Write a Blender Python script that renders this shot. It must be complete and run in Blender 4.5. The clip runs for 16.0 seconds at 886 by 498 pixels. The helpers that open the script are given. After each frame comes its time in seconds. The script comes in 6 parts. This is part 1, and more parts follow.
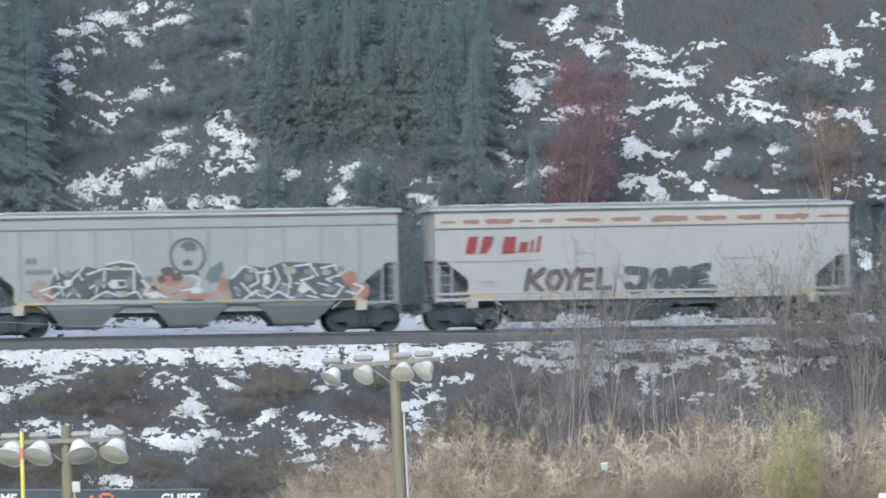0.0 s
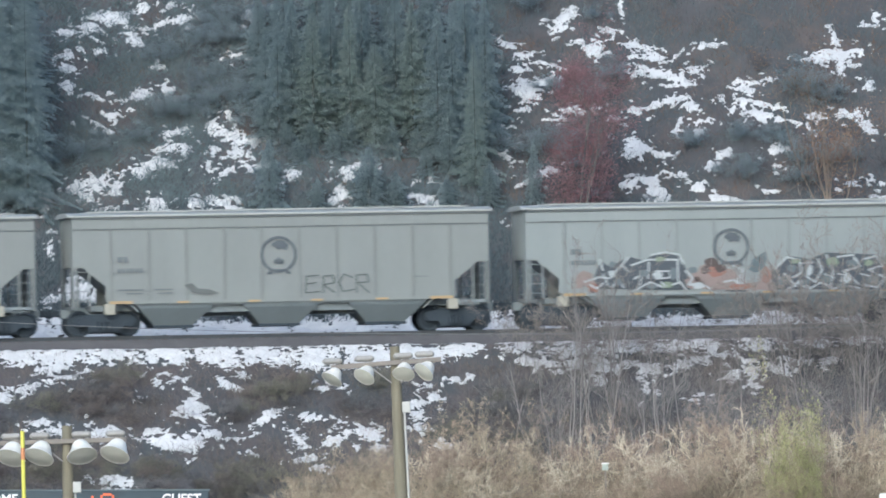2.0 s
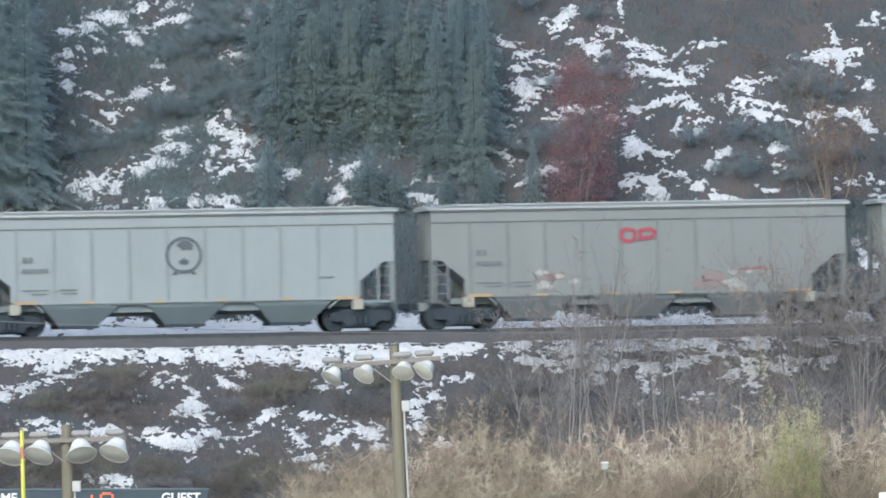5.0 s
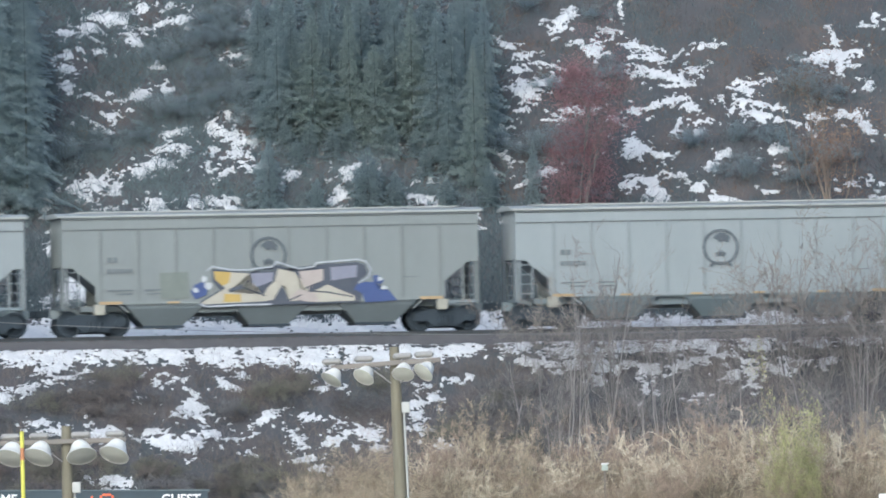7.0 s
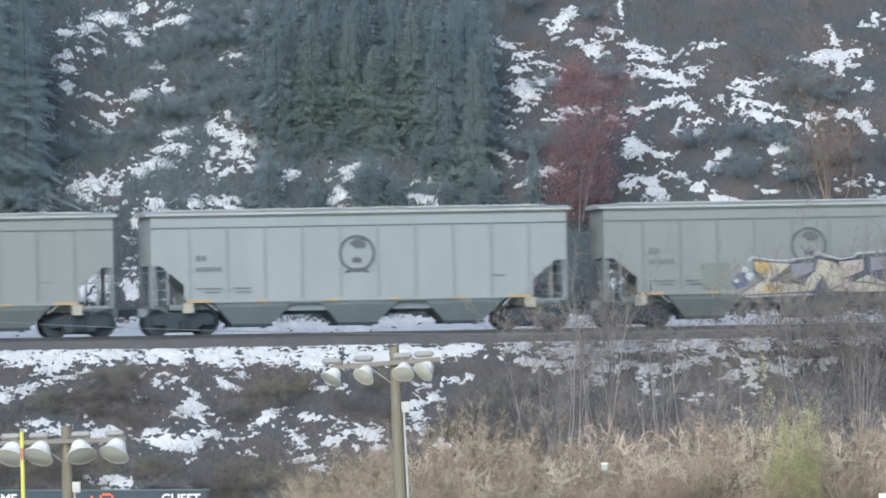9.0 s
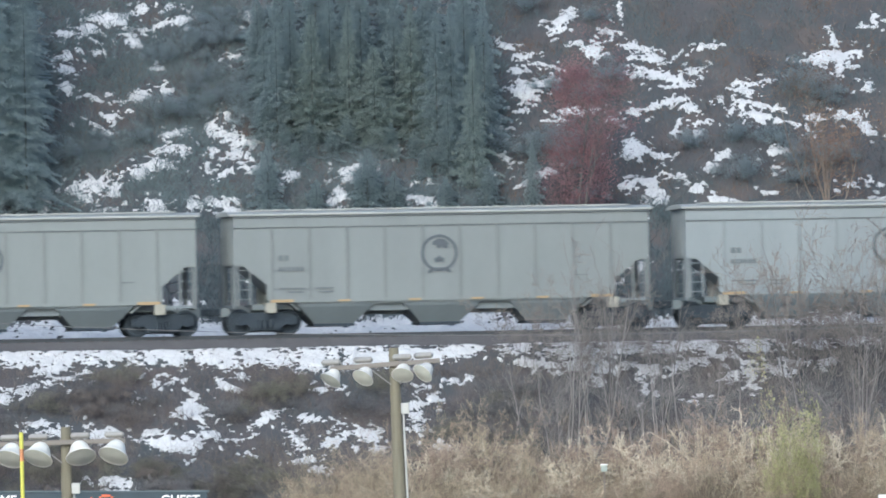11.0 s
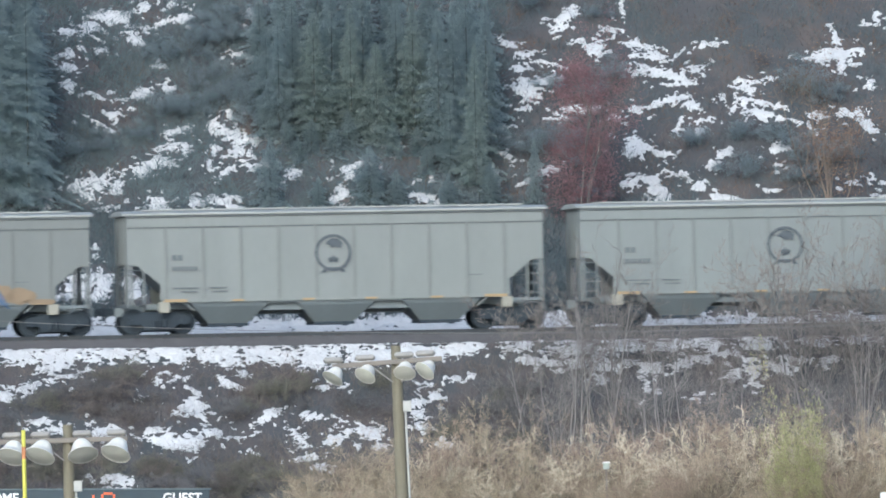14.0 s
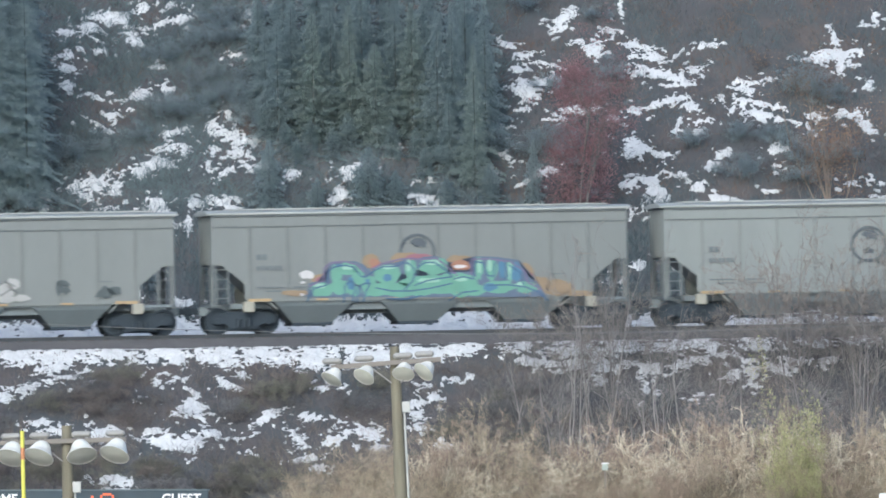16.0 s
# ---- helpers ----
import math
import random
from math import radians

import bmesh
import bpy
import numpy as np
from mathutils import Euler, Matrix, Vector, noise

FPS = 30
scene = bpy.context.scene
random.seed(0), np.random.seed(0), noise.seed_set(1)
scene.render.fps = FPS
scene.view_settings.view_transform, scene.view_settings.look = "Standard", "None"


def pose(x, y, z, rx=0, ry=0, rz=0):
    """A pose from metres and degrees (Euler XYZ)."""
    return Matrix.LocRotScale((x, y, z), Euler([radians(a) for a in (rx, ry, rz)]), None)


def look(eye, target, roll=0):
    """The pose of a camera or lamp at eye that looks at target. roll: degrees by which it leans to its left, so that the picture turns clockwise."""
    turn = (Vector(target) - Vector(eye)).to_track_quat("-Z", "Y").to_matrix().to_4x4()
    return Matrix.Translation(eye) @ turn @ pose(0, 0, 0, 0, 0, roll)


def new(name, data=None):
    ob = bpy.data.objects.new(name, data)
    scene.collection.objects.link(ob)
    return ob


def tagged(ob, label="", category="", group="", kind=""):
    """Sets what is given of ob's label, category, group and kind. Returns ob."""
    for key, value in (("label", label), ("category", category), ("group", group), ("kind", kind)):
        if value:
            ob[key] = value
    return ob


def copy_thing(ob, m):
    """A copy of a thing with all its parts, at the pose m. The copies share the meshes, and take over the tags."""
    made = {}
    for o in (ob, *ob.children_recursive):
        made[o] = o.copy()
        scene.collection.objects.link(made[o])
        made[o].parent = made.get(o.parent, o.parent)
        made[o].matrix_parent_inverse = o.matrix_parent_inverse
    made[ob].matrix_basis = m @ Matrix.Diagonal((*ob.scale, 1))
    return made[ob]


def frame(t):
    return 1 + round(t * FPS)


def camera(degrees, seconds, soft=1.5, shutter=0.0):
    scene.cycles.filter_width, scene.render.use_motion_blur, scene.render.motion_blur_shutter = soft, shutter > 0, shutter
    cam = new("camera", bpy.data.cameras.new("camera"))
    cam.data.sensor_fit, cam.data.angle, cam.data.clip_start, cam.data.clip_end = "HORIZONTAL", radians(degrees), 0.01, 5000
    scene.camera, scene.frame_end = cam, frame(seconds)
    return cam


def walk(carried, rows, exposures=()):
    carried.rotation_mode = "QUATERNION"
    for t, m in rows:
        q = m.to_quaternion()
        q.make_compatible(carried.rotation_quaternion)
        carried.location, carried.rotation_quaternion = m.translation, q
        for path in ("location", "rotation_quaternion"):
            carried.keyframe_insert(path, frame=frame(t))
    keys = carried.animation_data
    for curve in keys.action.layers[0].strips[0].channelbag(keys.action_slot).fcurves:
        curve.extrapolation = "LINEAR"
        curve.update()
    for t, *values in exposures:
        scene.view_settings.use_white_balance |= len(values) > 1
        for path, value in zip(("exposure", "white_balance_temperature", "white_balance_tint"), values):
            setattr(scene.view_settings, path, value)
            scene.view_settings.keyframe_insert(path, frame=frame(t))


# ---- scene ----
# A freight train of covered hoppers rolls past a snowy hillside; seen from far off with a long lens.
EYE = (0.0, 0.0, -10.9)
TRACK_Y, TURN = 772.0, radians(8.5)
CT, ST = math.cos(TURN), math.sin(TURN)
cam = camera(2.4, 16.0, soft=1.8, shutter=0.4)
# seconds, sway to the side and up at the track, in hundredths of a metre
SWAY = [(0, 0, 0), (0.5, 4, 2.5), (1, 1, 2.5), (1.5, 4, -1.6), (2, 3, 1), (2.5, 0, 2), (3, 0, -3), (3.5, 8.5, 0), (4, 0.4, -3),
        (6.5, 2.5, 0.4), (7, 1, 2), (7.5, 0, -2.5), (8, 3, 1), (8.5, 1, 0), (9, 0.6, 1), (11.5, -1.6, 5.5), (12, 1.6, -4.5),
        (12.5, 1.6, 0), (13, 1.6, -0.4), (13.5, 2.2, -2), (14, 6.4, -2.5), (14.5, 2.7, -3), (15, 2, -2.5), (15.5, 0.6, 0.4), (16, 2.2, 0.6)]
EXPOSURE = 0.48
walk(cam, [(t, look(EYE, (-a / 100, TRACK_Y, 3.07 + b / 100), -1.15)) for t, a, b in SWAY], [(0, EXPOSURE, 5270, 4), (16, EXPOSURE, 5270, 4)])

# ---- light: bright overcast sky, veiled sun behind the camera ----
world = bpy.data.worlds.new("world")
scene.world = world
world.use_nodes = True
sky = world.node_tree.nodes.new("ShaderNodeTexSky")
sky.sky_type, sky.sun_disc = "NISHITA", False
sky.sun_elevation, sky.sun_rotation = radians(26), radians(197)
sky.air_density, sky.dust_density = 1.0, 4.0
world.node_tree.links.new(sky.outputs[0], world.node_tree.nodes["Background"].inputs[0])
world.node_tree.nodes["Background"].inputs[1].default_value = 0.15
sun = new("sun", bpy.data.lights.new("sun", "SUN"))
sun.data.energy, sun.data.angle, sun.data.color = 1.05, radians(60), (1.0, 0.97, 0.93)
sun.matrix_world = look((-30, -96, 49), (0, 0, 0))


# ---- materials ----
def srgb(r, g, b):
    return tuple(((c / 255) / 12.92 if c < 10.3 else ((c / 255 + 0.055) / 1.055) ** 2.4) for c in (r, g, b))


def mat(name, color, color2=None, rough=0.8, metal=0.0, scale=4.0, fine=30.0, bump=0.2, stretch=(1, 1, 1), island=0.0, spread=0.35, through_light=0.0, patches=()):
    """Two colours mixed by noise at two scales, with relief; island varies the brightness from piece to piece; patches: further colours with the scale, the edge and the place of their patches."""
    m = bpy.data.materials.new(name)
    m.use_nodes = True
    nt = m.node_tree
    bsdf = nt.nodes["Principled BSDF"]
    bsdf.inputs["Roughness"].default_value, bsdf.inputs["Metallic"].default_value = rough, metal
    color2 = color2 or tuple(c * 0.7 for c in color)
    tc, mp = nt.nodes.new("ShaderNodeTexCoord"), nt.nodes.new("ShaderNodeMapping")
    mp.inputs["Scale"].default_value = stretch
    nt.links.new(tc.outputs["Object"], mp.inputs[0])
    big, small = nt.nodes.new("ShaderNodeTexNoise"), nt.nodes.new("ShaderNodeTexNoise")
    for n, s in ((big, scale), (small, fine)):
        n.inputs["Scale"].default_value, n.inputs["Detail"].default_value = s, 4
        nt.links.new(mp.outputs[0], n.inputs["Vector"])
    add = nt.nodes.new("ShaderNodeMath")
    add.operation = "MULTIPLY_ADD"
    nt.links.new(small.outputs[0], add.inputs[0])
    add.inputs[1].default_value = 0.4
    nt.links.new(big.outputs[0], add.inputs[2])
    ramp = nt.nodes.new("ShaderNodeMapRange")
    ramp.inputs[1].default_value, ramp.inputs[2].default_value = 0.7 - spread, 0.7 + spread
    nt.links.new(add.outputs[0], ramp.inputs[0])
    mix = nt.nodes.new("ShaderNodeMix")
    mix.data_type = "RGBA"
    mix.inputs[6].default_value, mix.inputs[7].default_value = (*color, 1), (*color2, 1)
    nt.links.new(ramp.outputs[0], mix.inputs[0])
    out = mix.outputs[2]
    for tone, wide, edge, place in patches:
        shift, cloud, rim, over = nt.nodes.new("ShaderNodeMapping"), nt.nodes.new("ShaderNodeTexNoise"), nt.nodes.new("ShaderNodeMapRange"), nt.nodes.new("ShaderNodeMix")
        shift.inputs["Location"].default_value = (place, place * 0.7, -place)
        cloud.inputs["Scale"].default_value, cloud.inputs["Detail"].default_value = wide, 6
        rim.inputs[1].default_value, rim.inputs[2].default_value = edge - 0.05, edge + 0.09
        over.data_type = "RGBA"
        over.inputs[7].default_value = (*tone, 1)
        nt.links.new(tc.outputs["Object"], shift.inputs[0])
        nt.links.new(shift.outputs[0], cloud.inputs["Vector"])
        nt.links.new(cloud.outputs[0], rim.inputs[0])
        nt.links.new(rim.outputs[0], over.inputs[0])
        nt.links.new(out, over.inputs[6])
        out = over.outputs[2]
    if island:
        geo, hsv, rng = nt.nodes.new("ShaderNodeNewGeometry"), nt.nodes.new("ShaderNodeHueSaturation"), nt.nodes.new("ShaderNodeMapRange")
        rng.inputs[3].default_value, rng.inputs[4].default_value = 1 - island, 1 + island
        nt.links.new(geo.outputs["Random Per Island"], rng.inputs[0])
        nt.links.new(rng.outputs[0], hsv.inputs["Value"])
        nt.links.new(out, hsv.inputs["Color"])
        out = hsv.outputs[0]
    nt.links.new(out, bsdf.inputs["Base Color"])
    if bump:
        b = nt.nodes.new("ShaderNodeBump")
        b.inputs["Strength"].default_value, b.inputs["Distance"].default_value = bump, 0.03
        nt.links.new(small.outputs[0], b.inputs["Height"])
        nt.links.new(b.outputs[0], bsdf.inputs["Normal"])
    if through_light:
        glow, blend = nt.nodes.new("ShaderNodeBsdfTranslucent"), nt.nodes.new("ShaderNodeMixShader")
        nt.links.new(out, glow.inputs[0])
        blend.inputs[0].default_value = through_light
        nt.links.new(bsdf.outputs[0], blend.inputs[1])
        nt.links.new(glow.outputs[0], blend.inputs[2])
        nt.links.new(blend.outputs[0], nt.nodes["Material Output"].inputs[0])
    return m


SNOW = mat("snow", (0.63, 0.625, 0.615), (0.47, 0.47, 0.48), rough=0.6, scale=2, fine=14, bump=0.5)
SOIL = mat("soil", (0.086, 0.080, 0.083), (0.062, 0.068, 0.073), rough=1, scale=0.45, fine=3.5, bump=0.6, spread=0.2,
           patches=(((0.100, 0.086, 0.082), 0.42, 0.53, 3.1), ((0.066, 0.074, 0.078), 0.33, 0.56, 11.7)))
BALLAST = mat("ballast", (0.118, 0.112, 0.114), (0.078, 0.076, 0.08), rough=1, scale=1.5, fine=22, bump=1.0)
RAIL = mat("rail_steel", (0.055, 0.062, 0.070), (0.042, 0.046, 0.052), rough=0.6, metal=0.2)
TIE = mat("tie_wood", (0.09, 0.075, 0.065), rough=0.95)
NEEDLE = mat("needles", (0.405, 0.472, 0.478), (0.36, 0.427, 0.435), rough=1.0, scale=0.6, island=0.04, bump=0, through_light=0.7)
NEEDLE_LIGHT = mat("needles_light", (0.43, 0.492, 0.466), (0.385, 0.443, 0.42), rough=1.0, scale=0.6, island=0.04, bump=0, through_light=0.7)
TWIG = mat("twig", (0.115, 0.102, 0.102), (0.083, 0.087, 0.090), rough=0.9, scale=0.5, island=0.5, bump=0)
EVERGREEN = mat("evergreen_leaf", (0.335, 0.395, 0.41), (0.28, 0.335, 0.35), rough=1.0, scale=0.8, island=0.12, bump=0, through_light=0.6)
HEATH = mat("heath", (0.105, 0.132, 0.142), (0.08, 0.10, 0.11), rough=0.95, scale=0.6, island=0.3, bump=0)
HEATH_PALE = mat("pale_heath", (0.135, 0.168, 0.178), (0.105, 0.132, 0.142), rough=0.95, scale=0.6, island=0.2, bump=0)
TWIG_DARK = mat("dark_twig", (0.088, 0.112, 0.124), (0.07, 0.09, 0.10), rough=0.95, scale=0.5, island=0.4, bump=0)
TWIG_BROWN = mat("twig_brown", (0.155, 0.125, 0.105), (0.11, 0.094, 0.085), rough=0.9, scale=0.8, island=0.5, bump=0)
CATKIN = mat("catkin", (0.78, 0.74, 0.62), (0.66, 0.60, 0.48), rough=0.9, island=0.2, bump=0)
SAPLING_PALE = mat("pale_sapling_bark", (0.29, 0.275, 0.26), (0.22, 0.205, 0.195), rough=0.9, scale=3, island=0.2, bump=0.1)
SAPLING = mat("sapling_bark", (0.20, 0.185, 0.175), (0.145, 0.137, 0.132), rough=0.9, island=0.3, bump=0.1)
STRAW = mat("straw_stem", (0.47, 0.395, 0.29), (0.31, 0.26, 0.19), rough=0.9, island=0.4, bump=0)
PALE_STEM = mat("pale_stem", (0.64, 0.57, 0.45), (0.50, 0.435, 0.335), rough=0.85, scale=3, island=0.2, bump=0.1)
BARK_TAN = mat("tan_bark", (0.26, 0.21, 0.17), (0.18, 0.15, 0.125), rough=0.95, scale=6, bump=0.3)
STRAW_RED = mat("straw_red_stem", (0.37, 0.29, 0.225), (0.265, 0.205, 0.16), rough=0.9, island=0.4, bump=0)
BARK_DARK = mat("conifer_bark", (0.17, 0.175, 0.17), (0.13, 0.135, 0.13), rough=0.95, scale=6, bump=0.6)
LEAF_RED = mat("red_leaf", (0.37, 0.20, 0.205), (0.27, 0.165, 0.175), rough=0.9, scale=1.2, island=0.25, bump=0, through_light=0.5)
LEAF_BROWN = mat("brown_leaf", (0.31, 0.19, 0.125), (0.22, 0.145, 0.105), rough=0.8, scale=1.2, island=0.4, bump=0, through_light=0.4)
LEAF_GREEN = mat("yellow_green_leaf", (0.47, 0.475, 0.22), (0.36, 0.37, 0.18), rough=0.7, scale=1.2, island=0.35, bump=0, through_light=0.4)
STEEL_DARK = mat("bogie_steel", (0.030, 0.042, 0.055), (0.024, 0.034, 0.046), rough=0.8, scale=3, bump=0.3)
WOOD_POLE = mat("pole_wood", (0.235, 0.215, 0.155), (0.16, 0.145, 0.105), rough=0.9, scale=2, fine=16, stretch=(6, 6, 0.5), bump=0.5)
ARM_WOOD = mat("arm_wood", (0.25, 0.225, 0.195), (0.18, 0.16, 0.14), rough=0.9, scale=3, stretch=(0.5, 4, 4))
FUZZ = mat("fine_twig", (0.275, 0.255, 0.245), (0.215, 0.202, 0.20), rough=0.95, scale=0.5, island=0.35, bump=0)
FUZZ_STRAW = mat("fine_straw_twig", (0.31, 0.262, 0.183), (0.205, 0.172, 0.127), rough=0.95, scale=0.5, island=0.4, bump=0)
VEIL = mat("crown_twig", (0.225, 0.20, 0.18), (0.165, 0.15, 0.142), rough=0.95, scale=0.5, island=0.35, bump=0)
SCRUB = [mat("scrub_brown", (0.175, 0.148, 0.135), (0.125, 0.11, 0.105), rough=0.95, scale=0.8, island=0.35, bump=0), mat("scrub_grey", (0.155, 0.15, 0.155), (0.115, 0.115, 0.122), rough=0.95, scale=0.8, island=0.35, bump=0),
         mat("scrub_olive", (0.165, 0.158, 0.125), (0.12, 0.115, 0.10), rough=0.95, scale=0.8, island=0.35, bump=0)]
BRACKEN = mat("dead_bracken", (0.19, 0.115, 0.07), (0.13, 0.085, 0.06), rough=0.95, scale=0.8, island=0.4, bump=0)
LAMP_SHELL = mat("lamp_shell", (0.80, 0.78, 0.71), (0.66, 0.64, 0.57), rough=0.45, scale=5, bump=0.05)
LAMP_HOUSING = mat("lamp_housing", (0.36, 0.35, 0.325), (0.27, 0.26, 0.245), rough=0.5, scale=5, bump=0.05)
LAMP_GLASS = mat("lamp_glass", (0.72, 0.72, 0.63), (0.60, 0.60, 0.52), rough=0.2, scale=5, bump=0)
BOX_GREEN = mat("box_green", (0.40, 0.45, 0.40), (0.34, 0.38, 0.34), rough=0.6)
BOX_GREY = mat("box_grey", (0.5, 0.5, 0.47), (0.4, 0.4, 0.38), rough=0.6)
BOARD = mat("board_paint", (0.03, 0.055, 0.075), (0.022, 0.04, 0.055), rough=0.5)
BOARD_EDGE = mat("board_edge", (0.12, 0.16, 0.18), rough=0.5)
WHITE_PAINT = mat("white_paint", (0.8, 0.8, 0.8), (0.7, 0.7, 0.7), rough=0.5, bump=0.05)
YELLOW = mat("yellow_paint", (0.66, 0.64, 0.10), (0.54, 0.52, 0.09), rough=0.45, bump=0.05)
ORANGE_TIP = mat("orange_paint", (0.62, 0.27, 0.12), rough=0.5)
DIGIT = mat("digit_orange", (0.85, 0.16, 0.05), rough=0.4)
CABLE = mat("cable", (0.2, 0.2, 0.2), rough=0.6)


# ---- mesh tools ----
def mesh_np(name, verts, faces):
    """A mesh from arrays; all faces with the same number of corners."""
    verts, faces = np.asarray(verts, dtype=np.float32), np.asarray(faces, dtype=np.int32)
    me = bpy.data.meshes.new(name)
    k = faces.shape[1]
    me.vertices.add(len(verts))
    me.vertices.foreach_set("co", verts.ravel())
    me.loops.add(faces.size)
    me.loops.foreach_set("vertex_index", faces.ravel())
    me.polygons.add(len(faces))
    me.polygons.foreach_set("loop_start", np.arange(0, faces.size, k, dtype=np.int32))
    me.polygons.foreach_set("loop_total", np.full(len(faces), k, dtype=np.int32))
    me.update(calc_edges=True)
    return me


def put(name, me, material, parent=None, label="", at=None):
    """Links a mesh as one object with a material of its own, under a thing or alone."""
    if not me.materials:
        me.materials.append(material)
    ob = new(name, me)
    if me.materials[0] is not material:
        ob.material_slots[0].link = "OBJECT"
        ob.material_slots[0].material = material
    ob.parent = parent
    if at is not None:
        ob.matrix_basis = at
    if label:
        ob["label"] = label
    return ob


def to_mesh(name, bm, smooth=False):
    me = bpy.data.meshes.new(name)
    bmesh.ops.recalc_face_normals(bm, faces=bm.faces)
    if smooth:
        for f in bm.faces:
            f.smooth = True
    bm.to_mesh(me)
    bm.free()
    return me


def box(bm, x0, x1, y0, y1, z0, z1, bevel=0.0):
    r = bmesh.ops.create_cube(bm, size=1.0, matrix=Matrix.Translation(((x0 + x1) / 2, (y0 + y1) / 2, (z0 + z1) / 2)) @ Matrix.Diagonal((x1 - x0, y1 - y0, z1 - z0, 1)))
    if bevel:
        edges = list({e for v in r["verts"] for e in v.link_edges})
        bmesh.ops.bevel(bm, geom=edges, offset=bevel, segments=1, affect="EDGES")


def prism(bm, outline, y0, y1):
    """An outline in x and z, carried from y0 to y1."""
    a = [bm.verts.new((x, y0, z)) for x, z in outline]
    b = [bm.verts.new((x, y1, z)) for x, z in outline]
    bm.faces.new(a)
    bm.faces.new(b[::-1])
    for i in range(len(a)):
        j = (i + 1) % len(a)
        bm.faces.new((a[j], a[i], b[i], b[j]))


def prism_x(bm, outline, x0, x1):
    """An outline in y and z, carried from x0 to x1."""
    a = [bm.verts.new((x0, y, z)) for y, z in outline]
    b = [bm.verts.new((x1, y, z)) for y, z in outline]
    bm.faces.new(a)
    bm.faces.new(b[::-1])
    for i in range(len(a)):
        j = (i + 1) % len(a)
        bm.faces.new((a[j], a[i], b[i], b[j]))


def cyl(bm, p0, p1, r0, r1=None, sides=12):
    p0, p1 = Vector(p0), Vector(p1)
    d = p1 - p0
    m = Matrix.Translation((p0 + p1) / 2) @ d.to_track_quat("Z", "Y").to_matrix().to_4x4()
    bmesh.ops.create_cone(bm, cap_ends=True, segments=sides, radius1=r0, radius2=r0 if r1 is None else r1, depth=d.length, matrix=m)


def lathe(bm, profile, m, sides=18):
    """A profile of (radius, height) turned round the z axis, then placed by m."""
    rings = []
    for r, z in profile:
        rings.append([bm.verts.new(m @ Vector((r * math.cos(2 * math.pi * i / sides), r * math.sin(2 * math.pi * i / sides), z))) for i in range(sides)])
    for a, b in zip(rings, rings[1:]):
        for i in range(sides):
            j = (i + 1) % sides
            bm.faces.new((a[i], a[j], b[j], b[i]))


def tubes(segs, sides=3):
    """Tapered rods: rows of start, end, start radius, end radius."""
    s = np.asarray(segs, dtype=float)
    p0, p1, r0, r1 = s[:, 0:3], s[:, 3:6], s[:, 6:7], s[:, 7:8]
    d = p1 - p0
    d /= np.linalg.norm(d, axis=1, keepdims=True) + 1e-9
    ref = np.where(np.abs(d[:, 2:3]) > 0.9, np.array([[1.0, 0, 0]]), np.array([[0, 0, 1.0]]))
    a = np.cross(d, ref)
    a /= np.linalg.norm(a, axis=1, keepdims=True)
    b = np.cross(d, a)
    n = len(s)
    v = np.zeros((n, 2 * sides, 3))
    for k in range(sides):
        w = 2 * math.pi * k / sides
        off = a * math.cos(w) + b * math.sin(w)
        v[:, k], v[:, sides + k] = p0 + off * r0, p1 + off * r1
    base = (np.arange(n) * 2 * sides)[:, None]
    f = [np.concatenate([base + k, base + (k + 1) % sides, base + sides + (k + 1) % sides, base + sides + k], axis=1) for k in range(sides)]
    return v.reshape(-1, 3), np.concatenate(f)


def sweep(points, radius, sides=6):
    """One unbroken round line through points that lie in the x-z plane."""
    rings = [[(x, y + radius * math.cos(k * 2 * math.pi / sides), z + radius * math.sin(k * 2 * math.pi / sides)) for k in range(sides)] for x, y, z in points]
    faces = [(i * sides + k, i * sides + (k + 1) % sides, (i + 1) * sides + (k + 1) % sides, (i + 1) * sides + k) for i in range(len(points) - 1) for k in range(sides)]
    return [c for r in rings for c in r], faces


def straps(segs):
    """The thinnest twigs: flat tapered straps, broad to the south."""
    s = np.asarray(segs, dtype=float)
    d = s[:, 3:6] - s[:, 0:3]
    a = np.stack([-d[:, 2], np.zeros(len(s)), d[:, 0]], 1)
    a /= np.linalg.norm(a, axis=1, keepdims=True) + 1e-9
    v = np.stack([s[:, 0:3] + a * s[:, 6:7], s[:, 0:3] - a * s[:, 6:7], s[:, 3:6] - a * s[:, 7:8], s[:, 3:6] + a * s[:, 7:8]], 1)
    return v.reshape(-1, 3), np.arange(len(s) * 4).reshape(-1, 4)


def twigs(segs, limit=0.009):
    """Rods for the stout branches and straps for the thin ones, as one set of corners and faces."""
    s = np.asarray(segs, dtype=float)
    thin = s[:, 6] < limit
    v, f = tubes(s[~thin], 3)
    if not thin.any():
        return v, f
    w, g = straps(s[thin])
    return np.concatenate([v, w]), np.concatenate([f, g + len(v)])


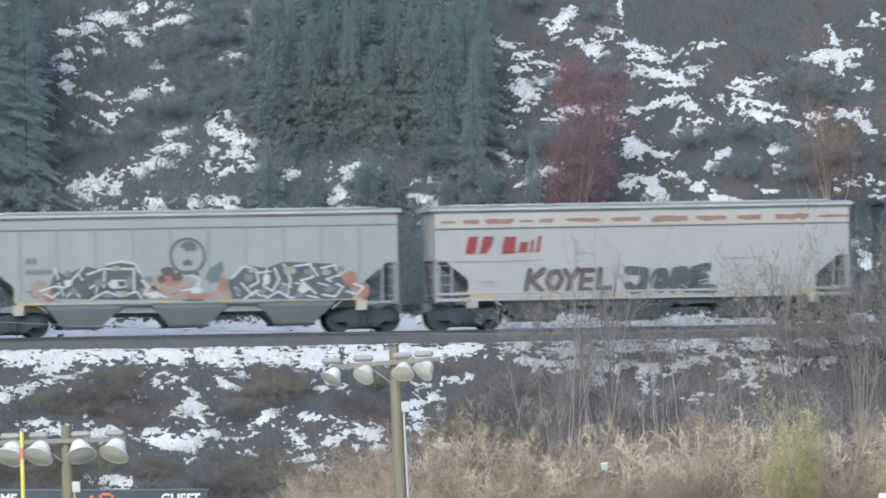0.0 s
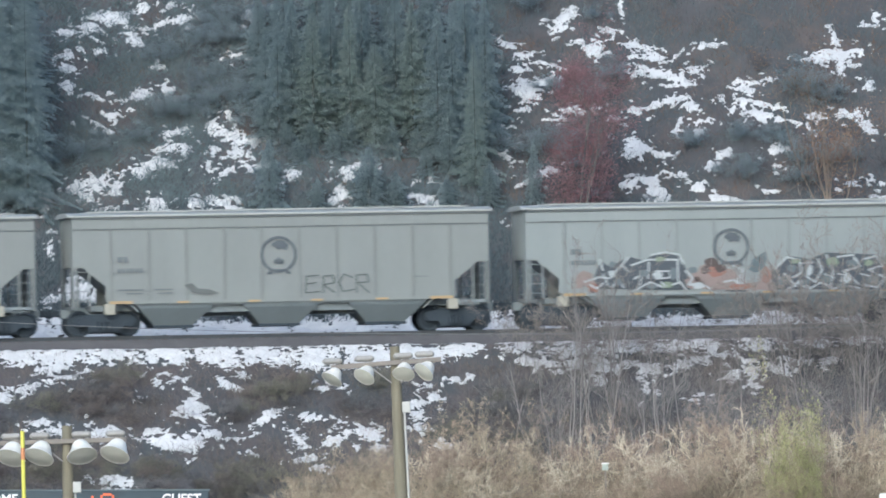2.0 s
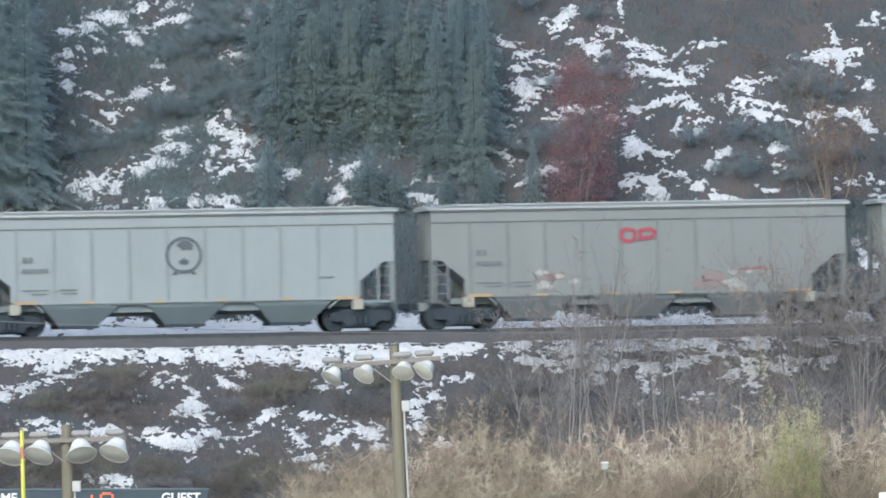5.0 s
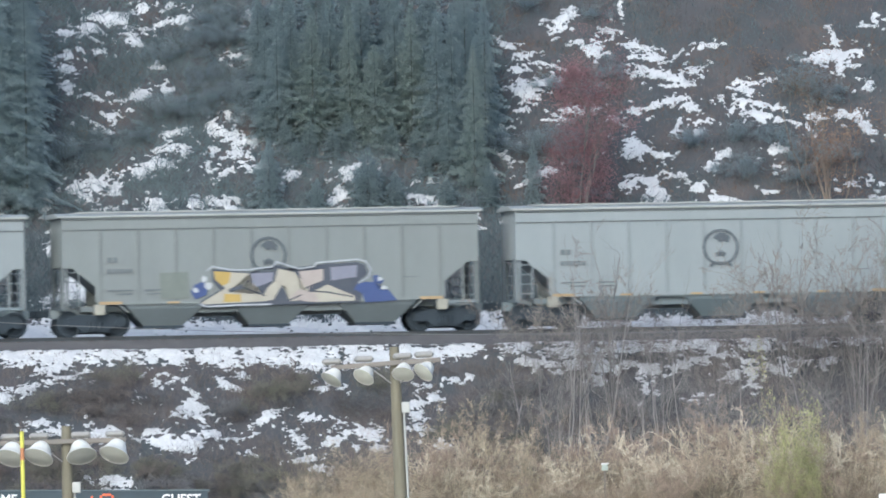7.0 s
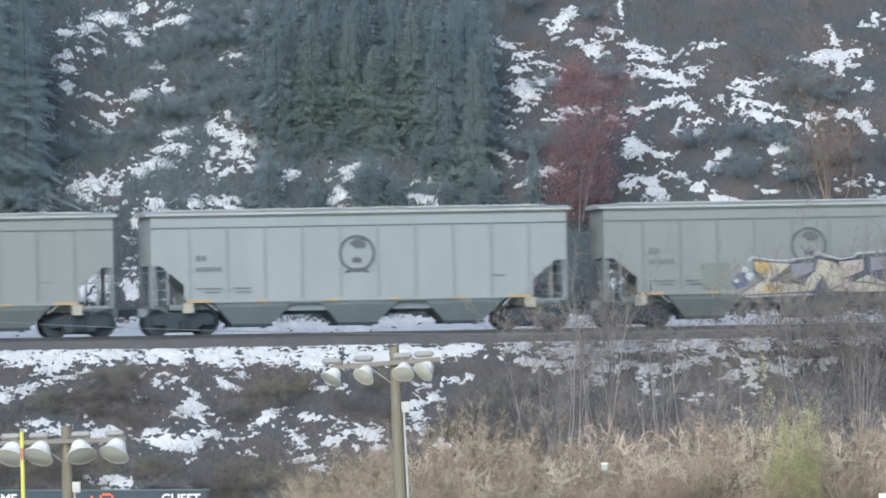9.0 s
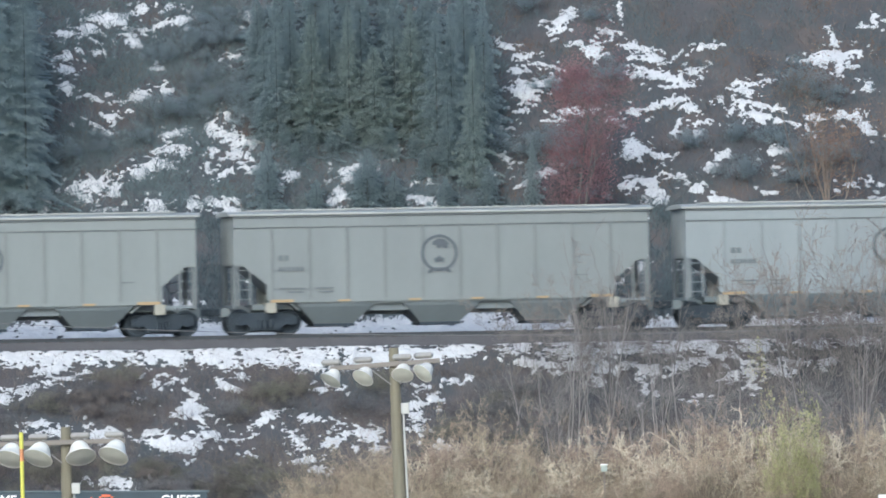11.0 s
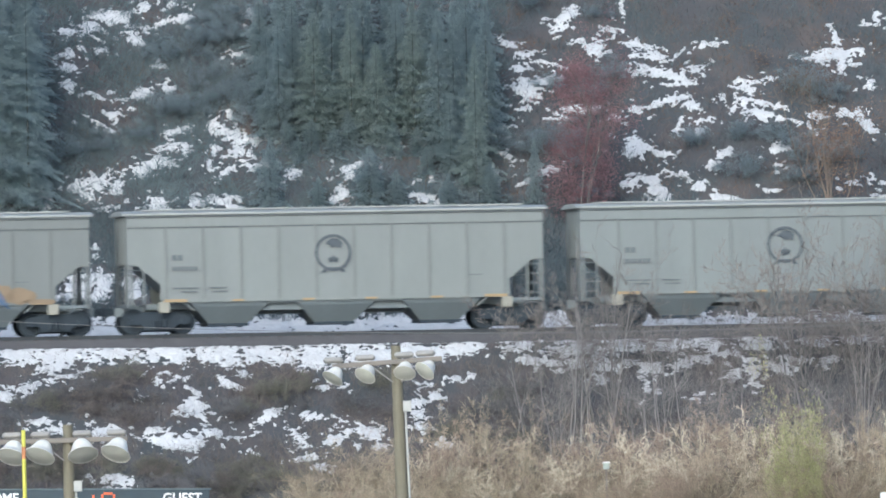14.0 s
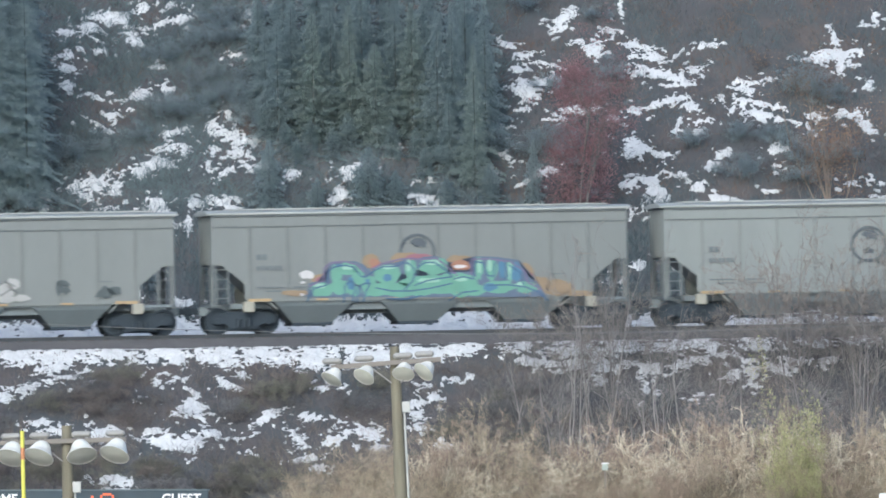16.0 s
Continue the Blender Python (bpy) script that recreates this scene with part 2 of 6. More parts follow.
def fbm(x, y, seed=0, octaves=4):
    """Smooth random field in about -1..1, cells one unit wide."""
    x, y = np.asarray(x, dtype=float), np.asarray(y, dtype=float)
    total, amp, norm = np.zeros(np.broadcast(x, y).shape), 1.0, 0.0
    for o in range(octaves):
        xi, yi = np.floor(x).astype(np.int64), np.floor(y).astype(np.int64)
        fx, fy = x - xi, y - yi
        fx, fy = fx * fx * (3 - 2 * fx), fy * fy * (3 - 2 * fy)

        def lattice(i, j):
            h = (i * 374761393 + j * 668265263 + (seed + o) * 974634777) & 0x7FFFFFFF
            h = ((h ^ (h >> 13)) * 1274126177) & 0x7FFFFFFF
            return ((h ^ (h >> 16)) & 0xFFFF) / 32767.5 - 1
        top = lattice(xi, yi) * (1 - fx) + lattice(xi + 1, yi) * fx
        low = lattice(xi, yi + 1) * (1 - fx) + lattice(xi + 1, yi + 1) * fx
        total += amp * (top * (1 - fy) + low * fy)
        norm += amp
        x, y, amp = x * 2.03 + 17.1, y * 2.03 - 9.7, amp * 0.55
    return total / norm


# ---- the lie of the land, along (u) and across (v) the track ----
PROFILE_V = [-900, -26.5, -25.2, -3.3, -2.5, 1.9, 7.5, 10.0, 35.0, 155.0, 420.0, 3000.0]
PROFILE_Z = [-12.5, -12.5, -12.4, -0.45, -0.5, -0.5, -0.25, 0.6, 20.6, 95.0, 140.0, 140.0]


def land(u, v):
    z = np.interp(v, PROFILE_V, PROFILE_Z)
    rough = np.clip((np.abs(v) - 3.0) / 3.0, 0.0, 1.0) * np.clip((v + 40) / 20, 0.12, 1.0)
    return z + rough * (0.35 * fbm(u / 4.0, v / 4.0, 3) + 0.18 * fbm(u / 1.1, v / 1.1, 9))


def world_xy(u, v):
    return u * CT - v * ST, TRACK_Y + u * ST + v * CT


def site(x, z, sink=0.0):
    """The spot on the slopes that lies x metres to the side at about the height z."""
    v = float(np.interp(z, PROFILE_Z[6:10], PROFILE_V[6:10]) if z > -0.25 else np.interp(z, PROFILE_Z[2:4], PROFILE_V[2:4]))
    u = (x + v * ST) / CT
    return Vector((*world_xy(u, v), float(land(u, v)) - sink))


def spread(reach, fine, step, growth=1.35):
    """Coordinates with even steps within fine, that widen towards reach."""
    inner = np.arange(fine[0], fine[1] + step / 2, step)
    outs = []
    for edge, end, way in ((fine[0], reach[0], -1), (fine[1], reach[1], 1)):
        c, d, row = edge, step, []
        while (c < end) if way > 0 else (c > end):
            d *= growth
            c += way * d
            row.append(max(min(c, reach[1]), reach[0]))
        outs.append(row)
    return np.concatenate([outs[0][::-1], inner, outs[1]])


def sheet(us, vs, lift=None):
    gu, gv = np.meshgrid(us, vs)
    z = land(gu, gv)
    x, y = world_xy(gu, gv)
    n, m = gu.shape[1], gu.shape[0]
    idx = np.arange(n * m).reshape(m, n)
    faces = np.stack([idx[:-1, :-1], idx[:-1, 1:], idx[1:, 1:], idx[1:, :-1]], axis=-1).reshape(-1, 4)
    return gu, gv, x, y, z, faces


gu, gv, gx, gy, gz, gf = sheet(spread((-2600, 2600), (-21, 21), 0.2), spread((-880, 2600), (-16, 26), 0.2))
ground = put("ground", mesh_np("ground", np.stack([gx, gy, gz], -1).reshape(-1, 3), gf), SOIL)
tagged(ground, "dark soil slope and flat valley floor in early winter", "ground", kind="structure")

# ---- drifts of old snow: x, height, half width, half height, tilt ----
DRIFTS_WEST = [
    (-13.94, 11.87, 0.38, 0.25, 0), (-13.31, 12.08, 0.29, 0.21, 20), (-12.47, 12.46, 0.67, 0.19, 0), (-12.99, 12.01, 0.21, 0.17, 0),
    (-11.20, 12.74, 0.29, 0.17, 0), (-11.62, 11.77, 0.46, 0.19, -30), (-11.31, 11.39, 0.21, 0.15, 0), (-11.10, 11.98, 0.21, 0.10, 0),
    (-9.94, 12.29, 0.67, 0.13, 12), (-10.04, 12.88, 0.31, 0.08, 0), (-13.41, 11.20, 0.25, 0.10, 0), (-12.82, 11.13, 0.29, 0.13, 0),
    (-14.00, 10.93, 0.38, 0.10, 0), (-13.94, 10.49, 0.42, 0.17, 0), (-14.00, 9.78, 0.25, 0.19, -40), (-12.99, 9.39, 0.46, 0.08, -30),
    (-12.26, 8.62, 0.25, 0.08, 0), (-12.88, 8.31, 0.38, 0.06, -30), (-12.36, 7.97, 0.25, 0.08, -20),
]
DRIFTS_WEST_SCREE = [
    (-11.21, 9.43, 0.52, 0.17, 20), (-10.26, 9.56, 0.21, 0.13, 0), (-11.63, 8.83, 0.21, 0.08, 0), (-7.31, 10.82, 0.55, 0.13, -10),
    (-7.09, 12.46, 0.21, 0.25, 0), (-10.58, 10.44, 0.25, 0.08, 0), (-8.49, 8.23, 0.29, 0.27, 0), (-7.96, 8.59, 0.21, 0.17, 0),
    (-7.86, 7.79, 0.63, 0.23, -15), (-7.02, 7.62, 0.38, 0.13, 0), (-10.06, 7.93, 0.42, 0.10, 15), (-9.53, 8.10, 0.21, 0.15, 0),
    (-10.16, 7.29, 0.59, 0.15, 10), (-9.60, 7.17, 0.19, 0.25, 0), (-11.11, 6.51, 0.80, 0.23, 20), (-10.58, 6.75, 0.38, 0.21, 0),
    (-12.78, 6.00, 0.50, 0.36, 0), (-12.15, 5.81, 0.31, 0.23, 0), (-13.61, 5.95, 0.29, 0.13, 0),
]
DRIFTS_WEST_FOOT = [
    (-13.19, 5.51, 0.27, 0.13, 0), (-14.75, 5.54, 0.29, 0.15, 0), (-14.86, 5.18, 0.21, 0.13, 0), (-12.57, 5.03, 0.29, 0.10, 0),
    (-10.69, 5.15, 0.38, 0.27, 0), (-9.23, 5.12, 0.25, 0.25, 0), (-8.15, 5.17, 0.50, 0.23, 0), (-8.49, 7.26, 0.34, 0.19, 0),
    (-7.66, 7.03, 0.42, 0.25, 0), (-8.70, 6.68, 0.15, 0.21, 0), (-8.08, 6.32, 0.15, 0.29, -50), (-7.35, 6.59, 0.25, 0.08, 0),
    (-6.82, 6.58, 0.29, 0.08, 0), (-5.57, 6.24, 0.29, 0.17, 0), (-6.10, 5.92, 0.21, 0.06, 0), (-3.80, 5.45, 0.25, 0.29, 0),
    (-3.54, 6.20, 0.25, 0.31, 0), (-3.27, 6.48, 0.42, 0.15, 10), (-4.02, 5.24, 0.21, 0.13, 0),
]
DRIFTS_MIDDLE = [
    (-2.00, 7.19, 0.29, 0.15, -20), (-1.69, 7.01, 0.17, 0.13, 0), (-0.74, 7.34, 0.34, 0.18, 0), (-0.49, 6.95, 0.22, 0.27, 0),
    (-0.67, 5.2, 0.56, 0.32, 0), (-1.19, 5.36, 0.3, 0.16, 0), (-0.45, 5.87, 0.19, 0.06, 0), (4.75, 12.16, 0.50, 0.23, 30),
    (4.42, 11.72, 0.29, 0.19, 0), (4.97, 12.37, 0.31, 0.10, 0), (2.50, 11.16, 0.38, 0.13, -20), (3.23, 10.71, 0.55, 0.15, 0),
    (3.86, 10.42, 0.50, 0.08, -15), (4.48, 10.19, 0.34, 0.08, -15), (2.90, 10.15, 0.38, 0.15, 0), (3.09, 9.45, 0.76, 0.27, 0),
    (3.94, 9.65, 0.50, 0.15, 15), (3.40, 9.11, 0.42, 0.15, 0), (3.07, 8.58, 0.38, 0.13, 0),
]
DRIFTS_MIDDLE_SCREE = [
    (2.11, 8.05, 0.42, 0.17, -20), (2.31, 7.51, 0.29, 0.13, 0), (2.40, 6.75, 0.46, 0.15, -45), (1.88, 7.19, 0.23, 0.08, 0),
    (1.66, 6.39, 0.23, 0.08, 0), (3.43, 5.93, 0.76, 0.10, 25), (3.96, 6.25, 0.38, 0.13, 0), (4.22, 8.19, 0.84, 0.08, 0),
    (5.28, 8.54, 0.80, 0.19, 0), (5.77, 10.93, 0.34, 0.36, 0), (5.25, 11.20, 0.29, 0.10, 0), (6.53, 11.58, 0.46, 0.19, 0),
    (7.36, 11.01, 0.63, 0.23, -10), (8.09, 10.56, 0.50, 0.19, -10), (8.61, 10.34, 0.29, 0.10, 0), (9.69, 10.87, 0.34, 0.10, 15),
    (10.33, 10.97, 0.19, 0.08, 0), (9.55, 10.04, 0.55, 0.17, 10), (8.49, 9.79, 0.84, 0.23, -10),
]
DRIFTS_EAST = [
    (8.90, 9.46, 0.63, 0.10, 0), (7.54, 9.98, 0.34, 0.13, 20), (8.46, 8.81, 0.76, 0.17, 15), (9.29, 8.58, 0.38, 0.19, 0),
    (7.39, 8.50, 0.46, 0.15, 15), (6.43, 8.19, 0.34, 0.13, 0), (8.96, 8.04, 0.15, 0.25, -40), (9.90, 7.98, 0.34, 0.17, 20),
    (9.57, 7.49, 0.13, 0.25, 0), (7.34, 6.94, 0.71, 0.29, 0), (8.07, 6.76, 0.55, 0.17, -10), (8.38, 6.43, 0.25, 0.15, 0),
    (7.14, 7.31, 0.46, 0.17, 0), (7.62, 5.79, 0.59, 0.19, 0), (7.92, 5.36, 0.55, 0.27, 0), (7.09, 5.59, 0.50, 0.17, 0),
    (8.01, 4.99, 0.34, 0.13, 0), (9.09, 5.88, 0.29, 0.15, -40), (9.50, 5.44, 0.29, 0.21, -30),
]
DRIFTS_EAST_SCREE = [
    (10.22, 4.99, 0.50, 0.15, -10), (10.16, 6.29, 0.46, 0.19, 20), (10.60, 6.71, 0.34, 0.15, 0), (11.82, 8.32, 0.63, 0.23, -10),
    (12.04, 8.64, 0.76, 0.15, -10), (11.53, 9.20, 0.38, 0.15, -20), (12.29, 9.62, 0.34, 0.10, 0), (11.23, 9.53, 0.25, 0.10, 0),
    (11.91, 8.10, 0.34, 0.19, 0), (10.57, 8.84, 0.19, 0.15, -40), (12.50, 6.85, 0.38, 0.21, 0), (12.47, 6.25, 0.17, 0.10, 0),
    (12.22, 5.28, 0.34, 0.10, 0), (13.28, 7.93, 0.42, 0.08, -20), (13.90, 7.63, 0.25, 0.08, -30), (15.08, 10.56, 1.05, 0.23, 0),
    (14.90, 11.11, 0.19, 0.38, 20), (14.44, 10.35, 0.50, 0.15, 0), (15.72, 10.66, 0.50, 0.17, 0),
]
DRIFTS_FAR_EAST = [
    (13.80, 10.36, 0.42, 0.08, 0), (15.06, 10.01, 0.21, 0.21, 0), (15.19, 8.20, 1.05, 0.13, 0), (15.83, 8.25, 0.34, 0.19, 0),
    (16.01, 7.60, 0.46, 0.23, -50), (14.34, 8.06, 0.34, 0.10, 0), (16.09, 9.34, 0.29, 0.19, 0), (16.19, 11.64, 0.34, 0.08, 0),
    (16.53, 12.07, 0.19, 0.15, 0), (15.39, 5.55, 0.42, 0.13, 0), (16.03, 5.65, 0.25, 0.10, 0), (16.31, 5.00, 0.42, 0.10, 0),
    (6.88, 12.45, 0.13, 0.34, 0), (10.98, 8.44, 0.17, 0.25, -40), (10.74, 4.99, 0.25, 0.10, 0),
]
DRIFTS_BEHIND_TRACK = [
    (-12.85, 2.16, 0.44, 0.67, 0), (-11.63, 1.84, 0.26, 0.38, 0), (-13.88, 1.85, 0.42, 0.42, 0), (-12.99, 3.26, 0.16, 0.14, 0), (-7.92, 4.86, 0.42, 0.42, 0),
    (-7.89, 3.76, 0.18, 0.26, 0), (-6.88, 2.35, 0.15, 0.19, 0), (-14.58, 3.48, 0.18, 0.37, 0), (-14.50, 1.63, 0.42, 0.19, 0), (-13.33, 1.94, 0.29, 0.42, 0),
    (-9.90, 4.38, 0.16, 0.15, 0), (-9.44, 4.51, 0.16, 0.49, 0), (-9.65, 1.40, 0.37, 0.16, 0), (7.18, 2.54, 0.37, 0.18, 0), (7.03, 4.48, 0.11, 0.13, 0),
    (-4.55, 3.85, 0.28, 0.21, 0), (-4.87, 3.32, 0.10, 0.08, 0), (-4.69, 1.44, 0.14, 0.08, 0), (-11.47, 4.49, 0.21, 0.44, 0), (-11.43, 2.09, 0.19, 0.75, 0),
    (-12.62, 2.34, 0.42, 0.36, 0), (-0.01, 4.65, 0.39, 0.57, 0), (0.18, 3.19, 0.16, 0.47, 0), (-3.85, 3.93, 0.17, 0.08, 0), (-10.51, 3.79, 0.40, 0.96, 0),
    (-11.70, 2.12, 0.25, 0.52, 0), (2.19, 4.27, 0.10, 0.08, 0), (7.46, 4.74, 0.10, 0.23, 0), (8.98, 2.45, 0.25, 0.13, 0), (15.78, 2.54, 0.29, 0.63, 30),
    (6.24, 1.86, 0.25, 0.21, 0), (0.23, 3.35, 0.12, 0.15, 0), (1.02, 4.45, 0.32, 0.28, 0), (1.3, 4.1, 0.14, 0.12, 0),
]
DRIFTS_BANK_TOP = [
    (-15.51, -0.63, 1.12, 0.41, 0), (-13.87, -0.66, 1.23, 0.37, 0), (-12.04, -0.66, 1.23, 0.35, 0), (-10.20, -0.69, 1.23, 0.37, 0),
    (-8.35, -0.72, 1.23, 0.39, 0), (-6.51, -0.74, 1.23, 0.37, 0), (-4.67, -0.83, 1.23, 0.45, 0), (-2.83, -0.87, 1.23, 0.45, 0),
    (-0.98, -0.76, 1.12, 0.35, 0), (0.67, -0.68, 0.92, 0.27, 0), (2.52, -0.63, 0.82, 0.18, 0), (4.77, -0.69, 1.12, 0.33, 0),
    (6.63, -0.64, 1.12, 0.30, 0), (8.07, -0.66, 0.84, 0.26, 0), (9.51, -0.62, 0.77, 0.22, 0), (11.37, -0.62, 1.02, 0.27, 0),
    (13.43, -0.64, 0.92, 0.2, 0), (14.87, -0.62, 0.69, 0.18, 0),
]
DRIFTS_BANK_WEST = [
    (-15.08, -1.81, 0.78, 0.18, 10), (-15.93, -2.15, 0.25, 0.27, 0), (-14.27, -1.18, 0.72, 0.16, 0), (-13.62, -1.46, 0.51, 0.10, 0),
    (-10.50, -1.63, 0.20, 0.14, 0), (-9.88, -1.68, 0.25, 0.10, 0), (-11.10, -2.24, 0.16, 0.08, 0), (-9.17, -2.69, 0.53, 0.27, 0),
    (-8.82, -3.12, 0.41, 0.08, -40), (-9.78, -2.89, 0.41, 0.08, 15), (-9.07, -2.11, 0.29, 0.10, -40), (-8.05, -1.78, 0.37, 0.14, -30),
    (-7.33, -1.48, 0.33, 0.16, 0), (-6.52, -3.06, 0.74, 0.16, 25), (-4.99, -3.09, 0.49, 0.18, 0), (-5.31, -3.95, 0.29, 0.31, 0),
    (-5.61, -3.59, 0.20, 0.14, 0), (-14.65, -3.11, 0.57, 0.14, 0), (-14.20, -3.45, 0.45, 0.14, 0),
]
DRIFTS_BANK_WEST_LOW = [
    (-13.03, -3.24, 0.20, 0.12, 0), (-12.41, -3.57, 1.02, 0.25, 0), (-10.69, -3.50, 0.41, 0.14, 0), (-10.18, -3.92, 0.69, 0.27, 0),
    (-9.37, -3.93, 0.69, 0.31, 0), (-8.56, -3.64, 0.53, 0.22, 0), (-7.74, -3.82, 0.53, 0.06, 0), (-7.13, -3.40, 0.16, 0.16, 0),
    (-7.14, -4.29, 0.14, 0.10, 0), (-5.11, -4.64, 0.49, 0.14, 0), (-4.66, -4.95, 0.33, 0.18, 0), (-4.48, -2.05, 0.29, 0.10, 0),
    (-3.86, -2.06, 0.16, 0.08, 0), (-3.87, -3.21, 0.10, 0.22, 0), (-4.09, -3.93, 0.45, 0.14, 20), (-3.57, -3.63, 0.29, 0.14, 0),
    (-2.66, -3.75, 0.49, 0.31, 0), (-2.56, -4.27, 0.41, 0.14, 0), (-3.06, -3.64, 0.33, 0.12, 0),
]
DRIFTS_BANK_MIDDLE = [
    (-1.01, -2.64, 0.53, 0.18, 15), (-0.50, -2.44, 0.33, 0.18, 0), (-1.12, -3.10, 0.29, 0.18, 0), (-0.90, -2.12, 0.33, 0.06, 20),
    (0.33, -1.77, 0.25, 0.14, 0), (0.89, -1.63, 0.20, 0.08, 0), (-0.83, -3.68, 0.41, 0.18, 0), (-0.22, -4.21, 0.41, 0.14, 0),
    (5.58, -1.19, 0.69, 0.25, 0), (6.08, -1.52, 0.41, 0.14, 0), (7.21, -1.64, 0.33, 0.14, 0), (8.55, -1.46, 0.25, 0.08, 0),
    (10.48, -1.98, 0.37, 0.14, 0), (12.24, -1.74, 0.41, 0.16, 0), (11.98, -1.52, 0.49, 0.08, -20), (12.67, -1.33, 0.29, 0.12, 0),
    (11.13, -1.30, 0.33, 0.10, 0), (7.19, -2.27, 0.18, 0.27, 0), (9.43, -2.67, 0.12, 0.10, 0),
]
DRIFTS_BANK_EAST = [
    (4.9, -1.25, 0.55, 0.16, 0), (5.7, -1.45, 0.5, 0.2, -10), (6.6, -1.35, 0.4, 0.13, 0), (7.4, -1.5, 0.34, 0.16, 0), (8.4, -1.4, 0.4, 0.12, 10), (9.3, -1.2, 0.4, 0.1, 0), (10.4, -1.85, 0.35, 0.16, 20),
    (11.1, -1.75, 0.3, 0.14, 0), (12.2, -1.6, 0.5, 0.18, 15), (12.9, -1.35, 0.4, 0.12, 0), (13.9, -1.3, 0.3, 0.1, 0), (3.9, -1.3, 0.35, 0.12, 0), (3.0, -1.15, 0.4, 0.12, 0), (10.0, -1.05, 0.5, 0.1, 0),
]
DRIFTS_BANK_LOW = [
    (8.91, -2.72, 0.20, 0.06, 0), (-11.99, -5.33, 0.57, 0.25, 0), (-11.69, -5.68, 0.25, 0.16, 0), (-12.90, -5.10, 0.18, 0.12, 0),
    (13.69, -1.55, 0.16, 0.06, 0), (5.56, -1.86, 0.33, 0.16, -30), (11.19, -2.24, 0.16, 0.14, 0), (4.36, -0.96, 0.29, 0.16, 0),
    (4.54, -1.49, 0.20, 0.10, 0), (3.53, -1.16, 0.25, 0.12, 0),
]


def scraps(rows, seed):
    """Each drift with a few small scraps of snow about it."""
    r = random.Random(seed)
    out = list(rows)
    for cx, cz, rx, rz, tilt in rows:
        for _ in range(4):
            w, f = r.uniform(0, 6.283), r.uniform(1.1, 2.0)
            size = r.uniform(0.04, 0.11)
            out.append((cx + f * (rx + 0.05) * math.cos(w), cz + f * (rz + 0.05) * math.sin(w), size * r.uniform(1, 2), size * 0.7, r.uniform(-40, 40)))
    return out


def drift_field(rows, x, z):
    """How deep inside the drifts a place lies: above nought within, below outside."""
    field = np.full(x.shape, -3.0)
    for cx, cz, rx, rz, tilt in rows:
        c, s = math.cos(radians(tilt)), math.sin(radians(tilt))
        near = (np.abs(x - cx) < 2.2 * rx + 1) & (np.abs(z - cz) < 2.2 * rx + 1)
        dx, dz = x[near] - cx, z[near] - cz
        d = np.sqrt(((dx * c + dz * s) / (rx * 1.05)) ** 2 + ((dz * c - dx * s) / (rz * 1.1)) ** 2)
        field[near] = np.maximum(field[near], 1 - d)
    return field


def snow_cover(name, label, rows, us, vs, seed, raggedness=0.75):
    gu, gv, x, y, z, faces = sheet(us, vs)
    field = drift_field(rows, x, z)
    field = field + raggedness * fbm((gu + 0.4 * gv) / 0.5, gv / 0.4, seed, 4) + 1.1 * fbm((gu - 0.5 * gv) / 0.14, gv / 0.11, seed + 5, 4)
    lift = 0.012 + 0.07 * np.clip(field, 0, 0.8) + 0.012 * fbm(gu / 0.2, gv / 0.2, seed + 8, 2)
    verts = np.stack([x, y - lift * 0.5, z + lift], -1).reshape(-1, 3)
    keep = (field.ravel()[faces] > 0.0).all(axis=1)
    used, inverse = np.unique(faces[keep], return_inverse=True)
    me = mesh_np(name, verts[used], inverse.reshape(-1, 4))
    ob = put(name, me, SNOW)
    return tagged(ob, label, "snow", kind="stuff")


HILL_DRIFTS = scraps([(x, z, a * 1.22, b * 1.3, tilt) for x, z, a, b, tilt in DRIFTS_WEST + DRIFTS_WEST_SCREE + DRIFTS_WEST_FOOT] + DRIFTS_MIDDLE + DRIFTS_MIDDLE_SCREE + DRIFTS_EAST + DRIFTS_EAST_SCREE + DRIFTS_FAR_EAST + DRIFTS_BEHIND_TRACK, 3)
BANK_DRIFTS = scraps(DRIFTS_BANK_TOP + DRIFTS_BANK_WEST + DRIFTS_BANK_WEST_LOW + DRIFTS_BANK_MIDDLE + [(x, z, a * 1.2, b * 1.4, tilt) for x, z, a, b, tilt in DRIFTS_BANK_EAST] + DRIFTS_BANK_LOW, 4)
snow_cover("hillside_snow", "ragged patches of white snow on the dark hillside", HILL_DRIFTS, np.arange(-17.0, 22, 0.04), np.arange(9.5, 28.5, 0.035), 40)
snow_cover("bank_snow", "patchy white snow on the brushy bank below the track", BANK_DRIFTS, np.arange(-18.5, 18, 0.04), np.arange(-14.5, -2.6, 0.035), 60)
VERGE = [(x, (0.34 if x < 5 else 0.2) + 0.10 * math.sin(x * 1.7), 1.4, 0.62 if x < 5 else 0.45, 0) for x in np.arange(-17.5, 18.5, 1.25)]
snow_cover("verge_snow", "low ridge of white snow behind the track", VERGE, np.arange(-18, 20, 0.05), np.arange(6.2, 11.0, 0.04), 80, 0.5)


# ---- track ----
def straight(name, outline, material, label, category):
    """A long bar that follows the track."""
    bm = bmesh.new()
    prism_x(bm, outline, -170, 90)
    ob = put(name, to_mesh(name, bm), material, at=Matrix.Translation((0, TRACK_Y, 0.1)) @ Matrix.Rotation(TURN, 4, "Z"))
    return tagged(ob, label, category, kind="structure")


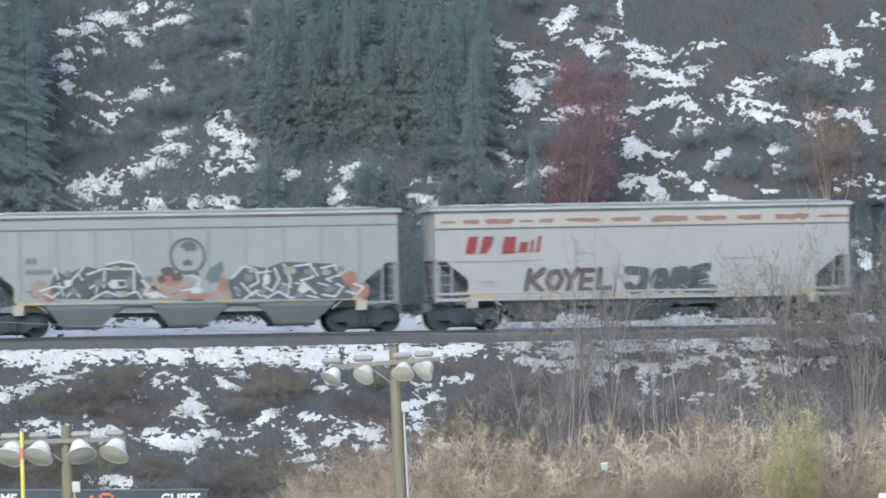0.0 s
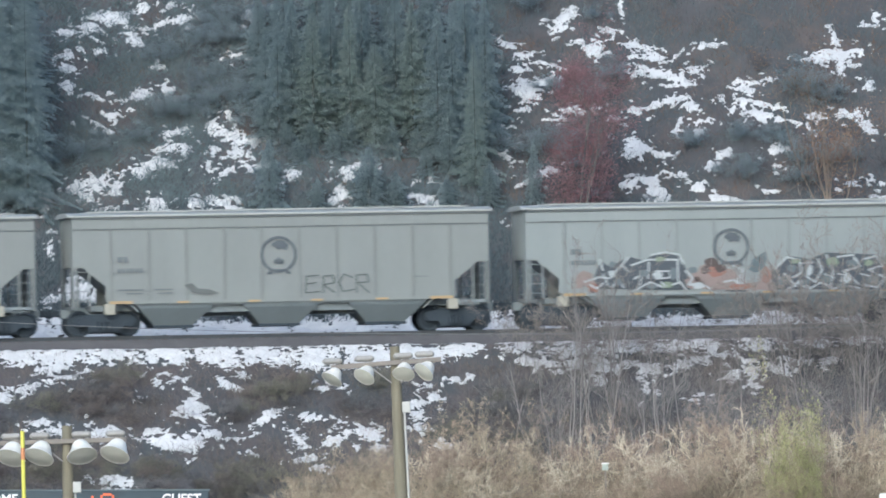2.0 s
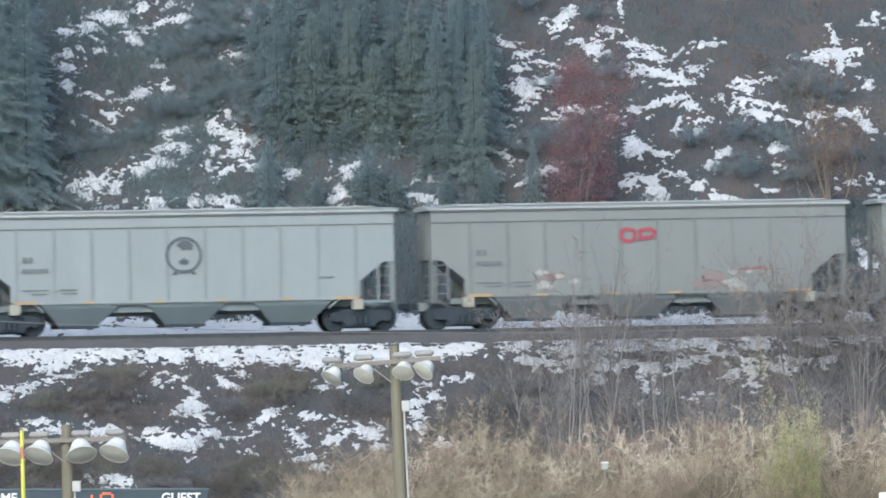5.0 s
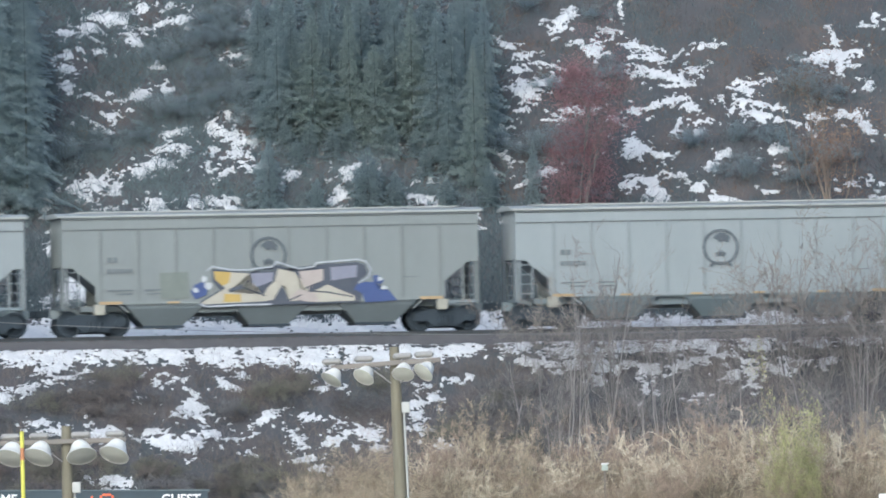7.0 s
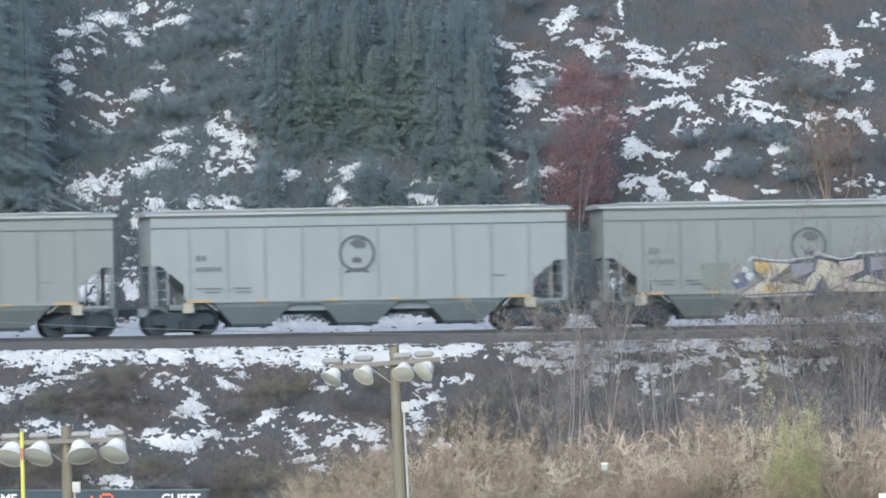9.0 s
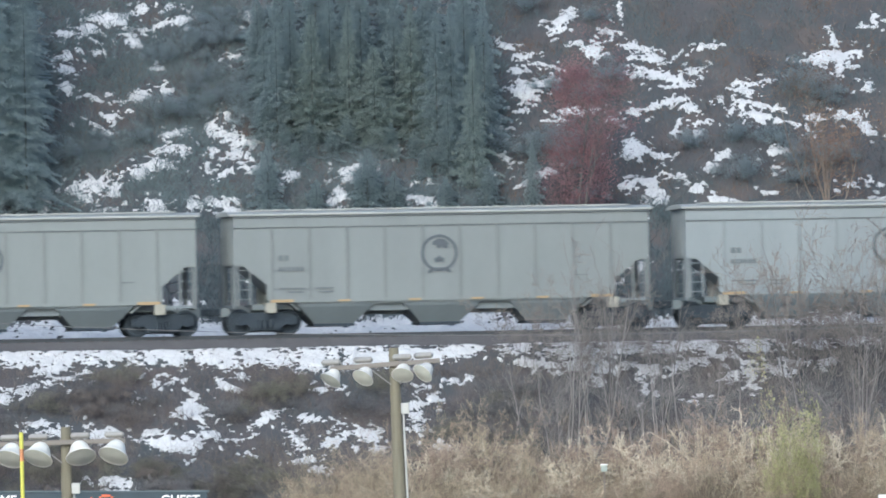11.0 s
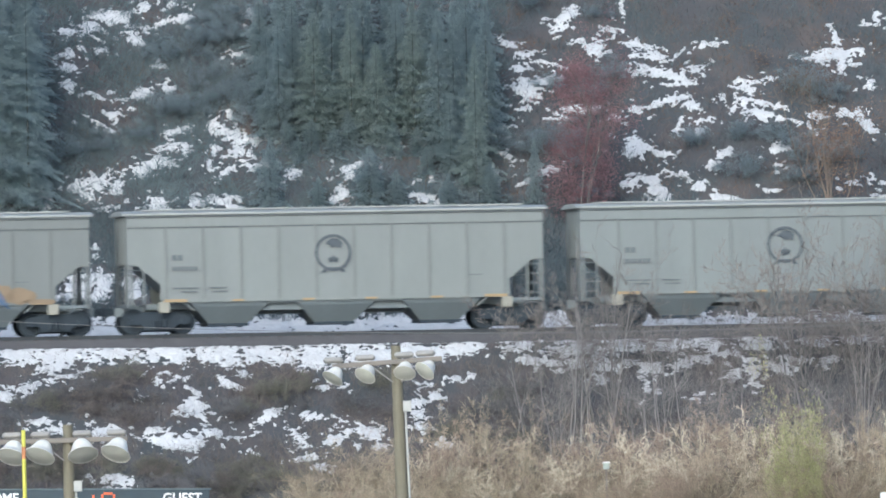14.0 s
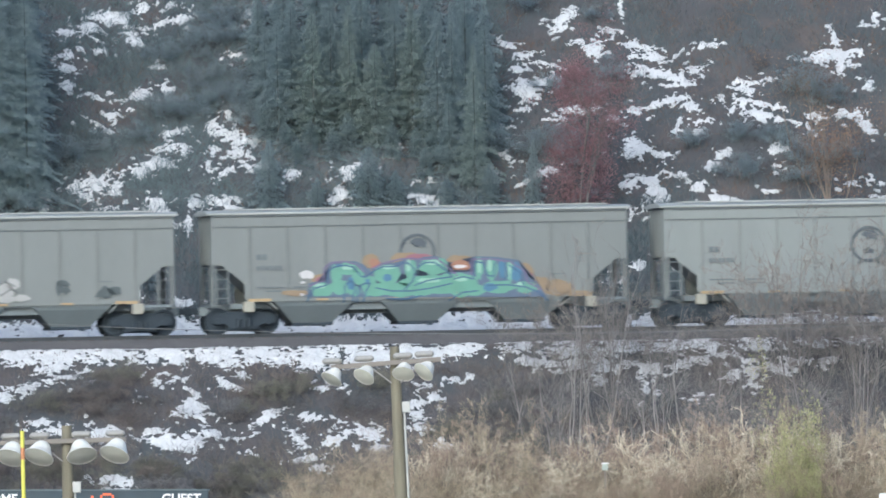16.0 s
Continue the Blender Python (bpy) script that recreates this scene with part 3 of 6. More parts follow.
straight("ballast_bed", [(-2.75, -0.72), (-1.75, -0.17), (1.75, -0.17), (2.7, -0.72)], BALLAST, "dark crushed-stone ballast bed under the track", "ballast")
RAIL_FORM = [(-0.07, -0.17), (-0.07, -0.15), (-0.012, -0.13), (-0.012, -0.05), (-0.036, -0.04), (-0.036, 0), (0.036, 0), (0.036, -0.04), (0.012, -0.05), (0.012, -0.13), (0.07, -0.15), (0.07, -0.17)]
for side in (-1, 1):
    straight("rail", [(y + side * 0.753, z) for y, z in RAIL_FORM], RAIL, "worn dark steel rail on wooden ties", "rail")
bm = bmesh.new()
box(bm, -0.11, 0.11, -1.3, 1.3, -0.30, -0.145, 0.01)
tie = tagged(put("tie", to_mesh("tie", bm), TIE), "weathered dark wooden railway tie in ballast", "railway tie", "ties under the track")
ALONG = Matrix.Translation((0, TRACK_Y, 0.1)) @ Matrix.Rotation(TURN, 4, "Z")
tie.matrix_basis = ALONG @ Matrix.Translation((-19.0, 0, 0))
for i in range(1, 75):
    copy_thing(tie, ALONG @ Matrix.Translation((-19.0 + i * 0.53, 0, 0)))


# ---- ball field in the foreground: floodlights, scoreboard, foul pole ----
def floodlight(parent, at, aim, size):
    """A spun bowl with a glass front, that points along aim; its gear box sits above the arm."""
    turn = Vector(aim).to_track_quat("Z", "Y").to_matrix().to_4x4()
    bm = bmesh.new()
    lathe(bm, [(0.02, -0.27), (0.12, -0.26), (0.17, -0.20), (0.21, -0.10), (0.29, 0.05), (0.31, 0.055), (0.305, 0.075), (0.285, 0.06)], Matrix(), 24)
    bowl = put("lamp", to_mesh("lamp", bm, True), LAMP_SHELL, parent, "cream floodlight bowl", at=Matrix.Translation(at) @ turn @ Matrix.Scale(size, 4))
    bm = bmesh.new()
    lathe(bm, [(0.286, 0.055), (0.2, 0.075), (0.0, 0.085)], Matrix(), 24)
    put("lens", to_mesh("lens", bm, True), LAMP_GLASS, bowl, "pale greenish glass front")
    bm = bmesh.new()
    box(bm, -0.03, 0.03, -0.03, 0.03, -0.42, -0.25)
    put("bracket", to_mesh("bracket", bm), LAMP_HOUSING, bowl)


def light_pole(x, top, y, lamps, aims, arm, arm_drop, arm_tilt, lamp_drop, lean, label, box_drop, size):
    """A wooden mast with a crossarm and floodlights; lamps: offsets along the arm."""
    foot = -12.5
    pole = tagged(new("light_pole"), label, "light pole", "floodlight poles")
    tall = top - foot
    bm = bmesh.new()
    cyl(bm, (0, 0, -0.3), (0, 0, tall), 0.23, 0.135, 18)
    put("mast", to_mesh("mast", bm), WOOD_POLE, pole)
    bm = bmesh.new()
    box(bm, arm[0], arm[1], -0.26, -0.14, -0.065, 0.065, 0.012)
    put("crossarm", to_mesh("crossarm", bm), ARM_WOOD, pole, at=pose(0, 0, tall - arm_drop, 0, -arm_tilt, 0))
    bm = bmesh.new()
    box(bm, 0.13, 0.36, -0.26, -0.05, tall - box_drop - 0.15, tall - box_drop + 0.15, 0.02)
    put("junction_box", to_mesh("junction_box", bm), BOX_GREY, pole)
    bm = bmesh.new()
    cyl(bm, (0.235, -0.12, 2.0), (0.19, -0.12, tall - box_drop - 0.15), 0.028, sides=8)
    put("conduit", to_mesh("conduit", bm), BOX_GREY, pole, "pale grey conduit")
    for s in (-1, 1):
        bm = bmesh.new()
        cyl(bm, (s * 0.12, -0.17, tall - arm_drop - 0.55), (s * 0.72, -0.17, tall - arm_drop - 0.06), 0.018, sides=6)
        put("brace", to_mesh("brace", bm), LAMP_HOUSING, pole)
    for i, a in enumerate(lamps):
        floodlight(pole, (a, -0.34, tall - lamp_drop + a * math.sin(radians(arm_tilt))), aims[i % len(aims)], size)
        bm = bmesh.new()
        box(bm, a - 0.32, a + 0.22, -0.2, 0.12, 0, 0.17, 0.06)
        put("gear_box", to_mesh("gear_box", bm), LAMP_HOUSING, pole, "weathered grey gear box", at=pose(0.05, 0, tall - arm_drop + 0.087 + a * math.sin(radians(arm_tilt)), 0, 0, 0))
    pole.matrix_basis = Matrix.Translation((x, y, foot)) @ Matrix.Rotation(radians(lean), 4, "Y")


light_pole(-10.33, -5.08, 576, [-1.52, -0.74, 0.40, 1.32], [(-0.25, -0.5, -0.8), (-0.3, -0.5, -0.8), (0.15, -0.5, -0.8), (-0.3, -0.5, -0.8)], (-1.95, 1.62), 0.42, 0.3, 0.76, -0.3,
           "weathered wooden pole with a crossarm of cream floodlights", 1.68, 1.36)
light_pole(-1.17, -3.10, 576, [-1.72, -0.84, 0.22, 0.80], [(-0.5, -0.4, -0.75), (-0.45, -0.55, -0.7), (-0.15, -0.6, -0.75), (-0.6, -0.5, -0.6)], (-1.75, 1.25), 0.44, 1.8, 0.72, -1.35,
           "leaning wooden pole with four cream floodlights", 1.66, 1.0)

bm = bmesh.new()
cyl(bm, (0, 0, -0.2), (0, 0, 7.16), 0.055, sides=14)
foul_pole = tagged(new("foul_pole"), "bright yellow steel foul pole with an orange band", "foul pole")
put("shaft", to_mesh("shaft", bm), YELLOW, foul_pole)
bm = bmesh.new()
cyl(bm, (0, 0, 6.4), (0, 0, 6.72), 0.057, sides=14)
put("band", to_mesh("band", bm), ORANGE_TIP, foul_pole, "orange band")
foul_pole.matrix_basis = Matrix.Translation((-11.27, 562, -12.5)) @ Matrix.Rotation(radians(-0.2), 4, "Y")


def letters(name, text, size, parent, material, at):
    cu = bpy.data.curves.new(name, "FONT")
    cu.body, cu.size, cu.extrude, cu.offset = text, size, 0.01, 0.008
    tmp = bpy.data.objects.new(name, cu)
    scene.collection.objects.link(tmp)
    me = bpy.data.meshes.new_from_object(tmp.evaluated_get(bpy.context.evaluated_depsgraph_get()))
    bpy.data.objects.remove(tmp)
    me.materials.clear()
    return put(name, me, material, parent, at=at)


board = tagged(new("scoreboard"), "dark blue-green scoreboard with white lettering on posts", "scoreboard")
board.matrix_basis = Matrix.Translation((-10.1, 585, -12.5)) @ Matrix.Rotation(radians(1.0), 4, "Y")
UP = Matrix.Rotation(radians(90), 4, "X")
bm = bmesh.new()
box(bm, -3.7, 3.36, -0.1, 0.15, 2.9, 5.70, 0.01)
put("panel", to_mesh("panel", bm), BOARD, board)
bm = bmesh.new()
box(bm, -3.75, 3.41, -0.13, 0.18, 5.70, 5.74)
put("top_trim", to_mesh("top_trim", bm), BOARD_EDGE, board)
for x in (-2.8, 0, 2.8):
    bm = bmesh.new()
    box(bm, x - 0.1, x + 0.1, 0.16, 0.36, -0.3, 5.5)
    put("post", to_mesh("post", bm), STEEL_DARK, board)
letters("lettering", "HOME", 0.36, board, WHITE_PAINT, Matrix.Translation((-2.93, -0.112, 5.36)) @ UP)
letters("lettering", "GUEST", 0.36, board, WHITE_PAINT, Matrix.Translation((2.07, -0.112, 5.36)) @ UP)
bm = bmesh.new()
for x0, x1, z0, z1 in ((0.44, 0.68, 5.57, 5.63), (0.37, 0.43, 5.25, 5.58), (0.69, 0.75, 5.25, 5.58), (0.44, 0.68, 5.22, 5.27)):
    box(bm, x0, x1, -0.115, -0.101, z0, z1)
put("digit", to_mesh("digit", bm), DIGIT, board, "orange lamp digit")
bm = bmesh.new()
box(bm, 0.12, 0.18, -0.115, -0.101, 5.22, 5.56)
put("digit", to_mesh("digit", bm), DIGIT, board, "orange lamp digit")

# a thin service cable that sags between far poles, before the train
line = [(34 * (-1 + i / 12), 0, 1.9 * (-1 + i / 12) ** 2 - 0.3 * (-1 + i / 12)) for i in range(25)]
tagged(put("service_cable", mesh_np("service_cable", *sweep(line, 0.012)), CABLE, at=Matrix.Translation((4.0, 700, -1.1))), "thin grey sagging service cable before the train", "cable")


def nest_box(x, z):
    post = tagged(new("nest_box"), "small pale green box with a white lid on a post", "nest box")
    bm = bmesh.new()
    box(bm, -0.14, 0.14, -0.14, 0.14, 0, 0.22, 0.01)
    put("case", to_mesh("case", bm), BOX_GREEN, post)
    bm = bmesh.new()
    box(bm, -0.17, 0.17, -0.18, 0.17, 0.221, 0.27, 0.01)
    put("lid", to_mesh("lid", bm), WHITE_PAINT, post, "white lid")
    spot = site(x, z)
    bm = bmesh.new()
    box(bm, -0.04, 0.04, -0.04, 0.04, -2.4, -0.001)
    put("post", to_mesh("post", bm), ARM_WOOD, post)
    post.matrix_basis = Matrix.Translation(spot + Vector((-0.08, 0, 1.95))) @ Matrix.Diagonal((0.8, 0.8, 1, 1))


nest_box(5.7, -7.4)
bm = bmesh.new()
box(bm, -0.45, 0.45, -0.03, 0.03, 4.2, 5.05, 0.01)
sign = tagged(new("field_sign"), "white rectangular board on a post beside the field", "sign")
put("panel", to_mesh("panel", bm), WHITE_PAINT, sign)
bm = bmesh.new()
box(bm, -0.05, 0.05, 0.031, 0.12, -0.2, 4.9)
put("post", to_mesh("post", bm), ARM_WOOD, sign)
sign.matrix_basis = Matrix.Translation((12.36, 585, -12.36))


# ---- plants ----
def conifer_meshes(seed, tall, wide, spray=0.034, full=1.0):
    """Trunk, and a crown of tiers of nearly level boughs, each a fan of overlapping needle sprays."""
    rnd = np.random.default_rng(seed)
    trunk = tubes([(0, 0, 0, 0, 0, tall * 0.5, 0.010 * tall, 0.006 * tall), (0, 0, tall * 0.5, 0, 0, tall, 0.006 * tall, 0.003)], 7)
    sprays = []
    z = tall * 0.04
    while z < tall * 0.985:
        rel = 1 - z / tall
        reach = wide * (1.25 * rel ** 0.8) * rnd.uniform(0.55, 1.2) + 0.04
        count = int(rnd.integers(6, 10))
        turn = rnd.uniform(0, 6.28)
        for k in range(count):
            w = turn + 6.283 * k / count + rnd.normal(0, 0.25)
            length = reach * rnd.uniform(0.5, 1.25)
            droop = rnd.uniform(0.05, 0.4) * (0.3 + rel)
            n = 10 + int(length / spray * 8.5 * full)
            f = rnd.uniform(0.03, 1.0, n) ** 0.6
            r = length * f
            side = rnd.normal(0, 0.2, n) * length * (1.15 - f)
            c = np.stack([math.cos(w) * r - math.sin(w) * side, math.sin(w) * r + math.cos(w) * side, z + 0.12 * length - droop * length * f ** 1.3 + rnd.normal(0, 0.075, n) * (1.3 - f)], 1)
            size = spray * rnd.uniform(0.8, 1.9, n) * (0.65 + 0.45 * rel)
            a = w + rnd.normal(0, 0.7, n)
            down = rnd.uniform(-0.3, 0.6, n)
            tip = c + np.stack([np.cos(a) * size, np.sin(a) * size, -down * size], 1)
            across = np.stack([-np.sin(a) * 0.9, np.cos(a) * 0.9, rnd.normal(0, 0.8, n)], 1) * (size * 0.3)[:, None]
            sprays.append(np.stack([c - across, c + across, tip], 1))
        z += 0.13 * (0.6 + 0.6 * rel) * (spray / 0.034) ** 0.6
    v = np.concatenate(sprays).reshape(-1, 3)
    return mesh_np("trunk", *trunk), mesh_np("crown", v, np.arange(len(v)).reshape(-1, 3))


# height and half width of each make of crown
MAKES = [(5.2, 0.9), (5.2, 0.86), (4.0, 0.88), (2.6, 0.8), (12.0, 2.2)]
CONIFERS = [conifer_meshes(11 + i, tall, wide, 0.038 if tall > 10 else 0.034) for i, (tall, wide) in enumerate(MAKES)]


def conifer(kind, x, z, tall, wide, light=False, label="tall dark green conifer on the hillside"):
    tree = tagged(new("conifer"), label, "conifer tree", "conifers on the hillside")
    put("trunk", CONIFERS[kind][0], BARK_DARK, tree)
    put("crown", CONIFERS[kind][1], NEEDLE_LIGHT if light else NEEDLE, tree)
    girth = wide / MAKES[kind][1]
    tree.matrix_basis = Matrix.Translation(site(x, z, 0.1)) @ Matrix.Rotation(x * 7.3, 4, "Z") @ Matrix.Diagonal((girth, girth, tall / MAKES[kind][0], 1))


# the western stand, then the group on the slope: across, base height, tree height, half width
for x, z, tall, wide in [(-16.7, 5.0, 12.5, 1.75), (-15.4, 5.0, 9.8, 1.15), (-16.0, 7.2, 11.0, 1.4), (-15.3, 8.6, 6.5, 0.9), (-17.4, 7.6, 11.0, 1.7)]:
    conifer(4, x, z, tall, wide)
for x, z, tall, wide in [(-4.76, 7.52, 5.0, 1.05), (-3.38, 7.6, 5.1, 0.78), (-2.44, 7.33, 3.9, 0.9), (-1.05, 7.61, 5.2, 0.94), (1.24, 5.58, 5.5, 0.75)]:
    conifer(2 if tall < 4.5 else int(x * 3) % 2, x, z, tall, wide, True, "tall grey-green conifer on the hillside")
for x, z, tall, wide in [(-0.12, 6.79, 5.7, 0.88), (0.45, 7.0, 5.8, 0.8), (-1.67, 8.11, 4.9, 0.84), (-4.08, 8.16, 5.1, 0.95), (-2.92, 8.68, 5.3, 0.95), (-5.55, 8.18, 4.9, 0.94), (-6.08, 7.65, 4.6, 0.8),
                         (-6.55, 8.9, 2.9, 0.72), (-6.8, 10.4, 3.0, 0.7), (1.68, 7.62, 5.4, 0.76), (0.96, 8.4, 5.5, 0.88), (-0.39, 9.07, 5.5, 0.95), (-1.86, 9.53, 5.1, 0.95), (-4.59, 9.79, 5.1, 0.95), (-5.85, 10.03, 4.6, 0.95), (-3.32, 10.21, 4.8, 0.89),
                         (0.9, 10.36, 4.9, 0.84), (0.29, 6.24, 3.1, 0.71)]:
    conifer(2 if tall < 4 else int(x * 3) % 2, x, z, tall, wide)
for x, z, tall, wide in [(-6.44, 4.9, 2.8, 0.79), (-2.75, 4.88, 2.5, 0.92), (-1.75, 4.81, 1.6, 0.6), (-5.83, 7.2, 1.3, 0.5), (-5.4, 6.72, 1.0, 0.45), (-4.9, 7.05, 1.4, 0.55), (-4.05, 6.9, 1.2, 0.5), (-3.5, 7.1, 1.5, 0.55), (-1.85, 6.85, 1.4, 0.5), (-0.95, 6.9, 1.2, 0.5), (-0.6, 6.25, 1.1, 0.45), (-6.65, 7.8, 1.8, 0.55), (1.75, 4.8, 1.7, 0.59), (0.16, 4.83, 1.4, 0.63), (-4.65, 4.78, 1.5, 0.5), (3.4, 4.9, 2.5, 0.46)]:
    conifer(3, x, z, tall, wide, False, "young dark green fir on the snowy slope")


def branching(rnd, start, way, length, radius, depth, segs, tips, bend=0.25, fork=(2, 4), shrink=0.62, lift=0.25, splay=0.55):
    """Grows one stem and its side twigs into rows for tubes()."""
    p, d = np.array(start, dtype=float), np.array(way, dtype=float)
    steps = 4
    for i in range(steps):
        d = d + rnd.normal(0, bend * 0.4, 3)
        d[2] += lift * 0.15
        d /= np.linalg.norm(d)
        q = p + d * length / steps
        r0, r1 = radius * (1 - 0.7 * i / steps), radius * (1 - 0.7 * (i + 1) / steps)
        segs.append((*p, *q, r0, r1))
        if depth > 0 and i >= 1:
            for _ in range(int(rnd.integers(fork[0], fork[1]))):
                side = d + rnd.normal(0, splay, 3)
                side[2] += lift
                side /= np.linalg.norm(side)
                branching(rnd, q, side, length * shrink * rnd.uniform(0.6, 1.1), r1 * 0.7, depth - 1, segs, tips, bend, fork, shrink, lift, splay)
        p = q
    tips.append(p)


def shrub_mesh(seed, stems, tall, radius, depth, lean, fork=(1, 3), bend=0.25, lift=0.3, shrink=0.5, splay=0.55, least=0.0):
    rnd = np.random.default_rng(seed)
    segs, tips = [], []
    for _ in range(stems):
        base = np.array([rnd.normal(0, 0.18 * lean * 2), rnd.normal(0, 0.18 * lean * 2), -0.1])
        way = np.array([rnd.normal(0, lean), rnd.normal(0, lean), 1.0])
        branching(rnd, base, way / np.linalg.norm(way), tall * rnd.uniform(0.6, 1.05), radius * rnd.uniform(0.7, 1.2), depth, segs, tips, bend, fork, shrink, lift, splay)
    segs = np.array(segs)
    segs[:, 6:8] = np.maximum(segs[:, 6:8], least)
    return mesh_np("branchwork", *twigs(segs)), np.array(tips), segs


def leaf_mesh(seed, points, count, jitter, size):
    rnd = np.random.default_rng(seed)
    c = points[rnd.integers(0, len(points), count)] + rnd.normal(0, jitter, (count, 3))
    a, b = rnd.normal(0, 1, (count, 3)), rnd.normal(0, 1, (count, 3))
    a /= np.linalg.norm(a, axis=1, keepdims=True)
    b -= a * (a * b).sum(1, keepdims=True)
    b /= np.linalg.norm(b, axis=1, keepdims=True)
    s = rnd.uniform(0.6, 1.3, (count, 1)) * size
    v = np.stack([c - a * s, c - b * s * 0.5, c + a * s, c + b * s * 0.5], 1).reshape(-1, 3)
    return mesh_np("leaves", v, np.arange(count * 4).reshape(-1, 4))


SAPLINGS = [shrub_mesh(21 + i, 1 + i % 2, 4.2, 0.029, 3, 0.09, (1, 3), 0.32, 0.22, 0.38, 0.85) for i in range(5)]
BUSHES = [shrub_mesh(41 + i, 5, 2.5, 0.022, 4, 0.42, (1, 3), 0.7, 0.18, 0.52, 0.75, 0.003) for i in range(6)]
LOW_SHRUBS = [shrub_mesh(61 + i, 7, 2.4, 0.03, 2, 0.4, (1, 3), 0.7, 0.15, 0.5, 0.75) for i in range(3)]


def plant(name, label, category, group, mesh, material, x, z, size, turn, wide=1.0, leaves=None, leaf_material=None):
    thing = tagged(new(name), label, category, group)
    put("branchwork", mesh, material, thing)
    if leaves:
        put("leaves", leaves, leaf_material, thing)
    thing.matrix_basis = Matrix.Translation(site(x, z)) @ Matrix.Rotation(turn, 4, "Z") @ Matrix.Diagonal((size * wide, size * wide, size, 1))
    return thing


rnd = random.Random(5)
# bare grey saplings on the bank, before the train
for i in range(36):
    x = rnd.uniform(1.6, 17.0) if i % 3 else rnd.uniform(2.5, 7.5)
    z = rnd.uniform(-5.6, -3.2)
    size = rnd.uniform(0.45, 0.85)
    if i % 16 == 0:
        size = rnd.uniform(1.0, 1.35)
        x = rnd.choice((5.3, 12.6, 6.4)) + rnd.uniform(-1.0, 1.0)
    if i % 8 == 1:
        x, size = rnd.uniform(14.5, 17.0), rnd.uniform(0.9, 1.5)
    if x < 3:
        size *= 0.8
    plant("bare_sapling", "thin leafless grey sapling on the bank below the track", "sapling", "saplings on the bank", SAPLINGS[i % 5][0], SAPLING, x, z, size, rnd.choice((0, math.pi)) + rnd.uniform(-0.5, 0.5), 0.8)
# low brown saplings along the edge of the bank, and a few tall clumps
CROWNED = [shrub_mesh(31 + i, 3, 2.6, 0.014, 4, 0.18, (1, 3), 0.5, 0.28, 0.5, 0.7, 0.0037) for i in range(5)]
for i in range(48):
    x, z = 2.4 + 14.8 * (i + rnd.uniform(-0.8, 0.8)) / 47, rnd.uniform(-2.2, -1.2)
    tall = 0.85 if x < 7 else 0.75 if x < 11.5 else 1.0
    plant("bare_sapling", "leafless grey-brown sapling with a fuzzy crown beside the track", "sapling", "saplings on the bank", CROWNED[i % 5][0], VEIL, x, z, tall * rnd.uniform(0.65, 1.05), rnd.uniform(0, 6.28), 1.1)
for i, (x, z, size) in enumerate([(5.2, -2.2, 1.6), (5.9, -2.0, 1.3), (12.3, -2.1, 1.6), (13.0, -2.2, 1.75), (13.7, -2.0, 1.3), (15.0, -2.1, 1.5), (15.7, -2.2, 1.8), (16.4, -2.1, 1.7), (16.9, -2.0, 1.5)]):
    plant("bare_sapling", "tall leafless tan sapling with a fuzzy crown, before the train", "sapling", "saplings on the bank", CROWNED[i % 5][0], VEIL, x, z, size, rnd.uniform(0, 6.28), 0.8)
for i, (x, z, size) in enumerate([(5.3, -3.6, 1.55), (5.9, -3.4, 1.4), (12.4, -3.4, 1.5), (12.9, -3.6, 1.35), (15.3, -3.2, 1.5), (16.0, -3.5, 1.7), (16.6, -3.2, 1.5), (14.7, -3.6, 1.3), (10.6, -3.4, 1.2), (3.6, -3.5, 1.1), (8.0, -3.4, 1.2)]):
    plant("bare_sapling", "tall leafless grey sapling on the bank, before the train", "sapling", "saplings on the bank", SAPLINGS[i % 5][0], SAPLING, x, z, size, rnd.choice((0, math.pi)) + rnd.uniform(-0.5, 0.5), 0.7)
# slender pale trunks on the slope of the bank
for i, (x, z, size) in enumerate([(2.89, -4.3, 0.8), (3.72, -4.5, 0.85), (4.07, -4.4, 1.0), (4.35, -4.5, 1.25), (4.76, -4.5, 1.35), (5.7, -4.3, 1.45), (6.11, -4.3, 0.9), (6.68, -4.25, 0.85), (7.65, -4.2, 0.95), (7.76, -4.4, 0.8),
                                  (8.51, -4.0, 1.0), (9.6, -4.2, 0.8), (14.61, -4.7, 1.1), (14.85, -4.5, 1.0), (15.1, -4.7, 1.2), (16.4, -4.4, 1.4), (12.9, -4.3, 1.3), (3.3, -4.6, 0.75), (5.2, -4.4, 0.9), (7.1, -4.5, 0.75), (2.3, -4.5, 0.7), (8.0, -4.6, 0.7)]):
    plant("bare_sapling", "slender leafless sapling with a pale grey trunk", "sapling", "saplings on the bank", SAPLINGS[(i * 2) % 5][0], SAPLING_PALE, x, z, size, rnd.choice((0, math.pi)) + rnd.uniform(-0.5, 0.5), 1.0)
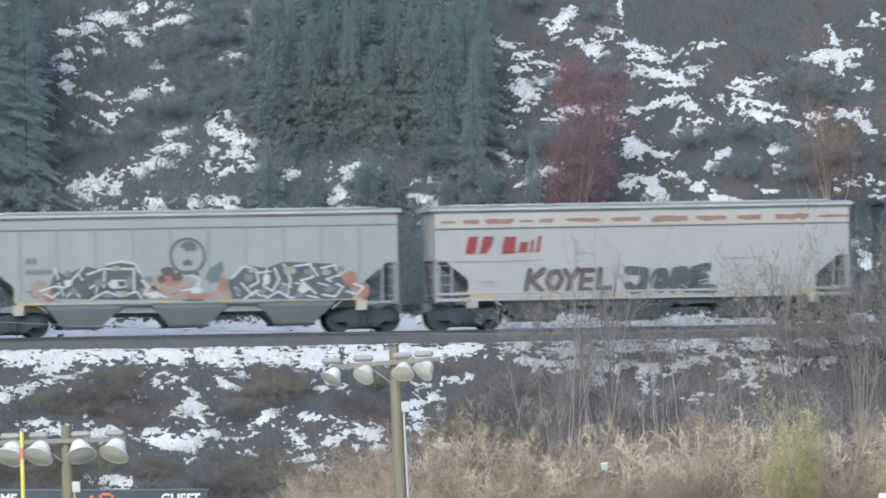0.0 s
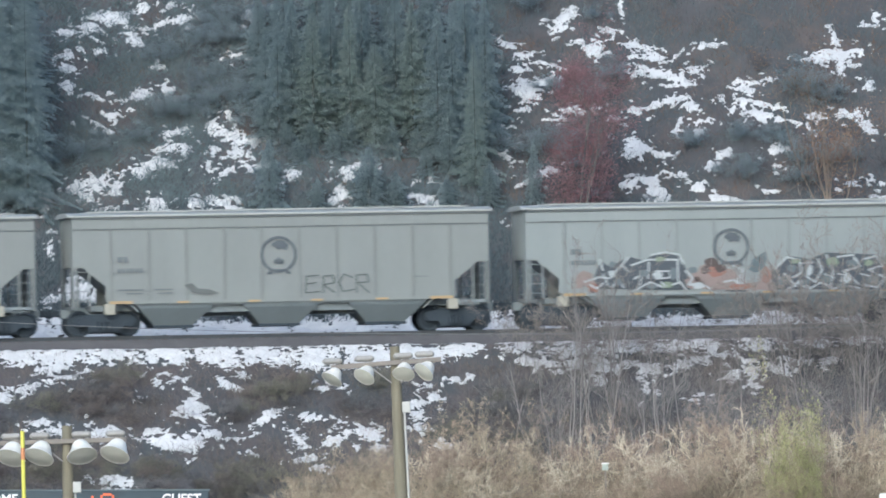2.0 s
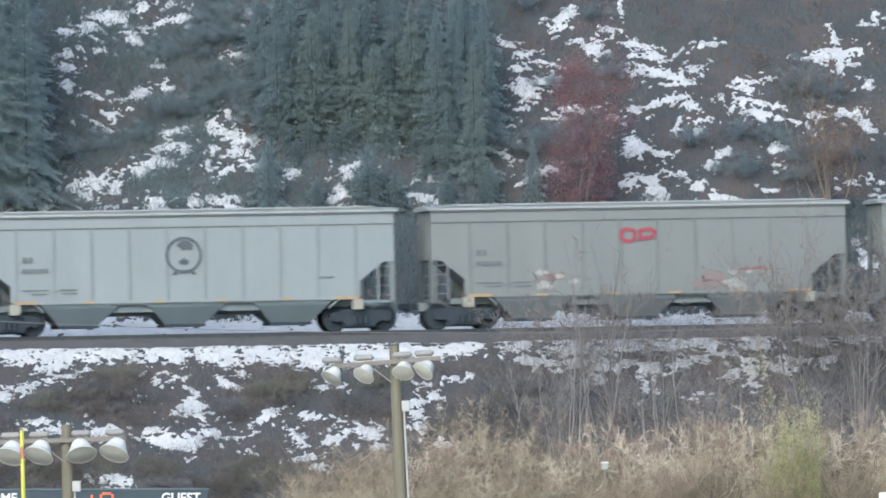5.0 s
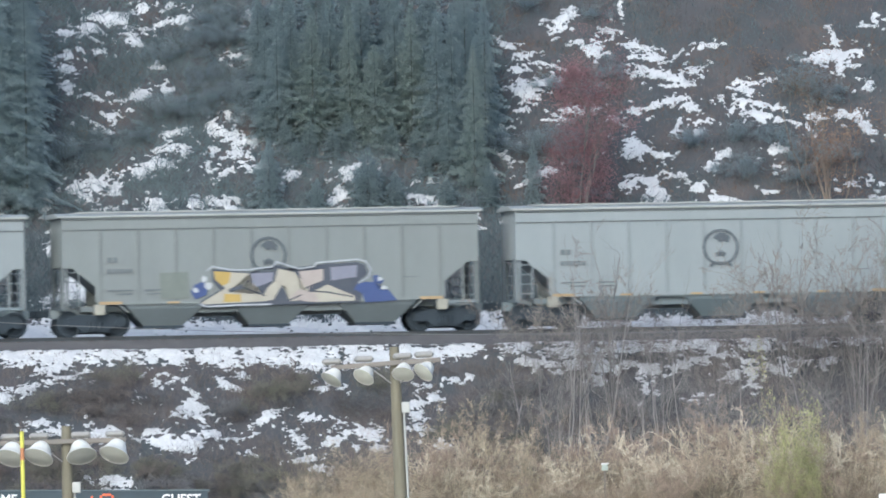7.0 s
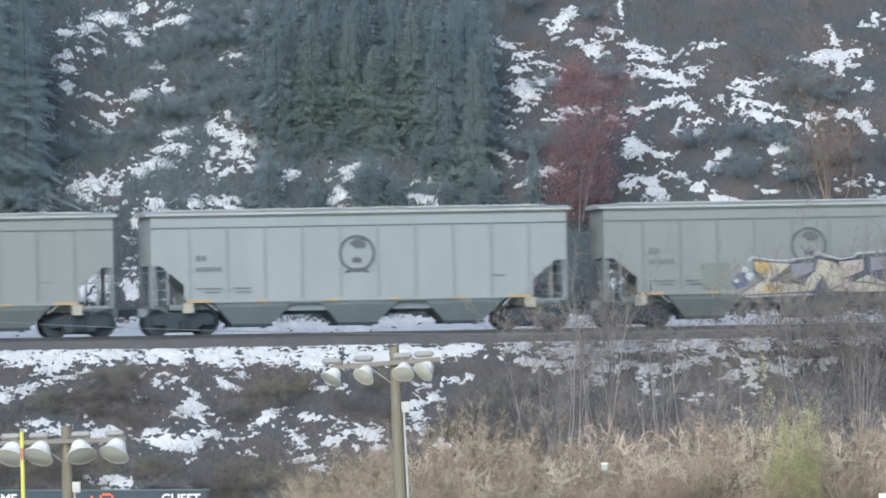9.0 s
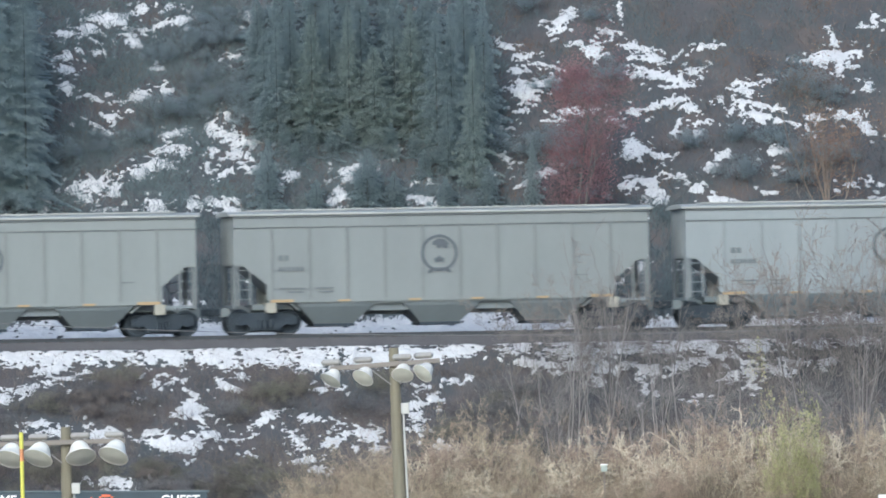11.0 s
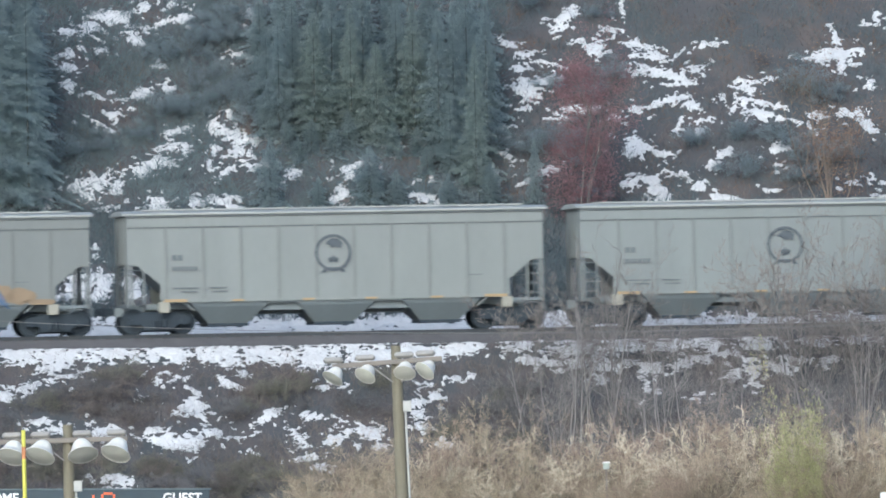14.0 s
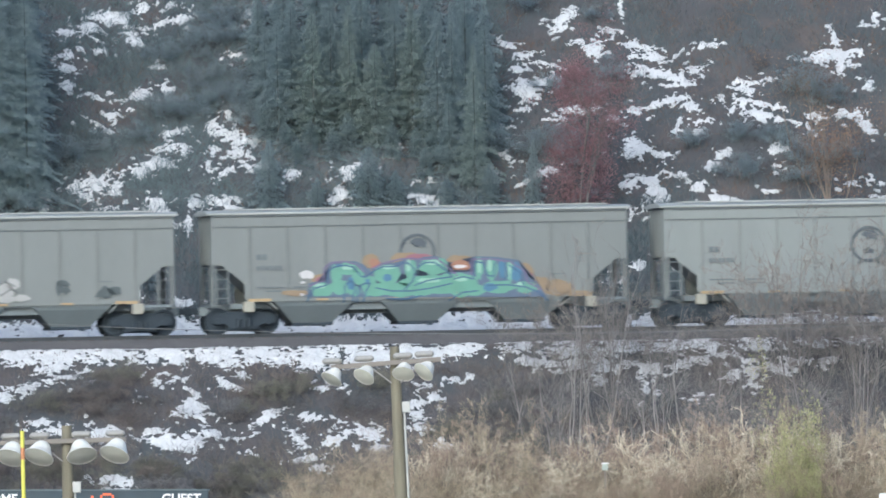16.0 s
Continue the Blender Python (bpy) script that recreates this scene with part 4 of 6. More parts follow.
# dark low shrubs on the hillside: bare ones, and leafy blue-green ones
CLUMPS = [leaf_mesh(160 + i, LOW_SHRUBS[i][2][:, 3:6], 6000, 0.16, 0.042) for i in range(3)]
spots = [(rnd.uniform(2.5, 16.8) if i % 3 else rnd.uniform(-13.2, -6.5), rnd.uniform(4.6, 12.8)) for i in range(420)]
around = np.array([(x + dx, z + up) for x, z in spots for dx in (-0.45, 0.0, 0.45) for up in (0.0, 0.35, 0.7)])
depth = drift_field(HILL_DRIFTS, around[:, 0], around[:, 1]).reshape(-1, 9).max(axis=1)
for i, (x, z) in enumerate([p for p, d in zip(spots, depth) if d < -0.25 and not (p[0] > 6 and p[1] > 10.4)][:64]):
    leafy = i % 2 == 0
    plant("hillside_shrub", "low blue-green evergreen shrub between snow patches" if leafy else "low dark leafless shrub between snow patches", "shrub", "shrubs on the hillside", LOW_SHRUBS[i % 3][0], TWIG, x, z,
          rnd.uniform(0.25, 0.45), rnd.choice((0, math.pi)) + rnd.uniform(-0.5, 0.5), 1.2, CLUMPS[i % 3] if leafy else None, EVERGREEN)
# larger evergreen scrub on the western slope
for i, (x, z, size) in enumerate([(-11.2, 7.5, 0.3), (-9.5, 8.6, 0.3), (-8.6, 9.0, 0.3), (-13.9, 6.6, 0.4), (-14.7, 5.9, 0.5), (-14.9, 6.8, 0.5), (-12.6, 7.1, 0.3), (-9.0, 9.6, 0.3), (-6.9, 8.1, 0.35), (-6.3, 8.4, 0.4),
                                  (1.6, 6.9, 0.5), (4.2, 9.3, 0.3), (4.6, 6.9, 0.4), (9.3, 7.0, 0.35), (11.2, 5.7, 0.4), (13.4, 6.3, 0.4), (11.4, 7.2, 0.35), (-6.6, 9.4, 0.4), (-7.3, 10.0, 0.3), (-6.5, 11.2, 0.4), (-7.6, 9.3, 0.3),
                                  (-6.6, 12.2, 0.4), (-7.7, 11.4, 0.3), (-8.6, 10.1, 0.35), (-9.2, 11.6, 0.3), (-8.3, 12.2, 0.35), (-10.4, 10.7, 0.3)]):
    plant("evergreen_scrub", "spreading dark blue-green evergreen scrub on the hillside", "shrub", "shrubs on the hillside", LOW_SHRUBS[i % 3][0], TWIG, x, z, size, rnd.choice((0, math.pi)) + rnd.uniform(-0.5, 0.5), 1.3, CLUMPS[i % 3], EVERGREEN)
# low rounded brush on the bank
ROUNDS = [shrub_mesh(71 + i, 12, 1.1, 0.012, 3, 0.7, (1, 4), 0.9, 0.1, 0.55, 0.9, 0.0045) for i in range(4)]
spots = [(rnd.uniform(-16.8, 3.0), rnd.uniform(-6.3, -1.6)) for i in range(520)]
around = np.array([(x + dx, z + up) for x, z in spots for dx in (-0.4, 0.0, 0.4) for up in (0.0, 0.25, 0.5)])
depth = drift_field(BANK_DRIFTS, around[:, 0], around[:, 1]).reshape(-1, 9).max(axis=1)
for i, (x, z) in enumerate([p for p, d in zip(spots, depth) if d < -0.1][:130]):
    plant("bank_shrub", "low tangled leafless shrub on the snowy bank", "shrub", "shrubs on the bank", ROUNDS[i % 4][0], SCRUB[i % 3], x, z, rnd.uniform(0.4, 0.8), rnd.uniform(0, 6.28), 1.2)
# pale straw-coloured bushes at the foot of the bank
for i in range(98):
    x = -5.8 + 22.8 * (i + rnd.uniform(-0.8, 0.8)) / 97
    low = -5.7 - max(0.0, (-x - 0.5) * 0.30)
    z = low + rnd.uniform(-2.2, 0.3)
    red = rnd.random() < (0.7 if x > 4 else 0.42)
    plant("leafless_bush", "leafless straw-coloured bush with pale crooked stems" if not red else "leafless reddish-brown bush with crooked stems", "bush", "bushes at the foot of the bank",
          BUSHES[i % 6][0], STRAW_RED if red else STRAW, x, z, rnd.uniform(0.48, 0.92), rnd.choice((0, math.pi)) + rnd.uniform(-0.5, 0.5))
# pale dead stems that stand out from the bushes
SNAGS = [shrub_mesh(91 + i, 3, 2.7, 0.034, 3, 0.42, (1, 3), 0.6, 0.22, 0.5, 0.7, 0.008) for i in range(5)]
for i in range(36):
    x = -1.5 + 18.5 * (i + rnd.uniform(-0.7, 0.7)) / 35
    plant("dead_bush", "leafless bush with stout pale cream stems", "bush", "pale dead bushes", SNAGS[i % 5][0], PALE_STEM, x, rnd.uniform(-7.2, -5.7), rnd.uniform(0.6, 0.95), rnd.choice((0, math.pi)) + rnd.uniform(-0.5, 0.5),
          1.0, leaf_mesh(140 + i, SNAGS[i % 5][1], 36, 0.07, 0.038), CATKIN)
# the yellow-green bush
green_points = np.concatenate([BUSHES[1][1], BUSHES[1][2][:, 3:6]])
for i, (x, z, s) in enumerate([(12.5, -7.3, 1.85), (11.8, -7.8, 1.1), (12.1, -7.6, 1.4), (13.0, -7.8, 1.1), (12.8, -7.5, 1.35)]):
    plant("green_bush", "yellow-green leafy bush among bare stems", "bush", "green bushes", BUSHES[1][0], STRAW, x, z, s, 2.4 + i * 3.0, 0.36, leaf_mesh(70 + i, green_points, 3600, 0.14, 0.036), LEAF_GREEN)


# the red tree and the brown one behind the track
def leafy_tree(name, label, seed, tall, x, z, leaves, jitter, size, leaf_material, bark, depth=3, lean=0.05, stems=2, wide=1.0, reach=0.0):
    mesh, tips, segs = shrub_mesh(seed, stems, tall, 0.05, depth, lean, (1, 3), 0.18, 0.35, 0.42)
    points = np.concatenate([tips, segs[:, 3:6][segs[:, 5] > tall * 0.08]])
    r = np.random.default_rng(seed + 7)
    lobes = []
    for low, girth, part, count in ((0.36, 1.12, 0.33, 620), (0.82, 0.8, 0.17, 260)):
        ball = r.normal(0, 1, (count, 3))
        ball /= np.linalg.norm(ball, axis=1, keepdims=True)
        lobes.append(ball * r.uniform(0.1, 1, (count, 1)) ** 0.4 * np.array([[reach * girth, reach * girth, tall * part]]) + np.array([[0, 0, tall * low]]))
    if reach:
        points = np.concatenate([points[r.integers(0, len(points), 500)]] + lobes)
    tree = tagged(new(name), label, "tree")
    put("trunk", mesh, bark, tree)
    put("leaves", leaf_mesh(seed + 1, points, leaves, jitter, size), leaf_material, tree)
    tree.matrix_basis = Matrix.Translation(site(x, z, 0.1)) @ Matrix.Diagonal((wide, wide, 1, 1))


leafy_tree("red_tree", "small tree with rust-red leaves before the snowy slope", 81, 6.5, 5.1, 3.9, 27000, 0.17, 0.032, LEAF_RED, BARK_DARK, lean=0.09, stems=5, reach=1.25)
leafy_tree("brown_tree", "small tree with a few withered orange-brown leaves", 85, 5.2, 14.5, 3.6, 5200, 0.3, 0.034, LEAF_BROWN, BARK_TAN, lean=0.3, stems=7)


# low brush: countless thin twigs on hill and bank
def brush(name, label, count, x_range, z_range, tall, seed, material, clump=0.5, thick=(0.007, 0.016), bare=(), lean=0.55, curl=0.5, steps=2):
    r = np.random.default_rng(seed)
    n0 = count * 3
    x, zz = r.uniform(*x_range, n0), r.uniform(*z_range, n0)
    keep = fbm(x / 0.9, zz / 0.7, seed, 3) + r.normal(0, 0.25, n0) > clump - 0.5
    if bare:
        keep &= (drift_field(bare, x, zz) < 0.05) | (r.uniform(0, 1, n0) < 0.18)
    x, zz = x[keep][:count], zz[keep][:count]
    v = np.where(zz > -0.25, np.interp(zz, PROFILE_Z[6:10], PROFILE_V[6:10]), np.interp(zz, PROFILE_Z[2:4], PROFILE_V[2:4]))
    u = (x + v * ST) / CT
    px, py = world_xy(u, v)
    base = np.stack([px, py, land(u, v) - 0.03], -1)
    n = len(base)
    h = tall * r.uniform(0.35, 1.1, (n, 1))
    way = np.concatenate([r.normal(0, lean, (n, 2)), np.ones((n, 1))], 1)
    w = r.uniform(*thick, (n, 1))
    segs, at = [], base
    for k in range(steps):
        tip = at + way * h / steps
        segs.append(np.concatenate([at, tip, w * (1 - 0.8 * k / steps), w * (1 - 0.8 * (k + 1) / steps)], 1))
        at, way = tip, way + r.normal(0, curl, (n, 3))
    segs = np.concatenate(segs)
    tagged(put(name, mesh_np(name, *straps(segs)), material), label, "brush", kind="stuff")


brush("hillside_brush", "dense dark leafless brush on the hillside", 22000, (-17.5, 17.5), (4.6, 13.4), 0.30, 5, TWIG, 0.5, (0.003, 0.008), HILL_DRIFTS)
brush("hillside_brown_brush", "low brown brush and dead bracken on the hillside", 9000, (-17.5, 17.5), (4.9, 13.4), 0.35, 6, TWIG_BROWN, 0.75, (0.004, 0.010), HILL_DRIFTS)
brush("hillside_heath", "low dark green heath between the snow patches", 30000, (-17.5, 17.5), (0.8, 13.4), 0.3, 26, HEATH, 0.55, (0.005, 0.012), HILL_DRIFTS)
brush("western_heath", "low blue-green heath and juniper on the western slope", 42000, (-15.5, 2.5), (4.9, 13.4), 0.4, 66, HEATH_PALE, 0.45, (0.007, 0.015), HILL_DRIFTS, 0.8, 0.6, 2)
brush("trackside_scrub", "dark blue-green scrub on the cut slope behind the track", 44000, (-17.5, 17.5), (0.7, 4.9), 0.4, 46, TWIG_DARK, 0.35, (0.006, 0.014), HILL_DRIFTS)
brush("bank_brush", "dense dark leafless brush on the bank", 27000, (-17, 17), (-7.0, -1.35), 0.38, 7, TWIG, 0.5, (0.003, 0.008), BANK_DRIFTS)
brush("bank_brown_brush", "brown dead stalks on the bank", 16000, (-17, 17), (-7.0, -1.2), 0.4, 8, TWIG_BROWN, 0.7, (0.004, 0.010), BANK_DRIFTS)
brush("verge_tufts", "dry grass tufts poking through the snow", 6500, (-17, 17), (-1.5, -0.5), 0.15, 18, TWIG_BROWN, 0.55, (0.004, 0.009))
brush("dead_bracken", "rust-brown dead bracken between snow patches", 9000, (-14, 17.5), (5.0, 13.4), 0.3, 56, BRACKEN, 0.85, (0.005, 0.010), HILL_DRIFTS, 0.9, 0.8, 3)
brush("thicket", "tangled grey-brown leafless thicket on the bank", 7500, (1.2, 17.2), (-5.2, -2.2), 0.75, 15, FUZZ, 0.45, (0.002, 0.0045), (), 0.7, 0.7, 4)
brush("verge_thicket", "fuzzy grey-brown leafless twigs along the edge of the bank", 1200, (2.3, 17.2), (-2.6, -1.2), 1.9, 35, VEIL, 0.6, (0.0018, 0.0034), (), 0.45, 0.4, 5)
brush("straw_thicket", "tangled pale straw twigs at the foot of the bank", 26000, (-5.8, 17.2), (-8.4, -5.7), 1.1, 16, FUZZ_STRAW, 0.35, (0.0025, 0.0055), (), 0.8, 0.7, 5)


# ---- covered hopper cars: x along the car, y across it (the seen side is -y), z up from the rail ----
HALF, WIDE = 7.66, 1.55
RIBS = [(i + 0.5) * 1.385 for i in range(-5, 5)]


def paint(name, color, dirt=0.8):
    """Weathered car paint with rain streaks."""
    m = mat(name, color, tuple(c * dirt for c in color), rough=0.55, scale=0.9, fine=9, stretch=(1.0, 1.0, 0.35), bump=0.04, spread=0.45)
    m["base"] = color
    return m


def settle(z):
    """Heights drawn from the plan, let down onto the springs."""
    return float(np.interp(z, [0, 0.3, 1.26, 2.56, 3.97, 4.42, 4.8], [0, 0.25, 1.245, 2.50, 3.92, 4.33, 4.70]))


def shaped(name, maker, smooth=False):
    bm = bmesh.new()
    maker(bm)
    if name not in ("side_frame", "bolster", "brake_rigging", "wheelset", "coupler"):
        for v in bm.verts:
            v.co.z = settle(v.co.z)
    return to_mesh(name, bm, smooth)


def side_sheet(bm):
    prism(bm, [(-HALF, 3.97), (-HALF, 2.60), (-7.30, 2.56), (-6.45, 1.84), (-6.45, 1.26), (6.40, 1.26), (6.40, 1.84), (7.26, 2.56), (HALF, 2.60), (HALF, 3.97)], -WIDE, -WIDE + 0.03)


def top_chord(bm):
    prism_x(bm, [(-WIDE - 0.045, 3.94), (-WIDE - 0.045, 4.29), (-WIDE - 0.02, 4.31), (-WIDE + 0.02, 4.31), (-WIDE + 0.05, 4.40), (-WIDE + 0.09, 4.40), (-WIDE + 0.09, 3.94)], -HALF, HALF)


def deep_chord(bm):
    prism_x(bm, [(-WIDE - 0.045, 3.74), (-WIDE - 0.045, 4.29), (-WIDE - 0.02, 4.31), (-WIDE + 0.02, 4.31), (-WIDE + 0.05, 4.40), (-WIDE + 0.09, 4.40), (-WIDE + 0.09, 3.74)], -HALF, HALF)


def chord_shadow(bm):
    """Shadow drawn as dark strips: under the top chord, and the slot under the eave."""
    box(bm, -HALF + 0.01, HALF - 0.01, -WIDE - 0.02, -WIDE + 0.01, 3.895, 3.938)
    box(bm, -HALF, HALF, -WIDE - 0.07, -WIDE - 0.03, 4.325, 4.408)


def deep_shadow(bm):
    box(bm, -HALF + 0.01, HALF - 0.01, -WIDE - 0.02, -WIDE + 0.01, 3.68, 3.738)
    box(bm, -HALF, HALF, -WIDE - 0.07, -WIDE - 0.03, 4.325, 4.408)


def rub_rail(bm):
    box(bm, -HALF, HALF, -WIDE - 0.06, -WIDE - 0.031, 1.27, 1.36, 0.01)
    box(bm, -HALF, HALF, -WIDE - 0.05, -WIDE - 0.031, 1.04, 1.15, 0.01)


def roof(bm):
    prism_x(bm, [(-WIDE - 0.13, 4.41), (-WIDE - 0.13, 4.475), (-1.2, 4.555), (-0.55, 4.59), (0.55, 4.59), (1.2, 4.555), (WIDE + 0.13, 4.475), (WIDE + 0.13, 4.41)], -HALF - 0.16, HALF + 0.16)


def roof_hatch(bm):
    prism_x(bm, [(-0.36, 4.591), (-0.36, 4.63), (-0.28, 4.65), (0.28, 4.65), (0.36, 4.63), (0.36, 4.591)], -6.9, 6.9)
    for i in range(8):
        x = -6.4 + i * 1.82
        box(bm, x - 0.05, x + 0.05, -0.40, 0.40, 4.62, 4.665)


def running_board(bm):
    box(bm, -7.0, 7.0, -1.22, -0.78, 4.60, 4.635)
    for i in range(9):
        x = -6.8 + i * 1.7
        box(bm, x - 0.03, x + 0.03, -1.2, -0.8, 4.54, 4.60)


def end_wall(bm):
    box(bm, HALF - 0.03, HALF, -WIDE + 0.03, WIDE - 0.03, 2.58, 4.41)
    for y in (-0.9, 0, 0.9):
        box(bm, HALF, HALF + 0.05, y - 0.05, y + 0.05, 2.6, 4.38)
    prism(bm, [(HALF, 2.57), (7.24, 2.535), (6.37, 1.80), (5.25, 0.86), (5.22, 0.90), (6.34, 1.84), (7.22, 2.58), (HALF, 2.61)], -WIDE + 0.031, WIDE - 0.031)


def corner_post(bm):
    box(bm, HALF - 0.075, HALF, -WIDE, -WIDE + 0.07, 1.0, 2.60)
    box(bm, HALF - 0.02, HALF + 0.01, -WIDE, -WIDE + 0.62, 1.0, 2.60)


def ladder(bm):
    for x in (7.05, 7.50):
        box(bm, x - 0.028, x + 0.028, -WIDE - 0.02, -WIDE + 0.02, 1.10, 2.40 if x < 7.2 else 2.59)
    for i in range(4):
        z = 1.30 + i * 0.36
        cyl(bm, (7.05, -WIDE, z), (7.50, -WIDE, z), 0.016, sides=6)


def end_sill(bm):
    box(bm, 6.32, HALF + 0.02, -WIDE, -WIDE + 0.09, 1.03, 1.12)
    box(bm, HALF - 0.12, HALF + 0.02, -WIDE + 0.09, WIDE - 0.09, 0.98, 1.12)
    box(bm, 6.2, HALF + 0.3, -0.25, 0.25, 0.72, 1.02)


def side_sill(bm):
    prism_x(bm, [(-WIDE - 0.03, 1.16), (-WIDE - 0.03, 1.26), (-WIDE + 0.05, 1.26), (-WIDE + 0.05, 1.16)], -6.36, 6.36)


def jack_pad(bm):
    box(bm, 6.1, 6.5, -WIDE - 0.04, -WIDE + 0.15, 0.80, 1.17, 0.02)


def reflector(bm):
    box(bm, -0.22, 0.22, -WIDE - 0.036, -WIDE - 0.031, 1.17, 1.24)


def long_reflector(bm):
    box(bm, -0.42, 0.42, -WIDE - 0.041, -WIDE - 0.031, 1.17, 1.27)


def rib(bm):
    box(bm, -0.045, 0.045, -WIDE - 0.05, -WIDE, 1.27, 3.94)


def hopper(bm):
    """A discharge hopper: broad under the sill, narrow at the gate."""
    a = [(-1.5, -WIDE + 0.04, 1.17), (1.5, -WIDE + 0.04, 1.17), (1.5, WIDE - 0.04, 1.17), (-1.5, WIDE - 0.04, 1.17)]
    b = [(-1.32, -WIDE + 0.11, 1.0), (1.32, -WIDE + 0.11, 1.0), (1.32, WIDE - 0.11, 1.0), (-1.32, WIDE - 0.11, 1.0)]
    c = [(-0.72, -0.98, 0.40), (0.72, -0.98, 0.40), (0.72, 0.98, 0.40), (-0.72, 0.98, 0.40)]
    rings = [[bm.verts.new(p) for p in r] for r in (a, b, c)]
    bm.faces.new(rings[0])
    bm.faces.new(rings[2])
    for p, q in zip(rings, rings[1:]):
        for i in range(4):
            j = (i + 1) % 4
            bm.faces.new((p[i], p[j], q[j], q[i]))


def cross_ridge(bm):
    """The sloping sheet that closes the space between two hoppers."""
    prism(bm, [(-0.45, 1.165), (0.45, 1.165), (0.78, 0.84), (-0.78, 0.84)], -1.27, -1.22)


def gate(bm):
    box(bm, -0.76, 0.76, -1.02, 1.02, 0.32, 0.405)
    cyl(bm, (-0.55, -1.25, 0.30), (-0.55, -1.0, 0.30), 0.04, sides=8)
    box(bm, 0.3, 0.5, -1.14, -1.0, 0.24, 0.36)


def centre_sill(bm):
    box(bm, -6.3, 6.3, -0.26, 0.26, 0.72, 1.15)
    box(bm, -6.9, -5.2, -0.9, 0.9, 0.93, 1.12)
    box(bm, 5.2, 6.9, -0.9, 0.9, 0.93, 1.12)


def inner_floor(bm):
    box(bm, -5.2, 5.2, -WIDE + 0.05, WIDE - 0.05, 1.10, 1.20)


def coupler(bm):
    box(bm, HALF + 0.28, HALF + 0.62, -0.1, 0.1, 0.74, 0.98, 0.02)
    box(bm, HALF + 0.55, HALF + 0.76, -0.17, 0.17, 0.70, 1.0, 0.04)
    cyl(bm, (HALF + 0.5, -0.35, 0.9), (HALF + 0.72, -0.28, 0.45), 0.025, sides=6)


def side_frame(bm):
    prism(bm, [(-1.12, 0.36), (-1.12, 0.62), (-0.55, 0.80), (0.55, 0.80), (1.12, 0.62), (1.12, 0.36), (0.70, 0.36), (0.42, 0.17), (-0.42, 0.17), (-0.70, 0.36)], -1.16, -1.0)
    for x in (-0.89, 0.89):
        cyl(bm, (x, -1.24, 0.457), (x, -1.0, 0.457), 0.13, sides=10)
    for x in (-0.2, 0, 0.2):
        cyl(bm, (x, -1.2, 0.25), (x, -1.2, 0.52), 0.08, sides=8)


def brake_rigging(bm):
    """Brake beams, levers and spring planks between the wheels."""
    for x in (-0.36, 0.36):
        box(bm, x - 0.09, x + 0.09, -1.0, 1.0, 0.30, 0.62, 0.02)
    box(bm, -1.25, 1.25, -0.62, -0.5, 0.42, 0.74, 0.02)
    box(bm, -0.62, 0.62, -1.05, 1.05, 0.12, 0.36, 0.02)
    cyl(bm, (-0.7, -0.3, 0.35), (0.7, -0.3, 0.6), 0.05, sides=8)


def bolster(bm):
    box(bm, -0.22, 0.22, -1.15, 1.15, 0.5, 0.82, 0.03)
    cyl(bm, (0, 0, 0.8), (0, 0, 0.94), 0.25, sides=14)
    box(bm, -1.4, 1.4, -0.05, 0.05, 0.55, 0.65)


def wheelset(bm):
    turn = Matrix.Rotation(radians(90), 4, "X")
    for s in (-1, 1):
        m = Matrix.Translation((0, s * 0.753, 0)) @ (turn if s < 0 else Matrix.Rotation(radians(-90), 4, "X"))
        lathe(bm, [(0.07, 0.07), (0.12, 0.07), (0.14, 0.03), (0.37, 0.03), (0.39, 0.065), (0.457, 0.065), (0.46, -0.04), (0.485, -0.05), (0.485, -0.075), (0.39, -0.075), (0.36, -0.02), (0.07, -0.04)], m, 28)
        for k in range(4):
            w = k * math.pi / 2
            box(bm, 0.24 * math.cos(w) - 0.03, 0.24 * math.cos(w) + 0.03, s * 0.79 - 0.004, s * 0.79 + 0.004, 0.24 * math.sin(w) - 0.03, 0.24 * math.sin(w) + 0.03)
    cyl(bm, (0, -1.1, 0), (0, 1.1, 0), 0.08, sides=12)


CAR_SHAPES = {name: shaped(name, maker) for name, maker in (("side_sheet", side_sheet), ("top_chord", top_chord), ("deep_chord", deep_chord), ("rub_rail", rub_rail), ("chord_shadow", chord_shadow), ("deep_shadow", deep_shadow), ("roof", roof), ("roof_hatch", roof_hatch),
    ("running_board", running_board), ("end_wall", end_wall), ("corner_post", corner_post), ("ladder", ladder),
    ("end_sill", end_sill), ("side_sill", side_sill), ("jack_pad", jack_pad), ("reflector", reflector),
    ("long_reflector", long_reflector), ("rib", rib), ("hopper", hopper), ("gate", gate), ("cross_ridge", cross_ridge),
    ("centre_sill", centre_sill), ("inner_floor", inner_floor), ("coupler", coupler), ("side_frame", side_frame),
    ("bolster", bolster), ("brake_rigging", brake_rigging), ("wheelset", wheelset))}
REFLECT = mat("reflector_amber", (0.40, 0.285, 0.145), (0.31, 0.225, 0.125), rough=0.5, bump=0)
PAD_PALE = mat("pad_pale", (0.33, 0.32, 0.27), (0.26, 0.25, 0.21), rough=0.7)
LOGO = mat("logo_grey", (0.06, 0.072, 0.085), (0.085, 0.10, 0.115), rough=0.6, bump=0)
STENCIL = mat("stencil", (0.10, 0.115, 0.125), (0.135, 0.15, 0.16), rough=0.6, bump=0)
CARS, WHEELSETS = [], []
HALF_TURN = Matrix.Rotation(math.pi, 4, "Z")
FLIP_X = Matrix.Diagonal((-1, 1, 1, 1))


